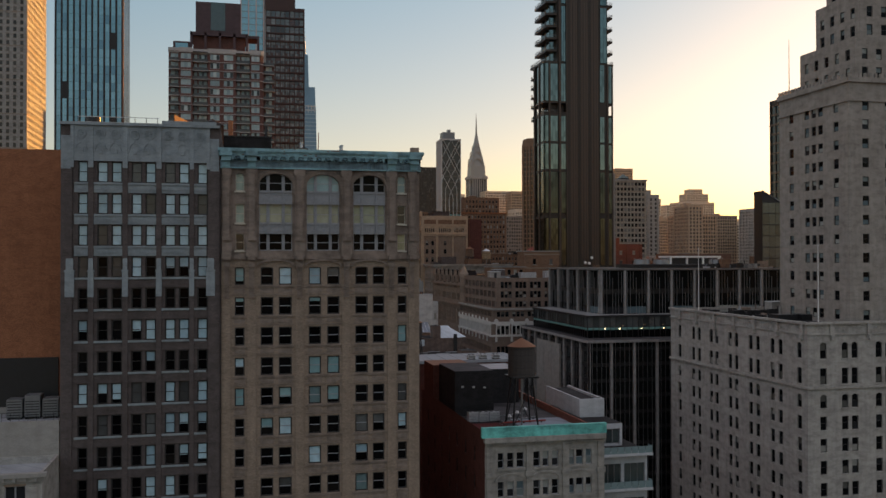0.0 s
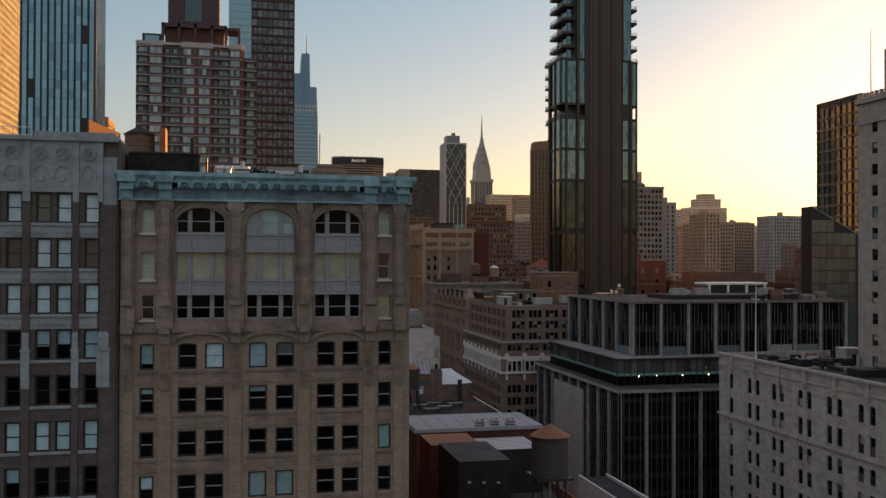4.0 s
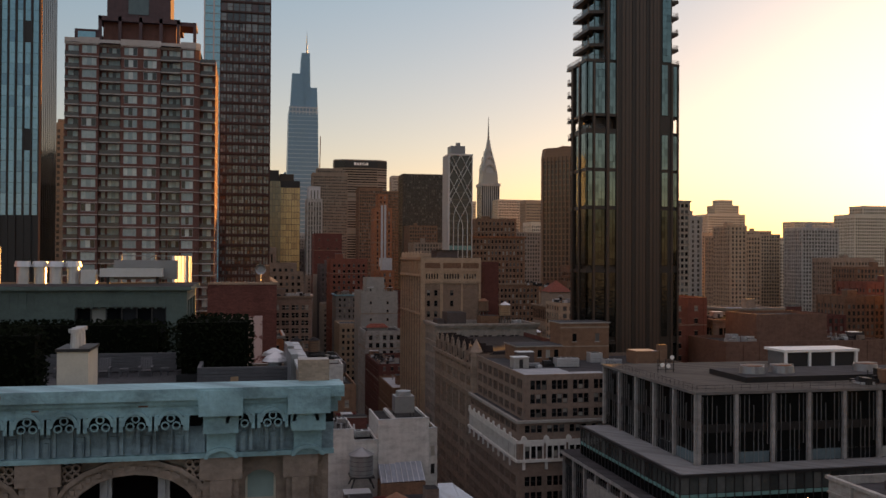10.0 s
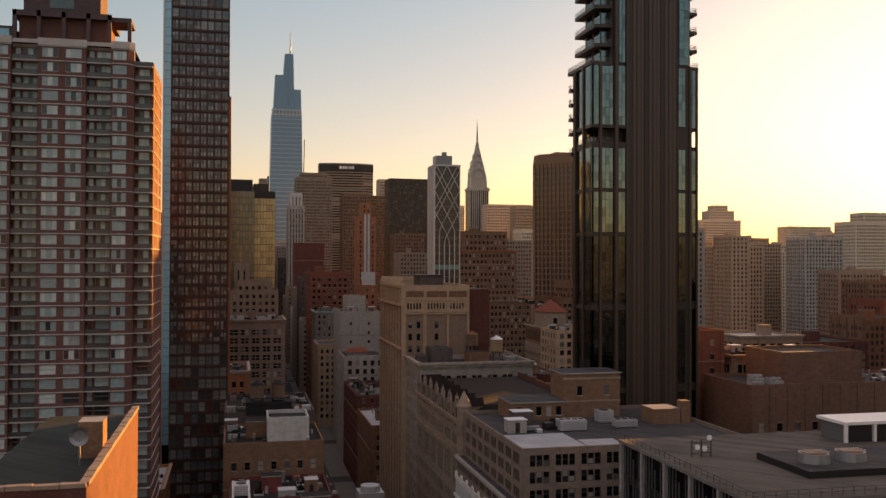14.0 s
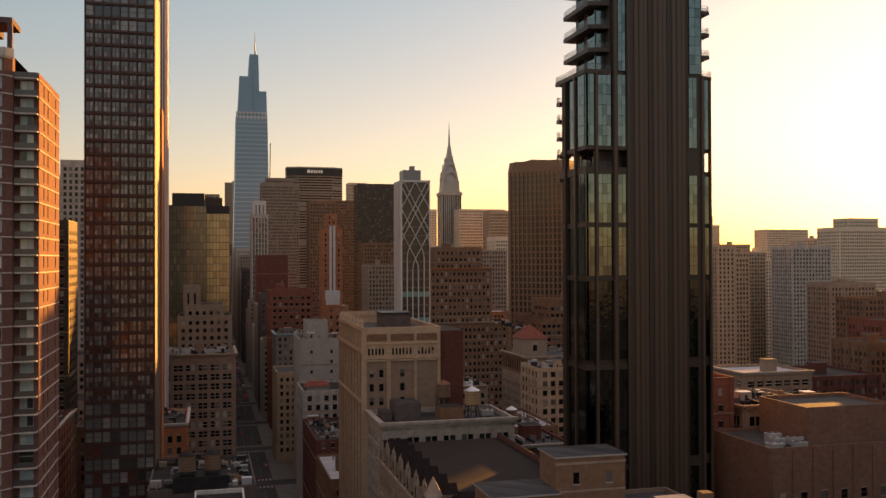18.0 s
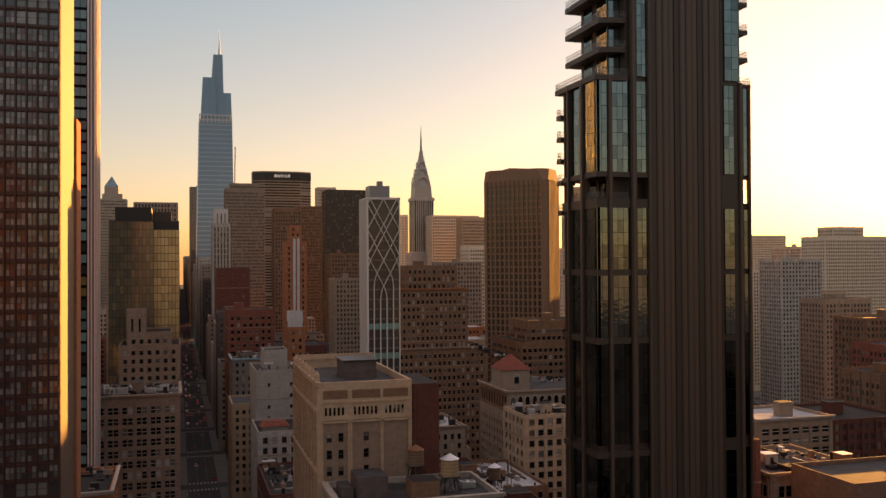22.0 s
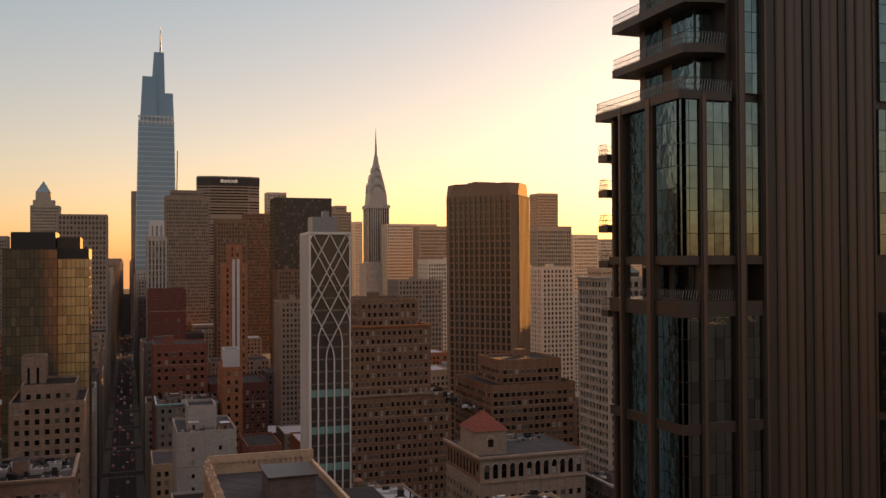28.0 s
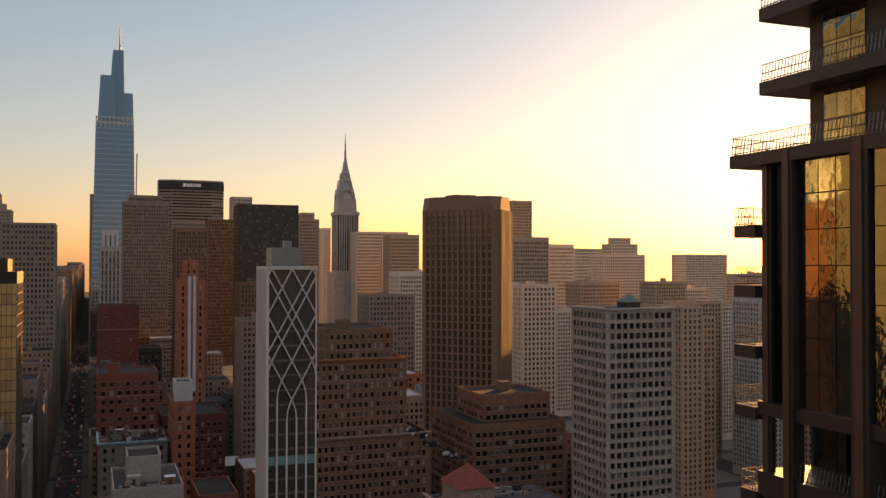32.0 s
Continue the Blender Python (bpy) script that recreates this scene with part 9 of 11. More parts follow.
def spire_tower():
    r = thing("spire_skyscraper", (323, 1345, 0), "pale brick art deco skyscraper with a tiered steel crown and spire", "skyscraper")
    taken.append((290, 345, 1325, 1375))
    o = tuple(r.location)
    b = MB(o)
    cx, cy = 323, 1345
    sq = lambda m: [(cx - m, cy - m), (cx + m, cy - m), (cx + m, cy + m), (cx - m, cy + m)]
    b.prism(sq(19), 0, 124, "paleston")
    b.prism(sq(14.4), 124, 203, "paleston")
    part("shaft", b, r)
    for k in range(9):
        s = MB(o)
        u = -12.6 + k * 3.15
        s.face_bar((cx, cy - 14.4), (1, 0), (0, -1), u - 0.8, u + 0.8, 126, 198, 0.12, "glass_far")
        part("window_strip", s, r)
        s = MB(o)
        s.face_bar((cx - 14.4, cy), (0, -1), (-1, 0), u - 0.8, u + 0.8, 126, 198, 0.12, "glass_far")
        part("window_strip", s, r)
    for z0, z1, m0, m1 in ((198, 202, 15.6, 15.6), (202, 219, 12.6, 11.6), (219, 234, 11.4, 8.8), (234, 247, 8.6, 6.0), (247, 259, 5.8, 3.6), (259, 271, 3.4, 1.8), (271, 308, 1.4, 0.1)):
        s = MB(o)
        s.taper(sq(m0), z0, sq(m1), z1, "crownsteel" if z0 > 200 else "paleston")
        part("crown_tier" if z0 < 270 else "spire", s, r)
    for z0, m in ((219, 11.4), (234, 8.6), (247, 5.8)):
        s = MB(o)
        arch_ring(s, (cx, cy - m - 0.1), (1, 0), (0, -1), -m * 0.62, m * 0.62, z0, z0 + m, m * 0.2, 0.8, "crownsteel")
        part("crown_arch", s, r)
        s = MB(o)
        arch_ring(s, (cx - m - 0.1, cy), (0, -1), (-1, 0), -m * 0.62, m * 0.62, z0, z0 + m, m * 0.2, 0.8, "crownsteel")
        part("crown_arch", s, r)


M["crownsteel"] = plain("dull crown steel", (0.3, 0.27, 0.24), 0.4, 0.6)
spire_tower()


def slab_tower():
    r = thing("slab_skyscraper", (143, 1515, 0), "broad grey-brown slab skyscraper with a dark crown band", "skyscraper")
    taken.append((90, 196, 1495, 1545))
    o = tuple(r.location)
    pts = [(99, 1508), (116, 1500), (171, 1500), (188, 1508), (188, 1532), (99, 1532)]
    b = MB(o)
    b.prism(pts, 0, 252, "slabstone", "roofing")
    part("core", b, r)
    s = MB(o)
    for k in range(52):
        z = 20 + k * 4.2
        for a, c in zip(pts[:3], pts[1:4]):
            W = math.hypot(c[0] - a[0], c[1] - a[1])
            U = ((c[0] - a[0]) / W, (c[1] - a[1]) / W)
            s.face_bar(a, U, (U[1], -U[0]), 0.5, W - 0.5, z, z + 1.9, 0.12, "glass_far")
    part("window_band", s, r, kind="stuff")
    s = MB(o)
    for a, c in zip(pts[:3], pts[1:4]):
        W = math.hypot(c[0] - a[0], c[1] - a[1])
        U = ((c[0] - a[0]) / W, (c[1] - a[1]) / W)
        s.face_bar(a, U, (U[1], -U[0]), 0, W, 238, 250, 0.6, "darkmetal")
    part("crown_band", s, r, "dark crown band")
    s = MB(o)
    for k, (a, c) in enumerate(((-12, -7.5), (-6.5, -3), (-2, 0.5), (1.5, 3), (4, 5.2), (6, 8), (9, 12))):
        s.face_bar((143, 1499.4), (1, 0), (0, -1), a, c, 242.5, 246.5 if k % 2 else 247.2, 0.3, sign_white)
    part("sign_bars", s, r, "white sign of plain shapes")


M["slabstone"] = masonry("brown-grey precast concrete", (0.24, 0.2, 0.17), stain=0.1)
slab_tower()


# ---- other buildings along the avenue and on the skyline ----
M["cabinroof"] = masonry("pale blue-grey sheet metal", (0.42, 0.5, 0.56), rough=0.5, stain=0.15)
M["cabinroof2"] = masonry("dull blue-grey roof sheet", (0.19, 0.215, 0.235), rough=0.6, stain=0.15)
M["palebrown"] = masonry("dull brown render", (0.15, 0.115, 0.1), stain=0.3)
M["plainbrown"] = masonry("plain brown brick", (0.2, 0.115, 0.085), brick=(0.24, 0.075), joint=0.85, stain=0.2)
FAR = ("glass_sky", "darkmetal", "plain")
MIDW = ("glass_mid", "blackframe", "sash")
put("glass_office", "dark reflective glass office tower with bright window grid", 122, 146, 160, 180.7, 122.5, "blackfin", faces="SW", w=2.3, wh=2.8, bay=2.6, floor=3.4, style=("glass_green", "darkmetal", "grid"), single=False, bulk=False)
# invented tower outside the view, keeps low sun off the roof terrace
put("brick_tower", "added unseen brown brick tower that shades the roof terrace", 190, 240, 215, 272, 112, "brownbrick", faces="SW", w=1.5, wh=1.9, bay=3.2, floor=3.7, style=MIDW, single=False, bulk=False)
put("dark_slab", "dark brown slab building behind the gridded tower", -92, -75, 430, 455, 120, "bronze", faces="SE", w=1.5, wh=1.6, bay=2.6, floor=3.4, style=("glass_mid", "darkmetal", "sash"), single=False, bulk=False)
wedge = thing("glass_wedge", (112, 166, 0), "dark glass wing with a steeply sloping glass top", "building")
taken.append((105.8, 121.9, 160, 164.8))
wb, wo = MB((112, 166, 0)), (105.8, 121.9, 160, 164.8)
top = lambda x: 88.9 - (x - 105.8) * 0.52
wa, wc, wd, we = wo
wb.poly([(wa, wd, 0), (wc, wd, 0), (wc, wd, top(wc)), (wa, wd, top(wa))], "darkmetal")
wb.poly([(wa, we, 0), (wa, wd, 0), (wa, wd, top(wa)), (wa, we, top(wa))], "darkmetal")
wb.poly([(wc, wd, 0), (wc, we, 0), (wc, we, top(wc)), (wc, wd, top(wc))], "darkmetal")
wb.poly([(wc, we, 0), (wa, we, 0), (wa, we, top(wa)), (wc, we, top(wc))], "darkmetal")
wb.poly([(wa, wd, top(wa)), (wc, wd, top(wc)), (wc, we, top(wc)), (wa, we, top(wa))], "roofing")
part("core", wb, wedge)
for k in range(6):
    for j in range(24):
        xa, xb = wa + 0.15 + k * 2.4, wa + 2.45 + k * 2.4
        if 12 < j and 3.7 * j + 3.3 < top(xb):
            wb = MB((112, 166, 0))
            wb.face_bar((0, wd), (1, 0), (0, -1), xa, xb, 3.7 * j + 0.2, 3.7 * j + 3.6 if 3.7 * j + 3.6 < top(xb) else top(xb) - 0.1, 0.08, "glass_green")
            part("pane", wb, wedge)
wb = MB((112, 166, 0))
wb.bar((wa, wd - 0.1, top(wa) + 0.1), (wc, wd - 0.1, top(wc) + 0.1), 0.3, "midmetal")
part("sloping_edge", wb, wedge)
put("brick_block", "plain brown brick block with few windows and roof plant", 102, 158, 233.5, 258, 60.5, "plainbrown", faces="S", w=1.7, wh=2.2, bay=5.2, floor=10.6, style=MIDW, single=False, roof="roofing", bulk=False)
put("brick_block", "blank brown brick roof block with a stair house", 115, 140, 238, 257, 68.6, "plainbrown", faces="", z0=59.6, bulk=False, roof="roofing")
put("brick_block", "red brick upper block with flat roof", 97, 111, 262.2, 284, 73, "redbrick", faces="SW", w=1.4, wh=1.6, bay=4.5, floor=4.2, style=MIDW, single=False, roof="roof_dark")
# two invented blocks out of view, cutting low sun from the roofs
put("east_block", "added unseen brick block that shades the office roof and terrace", 266, 302, 322, 345, 112, "brownbrick", faces="SW", w=1.8, wh=2.0, bay=3.4, floor=3.9, style=MIDW, single=False, bulk=False)
put("east_block", "added unseen lower wing of the shading block", 266, 292, 345.1, 372, 92, "tan", faces="SW", w=1.8, wh=2.0, bay=3.4, floor=3.9, style=MIDW, single=False, bulk=False)
put("studio_block", "brown studio building with wide piers and a low parapet roof", 113, 138, 261.5, 288, 65.5, "brownstone", faces="SW", w=1.5, wh=2.5, bay=5.9, floor=3.9, group=3, style=("glass_dark", "blackframe", "grid"), single=False, cornice="tanstone", roof="roofing", bulk=False)
put("balcony_flats", "tan apartment block with stepped corner balconies", 150, 176, 318, 340, 66, "tan", faces="SW", w=2.4, wh=1.8, bay=3.4, floor=3.1, style=("glass_far", "white", "grid"), single=False, roof="roof_pale", cornice="concrete")
for k in range(5):
    ac_unit(105 + k * 1.9 + (k % 2), 236 + 3.1 * (k % 3), 59.6, 3.4 - 0.4 * (k % 2), 2.2, 1.6 + 0.5 * (k % 3))
put("slim_tower", "slim pale apartment tower behind the bronze tower", 88, 94, 252, 268, 103, "concrete", faces="SW", w=1.2, wh=1.7, bay=1.9, floor=3.2, style=FAR)
put("beige_flats", "beige brick apartment building with corner windows", 85, 104, 338, 356, 67.5, "beige", faces="SW", w=1.7, wh=1.7, bay=2.7, floor=3.1, style=MIDW, single=False)
put("brown_flats", "low brown brick building with a water tank", 62, 84, 318, 352, 52, "brownbrick", faces="SW", w=1.2, wh=1.7, bay=2.6, floor=3.6, roof="roof_pale", style=MIDW, single=False)
put("brick_house", "low dark brick house behind the loft tower", 56, 82, 362, 384, 46, "darkred", faces="SW", w=1.2, wh=1.7, bay=2.6, floor=3.6, style=MIDW)
water_tank(70, 322, 51.2, 1.7, 3.2, 2.5, "grey wooden water tank with a pointed cap", "wood", "palemetal")
put("grid_building", "cream concrete office tower with a deep square window grid", 178.5, 206, 458, 483, 119.6, "limestone", faces="SW", w=1.9, wh=1.95, bay=2.45, floor=3.45, depth=0.6, style=("glass_far", "blackframe", "sash"), single=True, bulk=False, cornice="paleston")
t = thing("roof_lantern", (193.5, 468, 118.7), "small dark pyramid-topped roof lantern", "roof house")
b = MB()
b.box(-3, 3, -3, 3, 0, 2.6, "darkmetal")
part("drum", b, t)
b = MB()
b.taper([(-3.4, -3.4), (3.4, -3.4), (3.4, 3.4), (-3.4, 3.4)], 2.6, [(-0.3, -0.3), (0.3, -0.3), (0.3, 0.3), (-0.3, 0.3)], 5.4, "copper_d")
part("cap", b, t)
put("massive_block", "massive brown brick office block, lower storeys", 86, 133, 512, 562, 71, "brownbrick", faces="SW", w=1.2, wh=1.9, bay=2.35, floor=3.55, style=MIDW, single=True, cornice="tanstone", bulk=False)
put("massive_block", "massive brown brick office block, upper storeys", 88, 124.5, 514, 558, 99.5, "brownbrick", faces="SW", z0=70, w=1.1, wh=1.8, bay=2.3, floor=3.5, style=MIDW, single=True, cornice="orangebrick", bulk=False)
put("massive_block", "stepped brown brick crown of the office block", 94, 120, 517, 552, 110.5, "brownbrick", faces="SW", z0=98.6, w=1.1, wh=1.8, bay=2.3, floor=3.5, style=MIDW)
put("brown_office", "broad brown brick office building with stepped roof", 152, 193, 514, 560, 72, "brownbrick", faces="SW", w=1.9, wh=1.9, bay=2.8, floor=3.6, style=MIDW, single=True)
put("brown_office", "set-back top of the brown office building", 160, 190, 522, 550, 82, "brownbrick", faces="SW", z0=71, w=1.9, wh=1.9, bay=2.8, floor=3.6, style=MIDW)


def arched_block():
    x0, x1, y0, y1, h = 113, 152, 428, 462, 61
    r = put("arched_building", "tan brick building with a row of tall arched windows", x0, x1, y0, y1, 52.5, "tan", faces="SW", w=1.5, wh=1.9, bay=3.1, floor=3.7, style=MIDW, single=True, bulk=False)
    o = tuple(r.location)
    b = MB(o)
    cols = spread(x1 - x0, 3.1, 1.9, 0.9)
    f = b.facade((x0, y0), (x1, y0), 52.5, h, cols, [(53.6, 58.6)], "tan", 0.4)
    f += b.facade((x0, y1), (x0, y0), 52.5, h, spread(y1 - y0, 3.1, 1.9, 0.9), [(53.6, 58.6)], "brownbrick", 0.4)
    wall_plain(b, (x1, y0), (x1, y1), 52.5, h, "brownbrick")
    for a, c in cols:
        arch_fill(b, (x0, y0), (1, 0), (0, -1), a, c, 57.6, 58.6, 0.4, "tan")
        arch_ring(b, (x0, y0), (1, 0), (0, -1), a, c, 57.6, 58.6, 0.3, 0.15, "paleston")
    b.poly([(x0, y0, h - 0.6), (x1, y0, h - 0.6), (x1, y1, h - 0.6), (x0, y1, h - 0.6)], "roofing")
    part("upper_wall", b, r)
    glaze(r, f, MIDW)
    c = MB(o)
    c.face_bar((x0, y0), (1, 0), (0, -1), -0.6, x1 - x0 + 0.6, h - 0.6, h + 0.2, 0.9, "tanstone")
    c.face_bar((x0, y1), (0, -1), (-1, 0), -0.6, y1 - y0 + 0.6, h - 0.6, h + 0.2, 0.9, "tanstone")
    c.face_bar((x0, y0), (1, 0), (0, -1), -0.1, x1 - x0, 52.3, 52.9, 0.4, "tanstone")
    part("cornice", c, r)
    c = MB(o)
    c.box(113.5, 125, 434, 448, h - 0.6, 68.5, "tan")
    part("roof_tower", c, r)
    c = MB(o)
    c.taper([(112.9, 433.4), (125.6, 433.4), (125.6, 448.6), (112.9, 448.6)], 68.5, [(119, 440.8), (119.5, 440.8), (119.5, 441.2), (119, 441.2)], 74.4, "redroof")
    part("hipped_roof", c, r, "red clay tile hipped roof")
    c = MB(o)
    c.face_bar((113.5, 434), (1, 0), (0, -1), 4.8, 6.8, 63, 65.6, 0.05, "glass_far")
    arch_ring(c, (113.5, 434), (1, 0), (0, -1), 4.8, 6.8, 65.6, 66.6, 0.4, 0.15, "paleston")
    part("tower_window", c, r)


arched_block()
# west side of the avenue
M["redpaint"] = masonry("red painted brick", (0.19, 0.05, 0.045), brick=(0.24, 0.075), joint=0.8, stain=0.2)
# pale brick colour that carries the distance haze of the eastern skyline
M["palebrick"] = masonry("cream brick paled for haze", (0.6, 0.53, 0.42), brick=(0.24, 0.075), joint=0.9, stain=0.12)
M["loftstone"] = masonry("pinkish grey-brown brick", (0.25, 0.175, 0.14), brick=(0.24, 0.075), joint=0.85, stain=0.18)
put("corner_loft", "pink-brown brick corner loft with triple windows", -46, -11.8, 418, 450, 67.4, "loftstone", faces="SE", w=1.45, wh=2.3, bay=4.3, floor=3.7, group=2, style=("glass_mid", "cream", "sash"), single=True, cornice="tanstone", roof="roof_dark")
for k in range(6):
    ac_unit(-40 + k * 4.6, 428 + 4 * (k % 2), 66.5, 3.2, 2.2, 1.5 + 0.4 * (k % 3))
put("stepped_block", "brown stone stepped office block", -36, -11.5, 492, 526, 78, "brownstone", faces="SE", w=1.5, wh=1.8, bay=2.9, floor=3.6, style=MIDW, single=True, bulk=False)
put("stepped_block", "brown stone tower block with vertical slots", -34, -26, 512, 524, 92, "brownstone", faces="SE", z0=77, w=0.9, wh=10, bay=2.4, floor=14, style=MIDW, bulk=False)
put("stepped_block", "upper step of the brown stone block", -33, -15, 500, 526, 83, "brownstone", faces="SE", z0=77, w=1.5, wh=1.8, bay=2.9, floor=3.6, style=MIDW, bulk=False)


def gold_tower():
    x0, x1, y0, y1, h = -42.5, -11.6, 529, 561, 132
    r = thing("glass_tower", ((x0 + x1) / 2, (y0 + y1) / 2, 0), "bronze and green reflective glass office tower", "tower")
    taken.append((x0, x1, y0, y1))
    o = tuple(r.location)
    b = MB(o)
    b.prism([(x0, y0), (-23, y0), (-23, y0 + 2), (x1, y0 + 2), (x1, y1), (x0, y1)], 0, h, "darkmetal", "roofing")
    part("core", b, r)
    for P, U, N, W, z1 in (((x0, y0), (1, 0), (0, -1), 19.5, h), ((-23, y0 + 2), (1, 0), (0, -1), 11.4, h - 2), ((x1, y0 + 2), (0, 1), (1, 0), 30, h - 2)):
        n = int(W / 1.6)
        skin = "goldpane" if P[0] == -23 else "goldglass"
        for j in range(34):
            q = MB(o)
            z = 6 + j * 3.7
            if z + 3.4 > z1:
                break
            for i in range(n):
                q.face_bar(P, U, N, W * i / n + 0.08, W * (i + 1) / n - 0.08, z, z + 3.45, 0.12, skin)
            part("pane", q, r, kind="stuff")
    c = MB(o)
    c.box(-40, -24, 534, 556, h, 138.5, "darkmetal", "roof_dark")
    c.box(-23.5, -15, 536, 556, h, 136.5, "bronze", "roof_dark")
    part("plant_room", c, r)


M["goldpane"] = glazing("gold reflective glass", [(0, (0.4, 0.27, 0.12)), (0.5, (0.46, 0.32, 0.14)), (0.85, (0.32, 0.21, 0.1))], rough=0.06, spec=0.9)
gold_tower()
put("roof_row", "dark-roofed brick building on the avenue's west side", -35.5, -11.8, 236, 262, 50, "brownbrick", faces="SE", w=1.2, wh=1.9, bay=3.0, floor=3.8, style=MIDW, single=False)
put("roof_row", "dark brick building with tar roof and tanks", -35.5, -11.8, 262.2, 296, 53, "greybrick", faces="SE", w=1.2, wh=1.9, bay=3.0, floor=3.8, style=MIDW)
put("red_house", "red brick building with flat tar roof", -34, -11.8, 206, 235.6, 42, "redpaint", faces="SE", w=1.1, wh=1.7, bay=3.4, floor=3.6, style=("glass_far", "white", "sash"), single=False)
put("white_house", "white painted blank roof building", -25.1, -15.1, 238.5, 250, 55.4, "palewall", faces="", z0=41, bulk=False, roof="roof_dark")
def party_wall():
    r = thing("party_wall_building", (-19, 146, 0), "white rendered building with a stepped blank party wall", "building")
    taken.append((-33, -7.6, 120, 156))
    o = tuple(r.location)
    for x0, x1, y0, z, nm in ((-30.6, -23.2, 141, 55.0, "wall"), (-23.2, -18.8, 141.3, 52.9, "wall"), (-18.8, -15.7, 140.8, 56.5, "stair_block"), (-15.7, -9.5, 141, 56.6, "wall"), (-9.5, -7.7, 142.2, 54.5, "wall"), (-33.2, -30.65, 142, 60.6, "chimney_tower")):
        b = MB(o)
        b.box(x0, x1, y0, 154, 0, z - 0.5, "palewall", "roof_dark")
        for xa, xb, ya, yb in ((x0, x1, y0, y0 + 0.3), (x0, x0 + 0.3, y0 + 0.3, 154), (x1 - 0.3, x1, y0 + 0.3, 154)):
            b.box(xa, xb, ya, yb, z - 0.5, z, "palewall")
        part(nm, b, r)
        b = MB(o)
        b.box(x0 - 0.06, x1 + 0.06, y0 - 0.08, y0 + 0.36, z, z + 0.14, "palestone2")
        part("coping", b, r)
    for z in (49.5, 46.2):
        b = MB(o)
        b.face_bar((-8.9, 142.2), (1, 0), (0, -1), 0, 0.7, z, z + 1.8, 0.03, "glass_mid")
        part("window", b, r)
    b = MB(o)
    b.poly([(-18.9, 136.8, 46.2), (-10.9, 136.8, 46.4), (-10.9, 141, 48.9), (-18.9, 141, 48.7)], "bluefelt")
    b.box(-18.9, -10.9, 136.8, 140.9, 41, 46.1, "brownbrick")
    part("lean_to", b, r, "brick lean-to with a blue-grey glazed roof")
    for k in range(9):
        b = MB(o)
        b.bar((-18.7 + k * 0.96, 136.7, 46.3), (-18.7 + k * 0.96, 141, 48.9), 0.09, "palemetal")
        part("glazing_bar", b, r)
    for k in range(7):
        b = MB(o)
        b.cyl(-29.6 + k * 1.1, 143 + 0.7 * (k % 3), 54.5, 55.6 + 0.5 * (k % 2), 0.22, 0.2, 8, "midmetal" if k % 2 else "palemetal")
        part("vent_pipe", b, r)


party_wall()
ac_unit(-31.9, 147, 60.1, 1.9, 2.6, 1.7, "tall pale cooling unit on the narrow tower", 1)
ac_unit(-27.3, 148, 54.5, 2.2, 1.5, 1.4)
ac_unit(-24.6, 149.5, 54.5, 1.6, 1.4, 1.2)
ac_unit(-21, 147, 52.4, 2.6, 1.8, 1.3)
put("brown_house", "red painted brick house with cluttered dark roof", -29.5, -17.3, 122, 136.6, 44, "redpaint", faces="SE", w=1.2, wh=1.8, bay=3.2, floor=3.8, style=MIDW, single=False)
put("orange_house", "orange-brown brick house with flat roof", -44, -30, 110, 150, 44, "orangebrick", faces="SE", w=1.2, wh=1.8, bay=3.2, floor=3.8, style=MIDW)
put("low_house", "low dark brick house behind the pale roofed shed", -26, -6, 83, 96.8, 38, "darkred", faces="SE", style=MIDW, w=1.2, wh=1.8, bay=3.2, floor=3.8, roof="roof_dark")
shed = thing("roofed_shed", (-17, 76, 0), "brick building with a broad plain pale blue-grey roof", "building")
taken.append((-27.6, -6.1, 69.4, 82.6))
b = MB(tuple(shed.location))
b.box(-27.4, -6.4, 69.6, 82.4, 0, 45.6, "darkred")
part("wall", b, shed)
b = MB(tuple(shed.location))
b.taper([(-27.7, 69.3), (-6.0, 69.3), (-6.0, 82.7), (-27.7, 82.7)], 45.6, [(-27.5, 69.5), (-6.2, 69.5), (-6.2, 82.5), (-27.5, 82.5)], 46.1, "cabinroof2")
part("roof", b, shed, "plain pale blue-grey roof sheet")
for q in range(8):
    b = MB(tuple(shed.location))
    b.box(-27.3 + q * 2.75, -27.2 + q * 2.75, 69.6, 82.4, 46.1, 46.16, "cabinroof2")
    part("roof_seam", b, shed)
for q in range(3):
    ac_unit(-16.5 + q * 2.6, 71.2 + 0.5 * (q % 2), 46.1, 1.5, 1.2, 0.9)
deck2 = thing("terrace_building", (-15, 108, 0), "dark brick building with a black roof terrace and low walls", "building")
taken.append((-24, -5, 97, 128))
b = MB(tuple(deck2.location))
found = b.facade((-5.2, 97), (-5.2, 118.4), 0, 42.8, spread(21.4, 3.4, 1.2, 1.5, 1), [(3 + 3.9 * q, 4.9 + 3.9 * q) for q in range(10)], "greybrick", 0.25)
for p0, p1 in (((-24, 97), (-5.2, 97)), ((-5.2, 118.4), (-24, 118.4)), ((-24, 118.4), (-24, 97))):
    wall_plain(b, p0, p1, 0, 42.8, "greybrick")
b.poly([(-24, 97, 42.8), (-5.2, 97, 42.8), (-5.2, 118.4, 42.8), (-24, 118.4, 42.8)], "roof_dark")
part("wall", b, deck2)
glaze(deck2, found, MIDW)
for xa, xb, ya, yb in ((-5.6, -5.2, 97, 118.4), (-24, -5.61, 97, 97.35), (-24, -23.6, 97.36, 118.4)):
    b = MB(tuple(deck2.location))
    b.box(xa, xb - 0.003, ya, yb, 42.805, 43.6, "greybrick", "concrete")
    part("parapet", b, deck2)
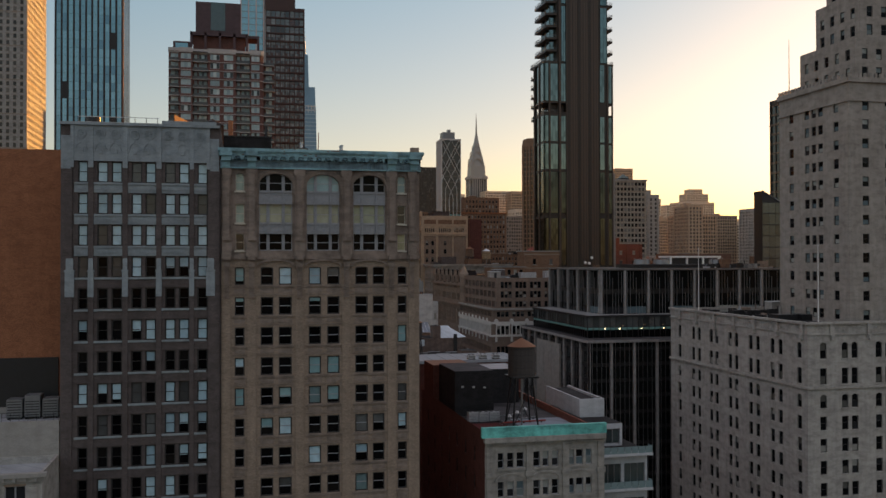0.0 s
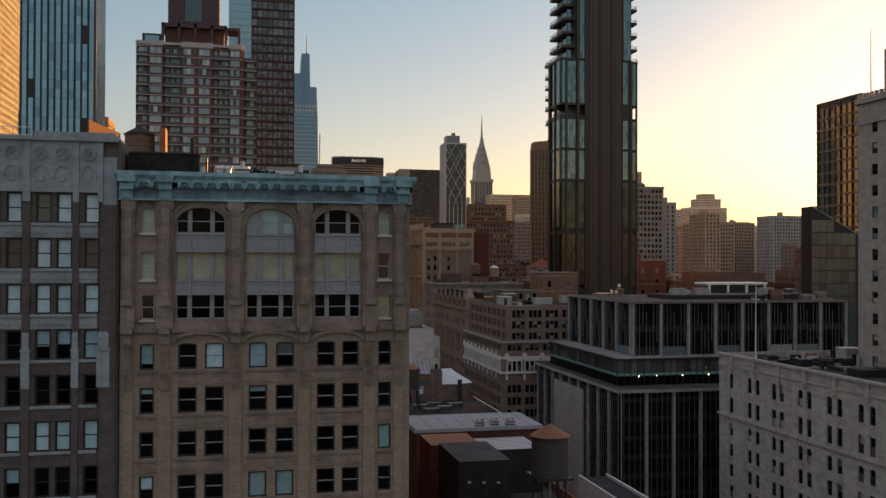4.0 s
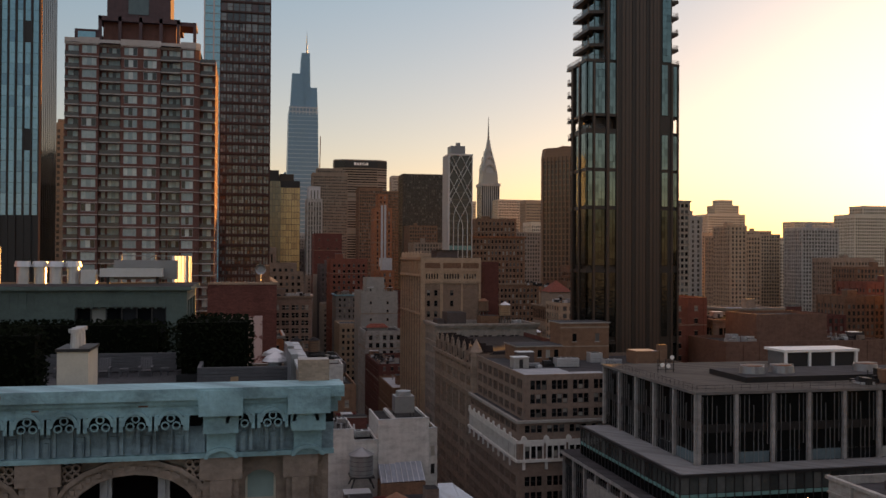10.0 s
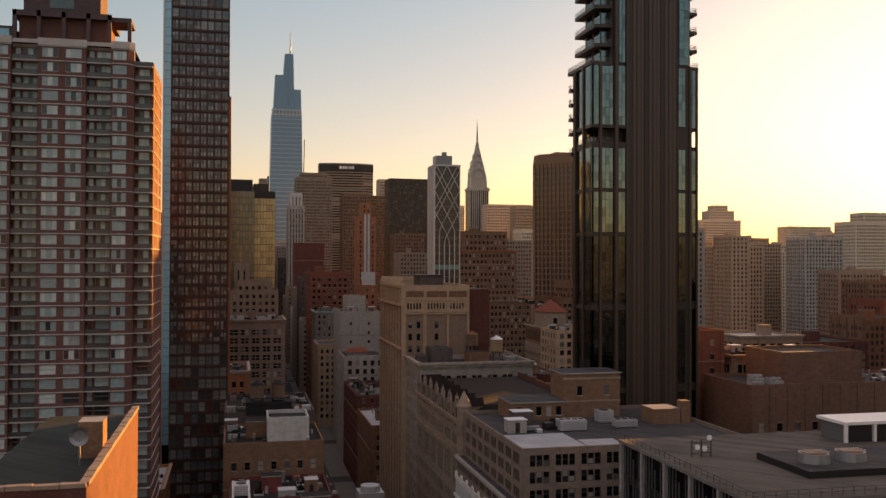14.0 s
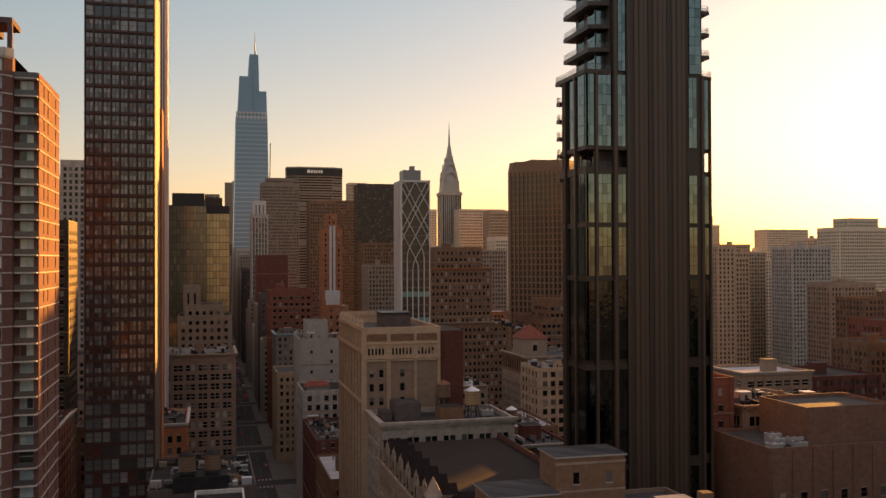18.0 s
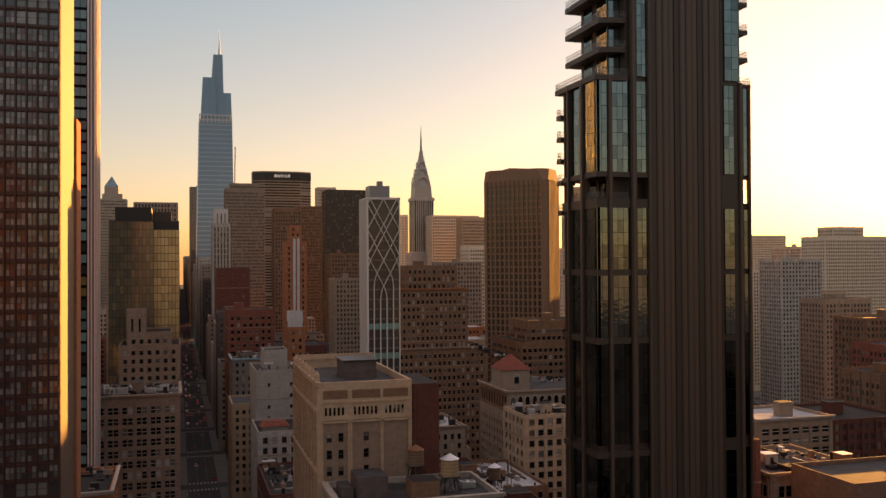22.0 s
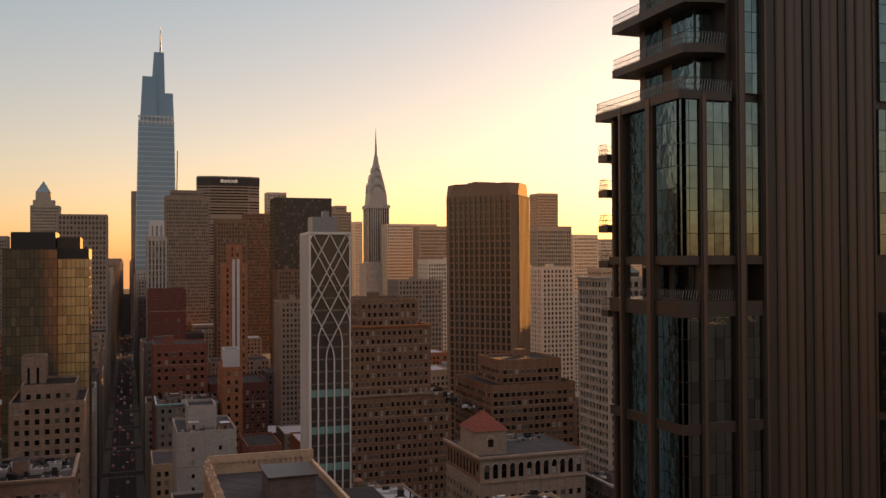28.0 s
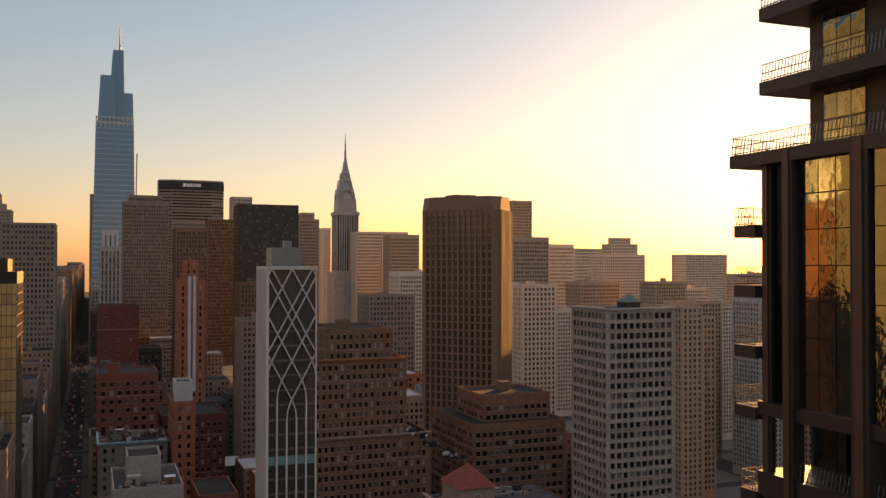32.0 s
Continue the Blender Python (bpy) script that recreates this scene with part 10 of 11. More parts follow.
b = MB(tuple(deck2.location))
b.box(-11.6, -8.0, 98.6, 103.2, 42.81, 45.0, "palebrown", "roof_dark")
part("stair_house", b, deck2, "dull pinkish stair house")
for q, (tx, ty) in enumerate(((-17.4, 105.2), (-14.2, 107.6), (-11.2, 111.0), (-15.4, 112.4), (-18.6, 110.2), (-8.2, 107.4))):
    bench = thing("roof_table", (tx, ty, 42.81), "dark covered table on the black roof terrace", "table", group="tables on the dark roof terrace")
    b = MB()
    b.box(-1.5, 1.5, -0.6, 0.6, 0.66, 0.74, "midmetal")
    part("tabletop", b, bench)
    for sx in (-1.3, 1.3):
        b = MB()
        b.box(sx - 0.06, sx + 0.06, -0.5, 0.5, 0, 0.66, "darkmetal")
        part("leg", b, bench)
cabin = thing("roof_house", (-12, 123, 0), "plain brown house with a pale blue sloping skylight roof", "roof house")
o = tuple(cabin.location)
b = MB(o)
b.box(-18.5, -6.8, 118.6, 128, 0, 46.3, "palebrown", "roof_dark")
part("wall", b, cabin)
b = MB(o)
b.poly([(-12.2, 118.7, 46.32), (-8.4, 118.7, 46.32), (-9.2, 123.0, 49.2), (-11.6, 123.0, 49.2)], "cabinroof")
b.poly([(-8.4, 118.7, 46.32), (-5.0, 120.6, 46.32), (-8.6, 124.0, 48.6), (-9.2, 123.0, 49.2)], "cabinroof")
b.poly([(-12.2, 118.7, 46.31), (-11.6, 123.0, 49.2), (-11.6, 126.0, 46.31)], "palemetal")
b.poly([(-5.0, 120.6, 46.31), (-8.6, 126.0, 46.31), (-8.6, 124.0, 48.6)], "palemetal")
b.poly([(-11.6, 126.0, 46.31), (-11.6, 123.0, 49.2), (-9.2, 123.0, 49.2), (-8.6, 124.0, 48.6), (-8.6, 126.0, 46.31)], "palemetal")
part("skylight_roof", b, cabin, "pale blue sheet skylight")
b = MB(o)
b.box(-14.4, -12.3, 118.62, 121.4, 46.31, 49.4, "palebrown", "roof_dark")
part("chimney", b, cabin, "broad brown chimney stack")
b = MB(o)
b.box(-8.9, -8.0, 118.2, 118.58, 42.81, 47.3, "darkmetal")
part("flue", b, cabin, "dark flue pipe on the wall")
b = MB(o)
b.face_bar((-18.5, 118.6), (1, 0), (0, -1), 0.4, 2.0, 44.4, 46.0, 0.05, "cabinroof")
part("window", b, cabin, "pale lit window")
water_tank(-20.9, 107.5, 42.81, 1.55, 3.6, 4.8, "grey-brown wooden water tank with a rusty pointed cap", "tankwood", "rust")
plat = thing("tank_platform", (-24, 266, 52.1), "black tarred tank platform block", "platform")
b = MB()
b.box(-6, 6, -4, 4, 0, 3.2, "blacktar", "roof_dark")
part("block", b, plat)
for k in range(2):
    b = MB()
    b.box(-6.2, 6.2, -4.2 + k * 8.3, -4.1 + k * 8.3, 3.2, 3.5, "darkmetal")
    part("edge_beam", b, plat)
water_tank(-27, 265, 55.3, 1.9, 3.4, 1.2, "dark wooden water tank on a tarred platform", "wood", "roof_dark")
water_tank(-21.4, 265.5, 55.3, 1.8, 3.4, 1.2, "dark wooden water tank beside its twin on a platform", "wood", "roof_dark")
put("terrace_house", "low brick terrace house with a dark flat roof", -16.5, -5.2, 128.6, 150, 38, "greybrick", faces="SE", w=1.2, wh=1.8, bay=3.2, floor=3.8, style=MIDW, bulk=False)
water_tank(-22.2, 137.8, 45.6, 2.1, 3.6, 2.0, "grey steaming metal-clad roof tank", "midmetal", "midmetal")
cool = thing("cooling_tower", (-13.6, 145, 56.1), "grey boxed cooling tower on the pale roof", "cooling tower")
b = MB()
b.box(-1.8, 1.8, -1.8, 1.8, 1.2, 4.2, "midmetal")
part("casing", b, cool)
b = MB()
b.cyl(0, 0, 4.2, 5.0, 1.5, 1.4, 16, "midmetal")
part("fan_ring", b, cool)
for sx in (-1.6, 1.6):
    for sy in (-1.6, 1.6):
        b = MB()
        b.box(sx - 0.1, sx + 0.1, sy - 0.1, sy + 0.1, 0, 1.2, "darkmetal")
        part("leg", b, cool)
# east side, further up
put("avenue_house", "beige avenue building with a red canopy roof", 16.5, 36, 436, 466, 49, "paleston", faces="SW", w=1.8, wh=2.2, bay=3.4, floor=3.9, style=MIDW, single=True, bulk=False)
cn = thing("roof_canopy", (23, 441, 48.1), "bright red hipped roof canopy", "canopy")
b = MB()
b.taper([(-5.5, -4), (5.5, -4), (5.5, 4), (-5.5, 4)], 2.4, [(-3.5, -1.5), (3.5, -1.5), (3.5, 1.5), (-3.5, 1.5)], 4.2, "redroof")
part("canopy", b, cn)
b = MB()
b.box(-5, 5, -3.5, 3.5, 0, 2.4, "glass_far")
part("glazed_wall", b, cn)
put("white_block", "white-grey rendered blank building with small windows", 18.7, 39, 474, 505, 67.6, "concrete", faces="S", w=1.1, wh=1.4, bay=6.2, floor=4.6, style=MIDW, single=True, roof="roofing")
put("white_block", "pale rendered roof block above the blank wall", 23, 33, 484, 500, 75, "concrete", faces="", z0=66.7, bulk=False)
put("low_shops", "low brick avenue shops with cluttered roofs", 16, 38, 345, 384, 33, "brownbrick", faces="SW", w=1.3, wh=1.8, bay=3.1, floor=3.7, style=MIDW, roof="roof_pale")
put("low_shops", "low red brick avenue shops", 16, 42, 385, 432, 38, "darkred", faces="SW", w=1.3, wh=1.8, bay=3.1, floor=3.7, style=MIDW)
put("green_top", "grey brick office building with a green roof edge", 15.5, 42.4, 582, 610, 61.5, "greybrick2", faces="SW", w=1.2, wh=1.9, bay=3.0, floor=3.7, style=MIDW, single=True, cornice="copper")
put("lit_block", "red brick building with its top catching the sun", 15, 41, 620, 650, 85.5, "redbrick", faces="SW", w=1.6, wh=1.9, bay=3.4, floor=3.9, style=MIDW, single=True)
put("brick_slab", "narrow brick building with a white top", 44, 53, 575, 600, 78, "orangebrick", faces="SW", w=1.3, wh=1.9, bay=2.8, floor=3.8, style=MIDW)
put("roof_block", "white rendered roof block", 45, 52, 577, 590, 86, "whitepaint", faces="", z0=77.1, bulk=False)
rtw = put("red_tower", "slender red brick tower with pale vertical strips", 56, 70, 693, 712, 126, "orangebrick", faces="SW", w=1.0, wh=2.2, bay=2.6, floor=3.6, style=MIDW, bulk=False)
for k in range(2):
    rt = MB(tuple(rtw.location))
    rt.box(61.0 + k * 2.6, 62.6 + k * 2.6, 692.3, 692.95, 66, 128, "whitepaint")
    part("stone_strip", rt, rtw, "pale stone strip")
put("red_tower", "top stage of the red brick tower", 59, 67, 696, 708, 137, "orangebrick", faces="SW", z0=125, w=0.9, wh=2.0, bay=2.4, floor=3.6, style=MIDW, bulk=False)
put("red_slab", "dark red brick slab building", 16, 41, 800, 830, 108, "darkred", faces="S", w=1.4, wh=1.6, bay=6, floor=8, style=FAR, bulk=False)
put("pale_tower", "pale stepped office tower with vertical piers", 18, 34, 935, 965, 148, "paleston", faces="SW", w=1.3, wh=4, bay=2.6, floor=5, style=FAR, bulk=False)
put("pale_tower", "upper stage of the pale stepped tower", 20, 32, 938, 962, 161, "whitepaint", faces="SW", z0=147, w=1.1, wh=9, bay=2.6, floor=12, style=FAR, bulk=False)
put("brown_avenue", "low dark brick avenue building", 44, 74, 640, 680, 62, "darkred", faces="SW", w=1.2, wh=1.8, bay=2.6, floor=3.6, style=MIDW)
put("stone_tower", "pale stone tower lit gold on its east side", -232, -174.5, 420, 470, 230, "paleston", faces="SE", w=1.6, wh=2.2, bay=3.3, floor=3.7, style=FAR)
put("pale_flats", "pale distant apartment block", -148, -133, 500, 530, 158, "tan", faces="SE", w=1.5, wh=1.8, bay=2.8, floor=3.2, style=FAR)

NAMED = {"limestone": "grey limestone", "tan": "tan brick", "brownbrick": "brown brick", "brownstone": "brown stone", "paleston": "pale stone", "greybrick": "grey-brown brick", "slabstone": "grey-brown concrete"}
SKY = [
    (15, 25, 1480, 30, 226, "bluegrey", 5), (44, 92, 1230, 30, 203, "brownstone", 4.5), (50, 86, 1236, 18, 210, "brownstone", 4.5), (80, 107, 1000, 26, 166, "brownbrick", 4),
    (156, 197, 1420, 30, 194, "brownbrick", 5), (227, 260, 1700, 30, 245, "paleston", 6), (159, 224, 1171, 34, 199, "bronze", 4.2), (241, 266, 1250, 26, 188, "brownstone", 4.2),
    (246, 261, 1254, 18, 196, "brownstone", 4.2), (355, 368, 1600, 24, 192, "tan", 5), (326, 395, 1300, 30, 176, "limestone", 4.5), (345, 382, 1220, 28, 170, "brownbrick", 4.5),
    (616, 650, 1450, 34, 233, "brownbrick", 5), (402, 442, 1000, 30, 162, "brownbrick", 4.5), (548, 583, 1200, 30, 160, "tan", 5), (642, 698, 1300, 30, 157, "tan", 5),
    (543, 597, 1062, 30, 146, "tan", 3.6), (556, 590, 1066, 22, 158, "tan", 3.6), (562, 582, 1068, 16, 165, "tan", 3.6), (500, 534, 900, 26, 119, "brownbrick", 3.6), (534.1, 562, 902, 24, 112, "tan", 3.6), (832, 908, 1310, 34, 150, "limestone", 4),
    (-150, -112, 900, 30, 138, "brownbrick", 4), (-215, -165, 1000, 30, 142, "limestone", 4.2), (-300, -240, 1200, 30, 136, "tan", 4.5), (-175, -128, 1300, 30, 158, "slabstone", 4.5), (-240, -190, 1500, 30, 152, "brownstone", 5),
    (-48, -12, 900, 30, 164, "slabstone", 4.2), (-97, -84, 560, 30, 157, "paleston", 3.6), (-101, -97.05, 561, 26, 149, "paleston", 3.6), (-136, -106, 600, 30, 155, "tan", 3.6), (-115, -80, 1420, 28, 201, "limestone", 4.5), (9.5, 36, 1800, 30, 250, "slabstone", 4.5), (-60, -44, 760, 26, 120, "brownstone", 3.8),
    (312, 326, 600, 26, 112, "brownbrick", 3.3), (389, 419, 702, 26, 109, "brownbrick", 3.3), (366, 388, 690, 26, 98, "tan", 3.3), (603, 650, 900, 30, 126, "paleston", 3.4),
    (401, 435, 643, 26, 113, "paleston", 3.3), (436, 470, 660, 26, 88, "brownbrick", 3.3), (452, 492, 760, 26, 103, "tan", 3.3), (566, 644, 800, 34, 134, "tan", 3.6), (580, 615, 806, 22, 143, "tan", 3.6),
    (227, 236, 500, 18, 113, "concrete", 3.3), (318, 350, 620, 30, 105, "brownbrick", 3.6), (320, 352, 864, 30, 112, "beige", 3.8), (328, 344, 868, 18, 120, "beige", 3.8),
    (265, 289, 700, 24, 122, "beige", 3.4), (120, 150, 900, 30, 120, "brownbrick", 4), (100, 128, 760, 28, 100, "tan", 3.8), (200, 236, 820, 30, 112, "slabstone", 4), (270, 312, 960, 30, 128, "limestone", 4.2),
    (392, 432, 900, 30, 96, "tan", 3.8), (455, 500, 960, 30, 118, "brownbrick", 4), (640, 700, 900, 34, 118, "tan", 4), (720, 790, 1000, 34, 126, "tan", 4), (330, 372, 480, 24, 82, "brownbrick", 3.6),
    (250, 278, 380, 24, 68, "brownbrick", 3.6), (292, 330, 420, 26, 74, "redbrick", 3.6), (370, 405, 560, 24, 88, "tan", 3.5), (180, 214, 330, 30, 62, "darkred", 3.6),
]
for (x0, x1, y0, d, h, m, fl) in SKY:
    # far eastern towers take paler walls, haze put into the colour
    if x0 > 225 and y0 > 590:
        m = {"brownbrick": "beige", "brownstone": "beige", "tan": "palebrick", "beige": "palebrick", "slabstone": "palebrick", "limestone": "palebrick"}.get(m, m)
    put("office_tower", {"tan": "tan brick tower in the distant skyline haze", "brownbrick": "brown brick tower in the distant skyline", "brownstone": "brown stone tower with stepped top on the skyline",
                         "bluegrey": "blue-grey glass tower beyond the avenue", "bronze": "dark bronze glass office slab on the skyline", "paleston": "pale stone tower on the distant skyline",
                         "limestone": "grey limestone tower on the skyline", "slabstone": "grey-brown concrete slab tower", "concrete": "slim pale concrete tower", "beige": "stepped apartment tower paled to beige for haze",
                         "redbrick": "red brick apartment block", "darkred": "dark red brick block", "palebrick": "apartment tower on the skyline in cream brick paled for haze"}[m], x0, x1, y0, y0 + d, h, m, faces="SW" if x0 > -5 else "SE",
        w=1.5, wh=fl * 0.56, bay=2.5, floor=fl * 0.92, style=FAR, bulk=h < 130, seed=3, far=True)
pyr = thing("roof_pyramid", (-100, 1434, 201), "green pyramid roof on the stone lantern of a distant tower", "roof")
b = MB()
b.prism([(-12, -11), (14, -11), (14, 11), (-12, 11)], 0, 7, "limestone", "roofing")
b.prism([(-9, -9), (9, -9), (9, 9), (-9, 9)], 7, 17, "limestone", "roofing")
part("lantern", b, pyr)
b = MB()
b.taper([(-9.3, -9.3), (9.3, -9.3), (9.3, 9.3), (-9.3, 9.3)], 17, [(-0.3, -0.3), (0.3, -0.3), (0.3, 0.3), (-0.3, 0.3)], 32, "copper_frieze")
part("cap", b, pyr)

# ---- the avenue's canyon, running on to the horizon ----
def clear(x0, x1, y0, y1):
    return all(x1 <= a or x0 >= c or y1 <= d or y0 >= e for a, c, d, e in taken)


rowr = random.Random(77)
ROWM = ["limestone", "tan", "brownbrick", "brownstone", "paleston", "greybrick", "slabstone"]
for side in (-1, 1):
    y = 566.0 if side < 0 else 654.0
    while y < 4000:
        d = rowr.choice((24, 30, 38)) * (1 if y < 1400 else 3.2)
        w = rowr.choice((22, 28, 32))
        h = rowr.uniform(52, 84) if y < 900 else rowr.uniform(84, 122) if y < 1500 else rowr.uniform(95, 138)
        xa, xb = (-11.9 - w, -11.9) if side < 0 else (12.1, 12.1 + w)
        m = rowr.choice(ROWM)
        if clear(xa, xb, y, y + d):
            put("avenue_building", NAMED[m] + " office building in the avenue's long row", xa, xb, y, y + d - 0.1, h, m, faces="SE" if side < 0 else "SW", w=1.4, wh=1.9, bay=2.7, floor=3.7,
                style=FAR, far=True, bulk=h < 100)
        y += d + (0 if rowr.random() < 0.6 else 12)

# ---- clutter on the roofs along the avenue ----
def roof_scatter(x0, x1, y0, y1, z, n, seed):
    """Many small vents, crates, pipes and hoods on one flat roof."""
    rn = random.Random(seed)
    b = MB()
    mats = ("midmetal", "roof_dark", "darkmetal", "concrete", "brownbrick", "darkmetal", "brownstone", "roof_dark", "palemetal", "greybrick")
    for k in range(n):
        x, y, m = rn.uniform(x0 + 0.8, x1 - 0.8), rn.uniform(y0 + 0.8, y1 - 0.8), rn.choice(mats)
        q = rn.random()
        if q < 0.45:
            w, d, hh = rn.uniform(0.3, 1.3), rn.uniform(0.3, 1.1), rn.uniform(0.5, 1.7)
            b.box(x - w, x + w, y - d, y + d, z, z + hh, m, bottom=False)
        elif q < 0.65:
            b.cyl(x, y, z, z + rn.uniform(0.8, 2.6), rn.uniform(0.12, 0.35), None, 7, m)
        elif q < 0.85:
            l = rn.uniform(1.5, 5)
            if rn.random() < 0.5:
                b.box(max(x0 + 0.3, x - l), min(x1 - 0.3, x + l), y - 0.15, y + 0.15, z, z + 0.5, m, bottom=False)
            else:
                b.box(x - 0.2, x + 0.2, max(y0 + 0.3, y - l), min(y1 - 0.3, y + l), z, z + rn.uniform(0.4, 1.2), m, bottom=False)
        else:
            w = rn.uniform(0.9, 2.2)
            b.box(x - w, x + w, y - w * 0.7, y + w * 0.7, z, z + 0.06 + rn.uniform(0, 0.1), rn.choice(("roof_pale", "bluefelt", "roof_dark")), bottom=False)
            b.box(x - w * 0.6, x + w * 0.6, y - w * 0.3, y + w * 0.4, z + 0.1, z + rn.uniform(1.4, 2.6), m, bottom=False)
    tagged(part("roof_clutter", b), "small vents, pipes, crates and hoods scattered over a flat roof", "roof clutter", kind="stuff")



def roof_clutter(x0, x1, y0, y1, z, n, seed):
    rn = random.Random(seed)
    for k in range(n):
        x, y = rn.uniform(x0 + 1, x1 - 1), rn.uniform(y0 + 1, y1 - 1)
        kind_of = rn.choice(("vent", "duct", "hatch", "box", "pipe", "hut"))
        b = MB()
        if kind_of == "vent":
            t = thing("roof_vent", (x, y, z), "galvanised mushroom vent on a flat roof", "vent")
            hh = rn.uniform(0.7, 1.5)
            b.cyl(0, 0, 0, hh, 0.25, 0.25, 10, "midmetal")
            part("stem", b, t)
            b = MB()
            b.cyl(0, 0, hh, hh + 0.35, 0.55, 0.15, 12, "palemetal")
            part("cowl", b, t)
        elif kind_of == "duct":
            t = thing("roof_duct", (x, y, z), "grey sheet metal duct run on a flat roof", "duct")
            l = rn.uniform(3, 6)
            b.box(-l / 2, l / 2, -0.35, 0.35, 0.4, 1.05, "midmetal")
            b.box(l / 2 - 0.7, l / 2, -0.35, 0.35, 0, 0.4, "midmetal")
            part("casing", b, t)
            b = MB()
            b.box(-l / 2 + 0.2, -l / 2 + 0.35, -0.3, 0.3, 0, 0.4, "darkmetal")
            part("duct_leg", b, t)
        elif kind_of == "hatch":
            t = thing("skylight", (x, y, z), "pitched glass skylight with a metal kerb", "skylight")
            b.box(-1.1, 1.1, -1.6, 1.6, 0, 0.4, "palemetal")
            part("kerb", b, t)
            b = MB()
            b.taper([(-1.0, -1.5), (1.0, -1.5), (1.0, 1.5), (-1.0, 1.5)], 0.4, [(-0.04, -1.5), (0.04, -1.5), (0.04, 1.5), (-0.04, 1.5)], 1.1, "glass_dark")
            part("glazing", b, t)
        elif kind_of == "box":
            ac_unit(x, y, z, rn.uniform(1.6, 3.4), rn.uniform(1.3, 2.2), rn.uniform(1.1, 2.0))
        elif kind_of == "pipe":
            t = thing("flue_pipe", (x, y, z), "thin dark flue pipe with a cap", "pipe")
            hh = rn.uniform(1.6, 3.4)
            b.cyl(0, 0, 0, hh, 0.1, 0.1, 8, "darkmetal")
            part("pipe", b, t)
            b = MB()
            b.cyl(0, 0, hh, hh + 0.25, 0.2, 0.06, 8, "darkmetal")
            part("cap", b, t)
        else:
            t = thing("stair_hut", (x, y, z), "small brick stair hut with a door", "roof house")
            w, hh = rn.uniform(1.4, 2.2), rn.uniform(2.5, 3.2)
            b.prism([(-w, -1.5), (w, -1.5), (w, 1.5), (-w, 1.5)], 0, hh, rn.choice(("brownbrick", "concrete", "greybrick")), "roof_dark")
            part("wall", b, t)
            b = MB()
            b.face_bar((0, -1.5), (1, 0), (0, -1), -0.45, 0.45, 0.1, 2.1, 0.05, "darkmetal")
            part("door", b, t)
            b = MB()
            b.box(-w - 0.12, w + 0.12, -1.62, 1.62, hh, hh + 0.15, "palemetal")
            part("coping", b, t)


for x0, x1, y0, y1, z, n, sd in ((-35, -12.5, 237, 261, 49.1, 9, 1), (-35, -12.5, 263, 295, 52.1, 9, 2), (-33, -12.5, 207, 235, 41.1, 8, 3), (-29, -20, 123, 136, 43.1, 5, 5),
                                 (-43, -31, 111, 149, 43.1, 6, 6), (-25, -10, 67, 117, 36.1, 9, 7), (-45, -12.5, 419, 449, 66.5, 7, 8), (19, 38, 346, 383, 32.1, 8, 9), (17, 41, 386, 431, 37.1, 8, 10),
                                 (63, 83, 319, 351, 51.1, 6, 11), (57, 81, 363, 383, 45.1, 5, 12), (20, 35, 184, 196, 59.8, 4, 13), (141, 157, 235, 256, 59.6, 5, 14), (114, 137, 264, 287, 64.6, 4, 15),
                                 (114, 150, 450, 461, 60.4, 4, 16), (16, 42, 583, 609, 60.6, 4, 17), (20, 38, 475, 483, 66.7, 3, 18), (60, 84, 118, 123, 64, 3, 19), (46, 84, 70, 94, 53.4, 7, 20), (-64, -48, 60, 79, 75.1, 5, 21),
                                 (86, 103, 339, 355, 66.6, 4, 23), (77, 79, 467, 520, 69.9, 2, 24), (124, 130, 467, 524, 69.9, 3, 25)):
    roof_clutter(x0, x1, y0, y1, z, n, sd)
    roof_scatter(x0, x1, y0, y1, z, int(6 + (x1 - x0) * (y1 - y0) / 14), sd + 200)


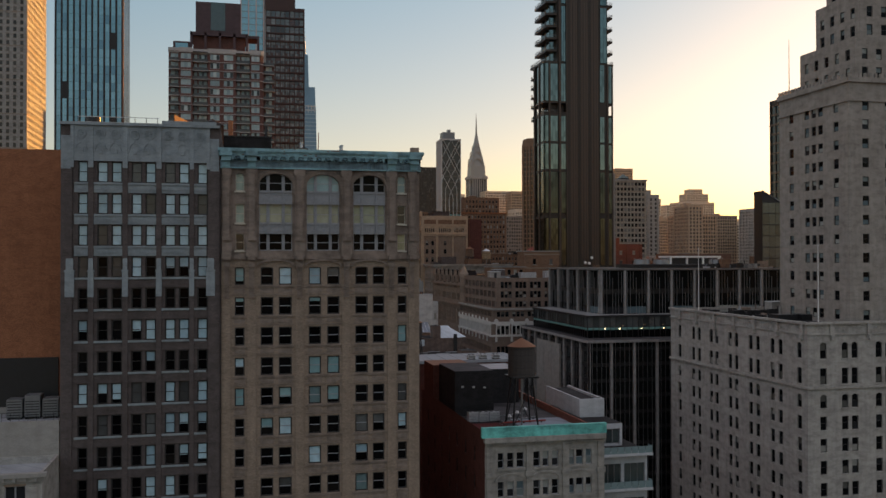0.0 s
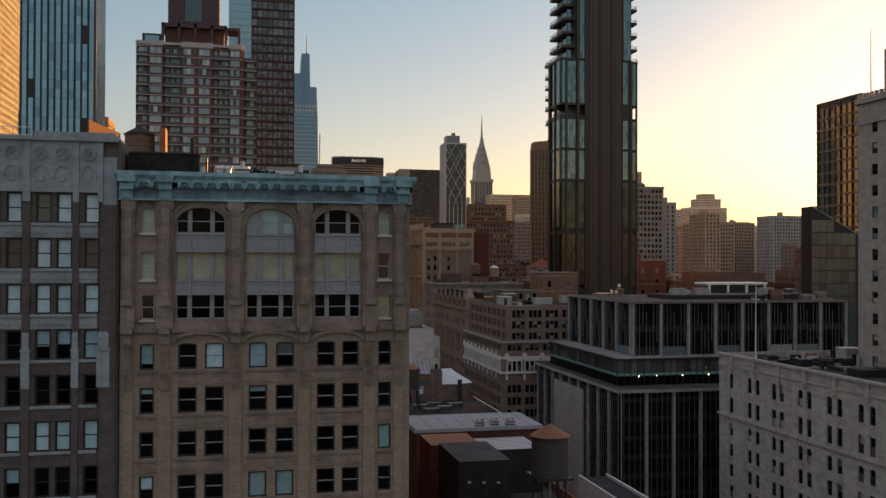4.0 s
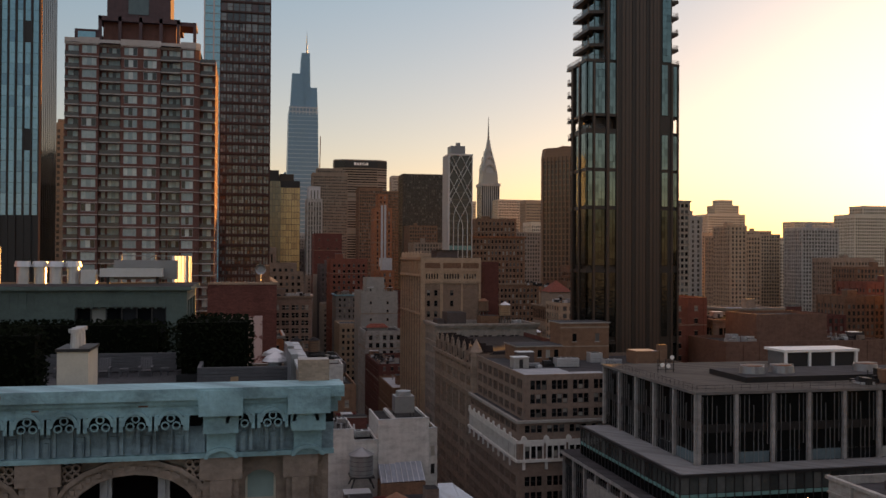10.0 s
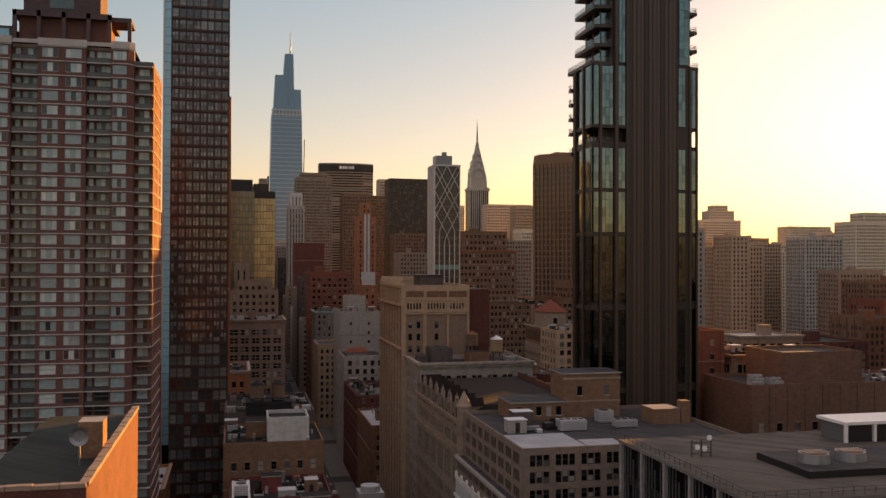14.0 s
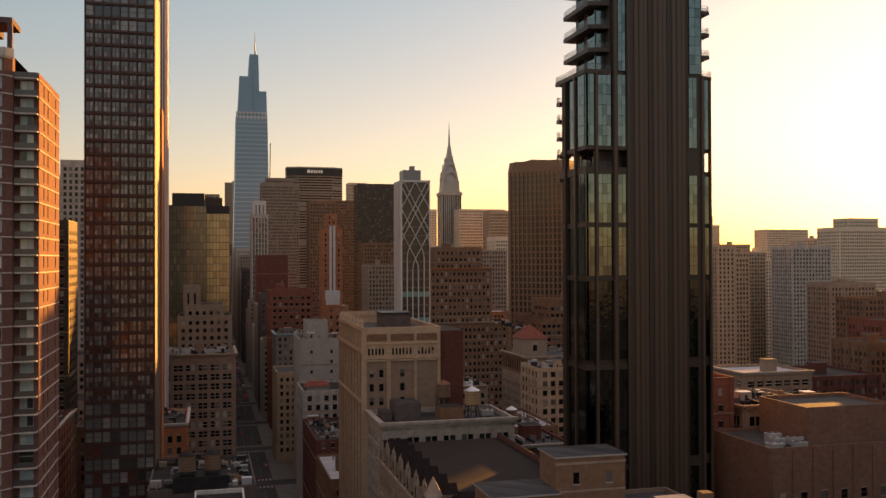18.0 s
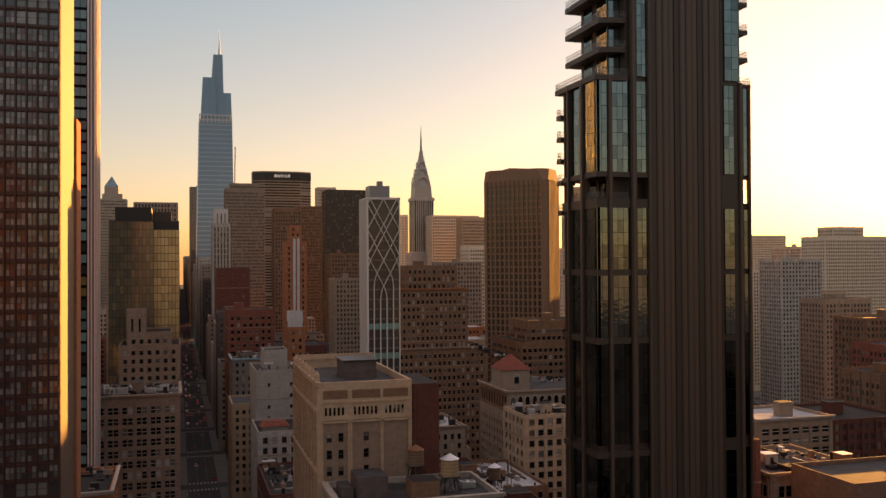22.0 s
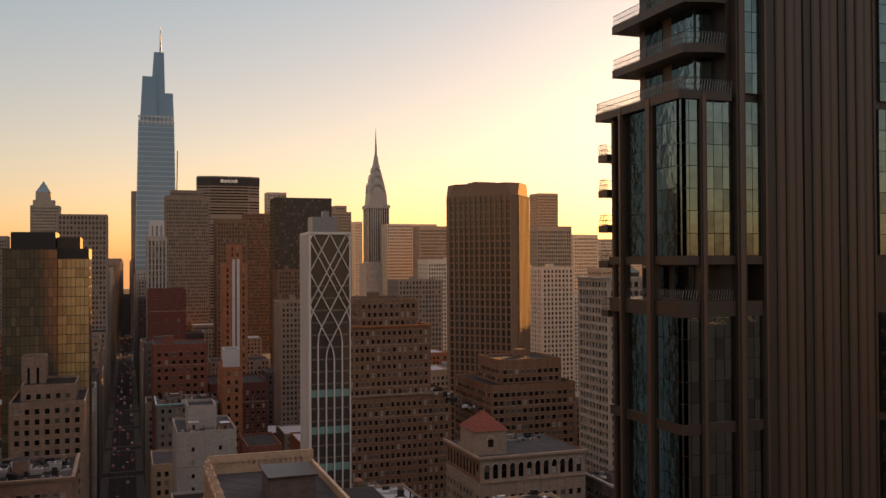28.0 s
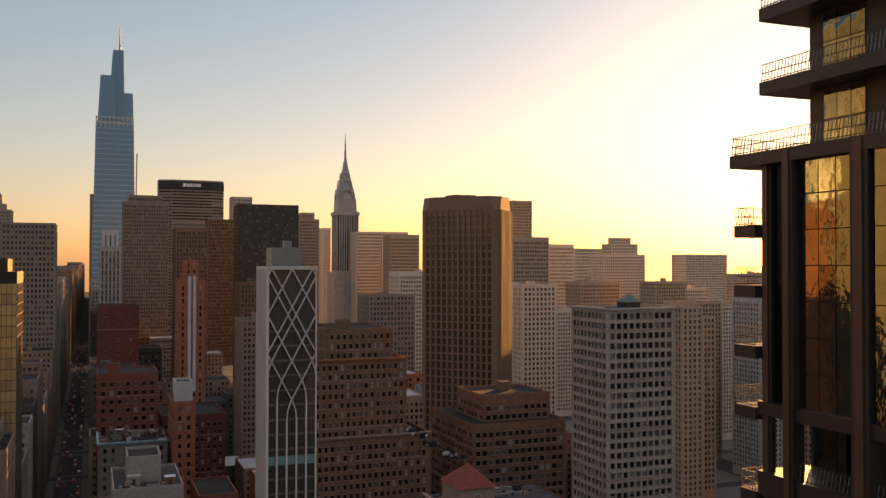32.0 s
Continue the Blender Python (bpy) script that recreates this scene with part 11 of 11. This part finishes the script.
# ---- cars on the avenue ----
def car(colour, label, van=False):
    t = thing("car", (0, 0, 0.012), label, "car", group="cars on the avenue")
    l, w, h = (2.9, 1.0, 2.5) if van else (2.25, 0.9, 1.45)
    b = MB()
    b.taper([(-w, -l), (w, -l), (w, l), (-w, l)], 0.3, [(-w * 0.98, -l * 0.98), (w * 0.98, -l * 0.98), (w * 0.98, l * 0.96), (-w * 0.98, l * 0.96)], 0.9, colour)
    part("body", b, t)
    b = MB()
    b.taper([(-w * 0.95, -l * (0.95 if van else 0.72)), (w * 0.95, -l * (0.95 if van else 0.72)), (w * 0.95, l * 0.5), (-w * 0.95, l * 0.5)], 0.9,
            [(-w * 0.78, -l * (0.93 if van else 0.45)), (w * 0.78, -l * (0.93 if van else 0.45)), (w * 0.78, l * 0.2), (-w * 0.78, l * 0.2)], h - 0.05, colour if van else "glass_dark", cap=False)
    part("cabin", b, t)
    b = MB()
    b.box(-w * 0.8, w * 0.8, -l * (0.94 if van else 0.47), l * 0.22, h - 0.05, h, colour)
    part("roof", b, t)
    for sx in (-1, 1):
        for sy in (-0.62, 0.62):
            b = MB()
            n = 12
            ring = [(0.33 * math.cos(2 * math.pi * i / n), 0.33 * math.sin(2 * math.pi * i / n)) for i in range(n)]
            xa, xb = sx * w - 0.1, sx * w + 0.06
            for i in range(n):
                p, q = ring[i], ring[(i + 1) % n]
                b.poly([(xa, l * sy + p[0], 0.33 + p[1]), (xa, l * sy + q[0], 0.33 + q[1]), (xb, l * sy + q[0], 0.33 + q[1]), (xb, l * sy + p[0], 0.33 + p[1])], "blackframe")
            b.poly([(xb, l * sy + p[0], 0.33 + p[1]) for p in ring], "midmetal")
            part("wheel", b, t)
        b = MB()
        b.box(sx * w * 0.72 - 0.2, sx * w * 0.72 + 0.2, -l * 1.0 - 0.02, -l * 0.97, 0.62, 0.84, "taillight")
        part("tail_light", b, t, "glowing red tail light")
    return t


M["taillight"] = plain("red lamp lens", (0.5, 0.02, 0.01), 0.3)
M["taillight"].node_tree.nodes["Principled BSDF"].inputs["Emission Color"].default_value = (1.0, 0.03, 0.01, 1)
M["taillight"].node_tree.nodes["Principled BSDF"].inputs["Emission Strength"].default_value = 0.08
for i, (nm, col, lab, van) in enumerate((("white", (0.6, 0.6, 0.6), "white delivery van with lit tail lights", True), ("black", (0.02, 0.02, 0.022), "black saloon car with lit tail lights", False), ("yellow", (0.6, 0.36, 0.03), "yellow taxi with lit tail lights", False),
                                        ("grey", (0.25, 0.26, 0.27), "silver-grey saloon car with lit tail lights", False), ("red", (0.4, 0.03, 0.03), "red van with lit tail lights", True))):
    M["paint_" + nm] = plain("car paint " + nm, col, 0.25, 0.2, 0.05)
    cars = random.Random(40 + i)
    base = car("paint_" + nm, lab, van)
    spots = [((-5.6, -2.6, 0.2, 2.9, 5.8)[(i + 2 * k) % 5], 205 + i * 17 + k * 88 + cars.uniform(-7, 7)) for k in range((4, 8, 2, 8, 2)[i])]
    base.location = (spots[0][0], spots[0][1], 0.012)
    for x, y in spots[1:]:
        copy_thing(base, pose(x, y, 0.012))

far_cars, jam = MB(), random.Random(9)
for k in range(80):
    y = 740 + 1100 * (k / 80) ** 1.1 + jam.uniform(-4, 4)
    x = jam.choice((-5.6, -2.6, 0.3, 3.0, 5.8))
    w, l, hh = 0.9, 2.2, jam.choice((1.4, 1.5, 2.4))
    paint = jam.choice(("paint_black", "paint_black", "paint_grey"))
    far_cars.taper([(x - w, y - l), (x + w, y - l), (x + w, y + l), (x - w, y + l)], 0.3, [(x - w, y - l), (x + w, y - l), (x + w, y + l), (x - w, y + l)], 0.9, paint)
    far_cars.taper([(x - w, y - l * 0.8), (x + w, y - l * 0.8), (x + w, y + l * 0.5), (x - w, y + l * 0.5)], 0.9, [(x - 0.7, y - l * 0.6), (x + 0.7, y - l * 0.6), (x + 0.7, y + l * 0.2), (x - 0.7, y + l * 0.2)], hh, paint)
    for sx in (-0.65, 0.65):
        far_cars.box(x + sx - 0.24, x + sx + 0.24, y - l - 0.05, y - l, 0.55, 0.9, "taillight")
tagged(part("distant_traffic", far_cars), "dense rows of distant cars with glowing red tail lights", "traffic", kind="stuff")

# ---- the rest of the blocks ----
rnd = random.Random(11)
MATS = ["brownbrick", "redbrick", "darkred", "tan", "beige", "limestone", "greybrick", "brownstone", "concrete", "orangebrick"]
NAMES = {"brownbrick": "brown brick", "redbrick": "red brick", "darkred": "dark red brick", "tan": "tan brick", "beige": "beige brick", "limestone": "weathered limestone",
         "greybrick": "grey-brown brick", "brownstone": "brown stone", "concrete": "grey rendered", "orangebrick": "orange brick", "redpaint": "red painted brick"}


def free(x0, x1, y0, y1):
    return all(x1 < a or x0 > c or y1 < d or y0 > e for a, c, d, e in taken)


count = 0
for i in range(len(AVES) - 1):
    ax, bx = AVES[i][0] + AVES[i][1] + 4.5, AVES[i + 1][0] - AVES[i + 1][1] - 4.5
    for n in range(1, 17):
        for half in (0, 1):
            y0 = n * STREET + (9 if half == 0 else 42)
            y1 = y0 + 29
            x = ax
            while x < bx - 9:
                w = min(rnd.choice((11, 14, 18, 22, 26)) * (1 if n < 9 else 1.7), bx - x)
                x0, x1 = x, x + w - 0.05
                x += w
                seen = x1 > -75 - 0.25 * (y0 + 109) and (x0 < -63 + 0.8 * (y0 + 109) or x0 < 12 + 1.07 * (y0 - 186))
                h = rnd.uniform(16, 30) + 34 * rnd.random() ** 2 + (18 * rnd.random() if n > 8 else 0)
                if x0 > 200:
                    h = h * 0.8 + 4
                if y0 < 300 and x0 > 90:
                    h = min(h, 36)
                # eastern blocks draw from a paler, warmer list that imitates haze
                m = rnd.choice(MATS if x0 < 190 else ["tan", "beige", "limestone", "orangebrick", "concrete", "brownbrick"])
                near_west = y0 < 300 and -60 < x0 < -8
                if near_west:
                    m = ("redpaint", "darkred", "redpaint", "brownbrick")[int(x0 + y0) % 4]
                if not seen or not free(x0, x1, y0, y1) or count > 330:
                    continue
                count += 1
                far = n > 5 or x0 > 260
                rt = building("city_building", NAMES[m] + (" city building with a flat tar roof" if rnd.random() < 0.6 else " city building with a cluttered roof"), x0, x1, y0, y1, h, m,
                              w=1.3 if not far else 1.5, wh=2.0, bay=2.5 if not far else 2.7, floor=3.45 if not far else 3.6, faces="SW" if x0 > -5 else "SE",
                              style=("glass_mid" if not far else "glass_far", "blackframe", "plain"), cornice=rnd.choice((None, "tanstone", "concrete")) if not far and not near_west else None,
                              roof=rnd.choice(("roof_dark", "roofing", "roof_pale", "roof_dark")) if not near_west else "roof_dark", far=far, bulk=not far or rnd.random() < 0.4)
                if not far and y0 > 60:
                    roof_scatter(x0 + 0.4, x1 - 0.4, y0 + 0.4, y1 - 0.4, h - 0.9, int(6 + w * 1.1), count)
                if not far and rnd.random() < 0.4:
                    water_tank(x0 + w * 0.3, y0 + 18, h - 0.9, 1.6, 3.2, 2.6, "weathered wooden roof water tank on steel legs")
print("buildings", count, "objects", len(bpy.data.objects))
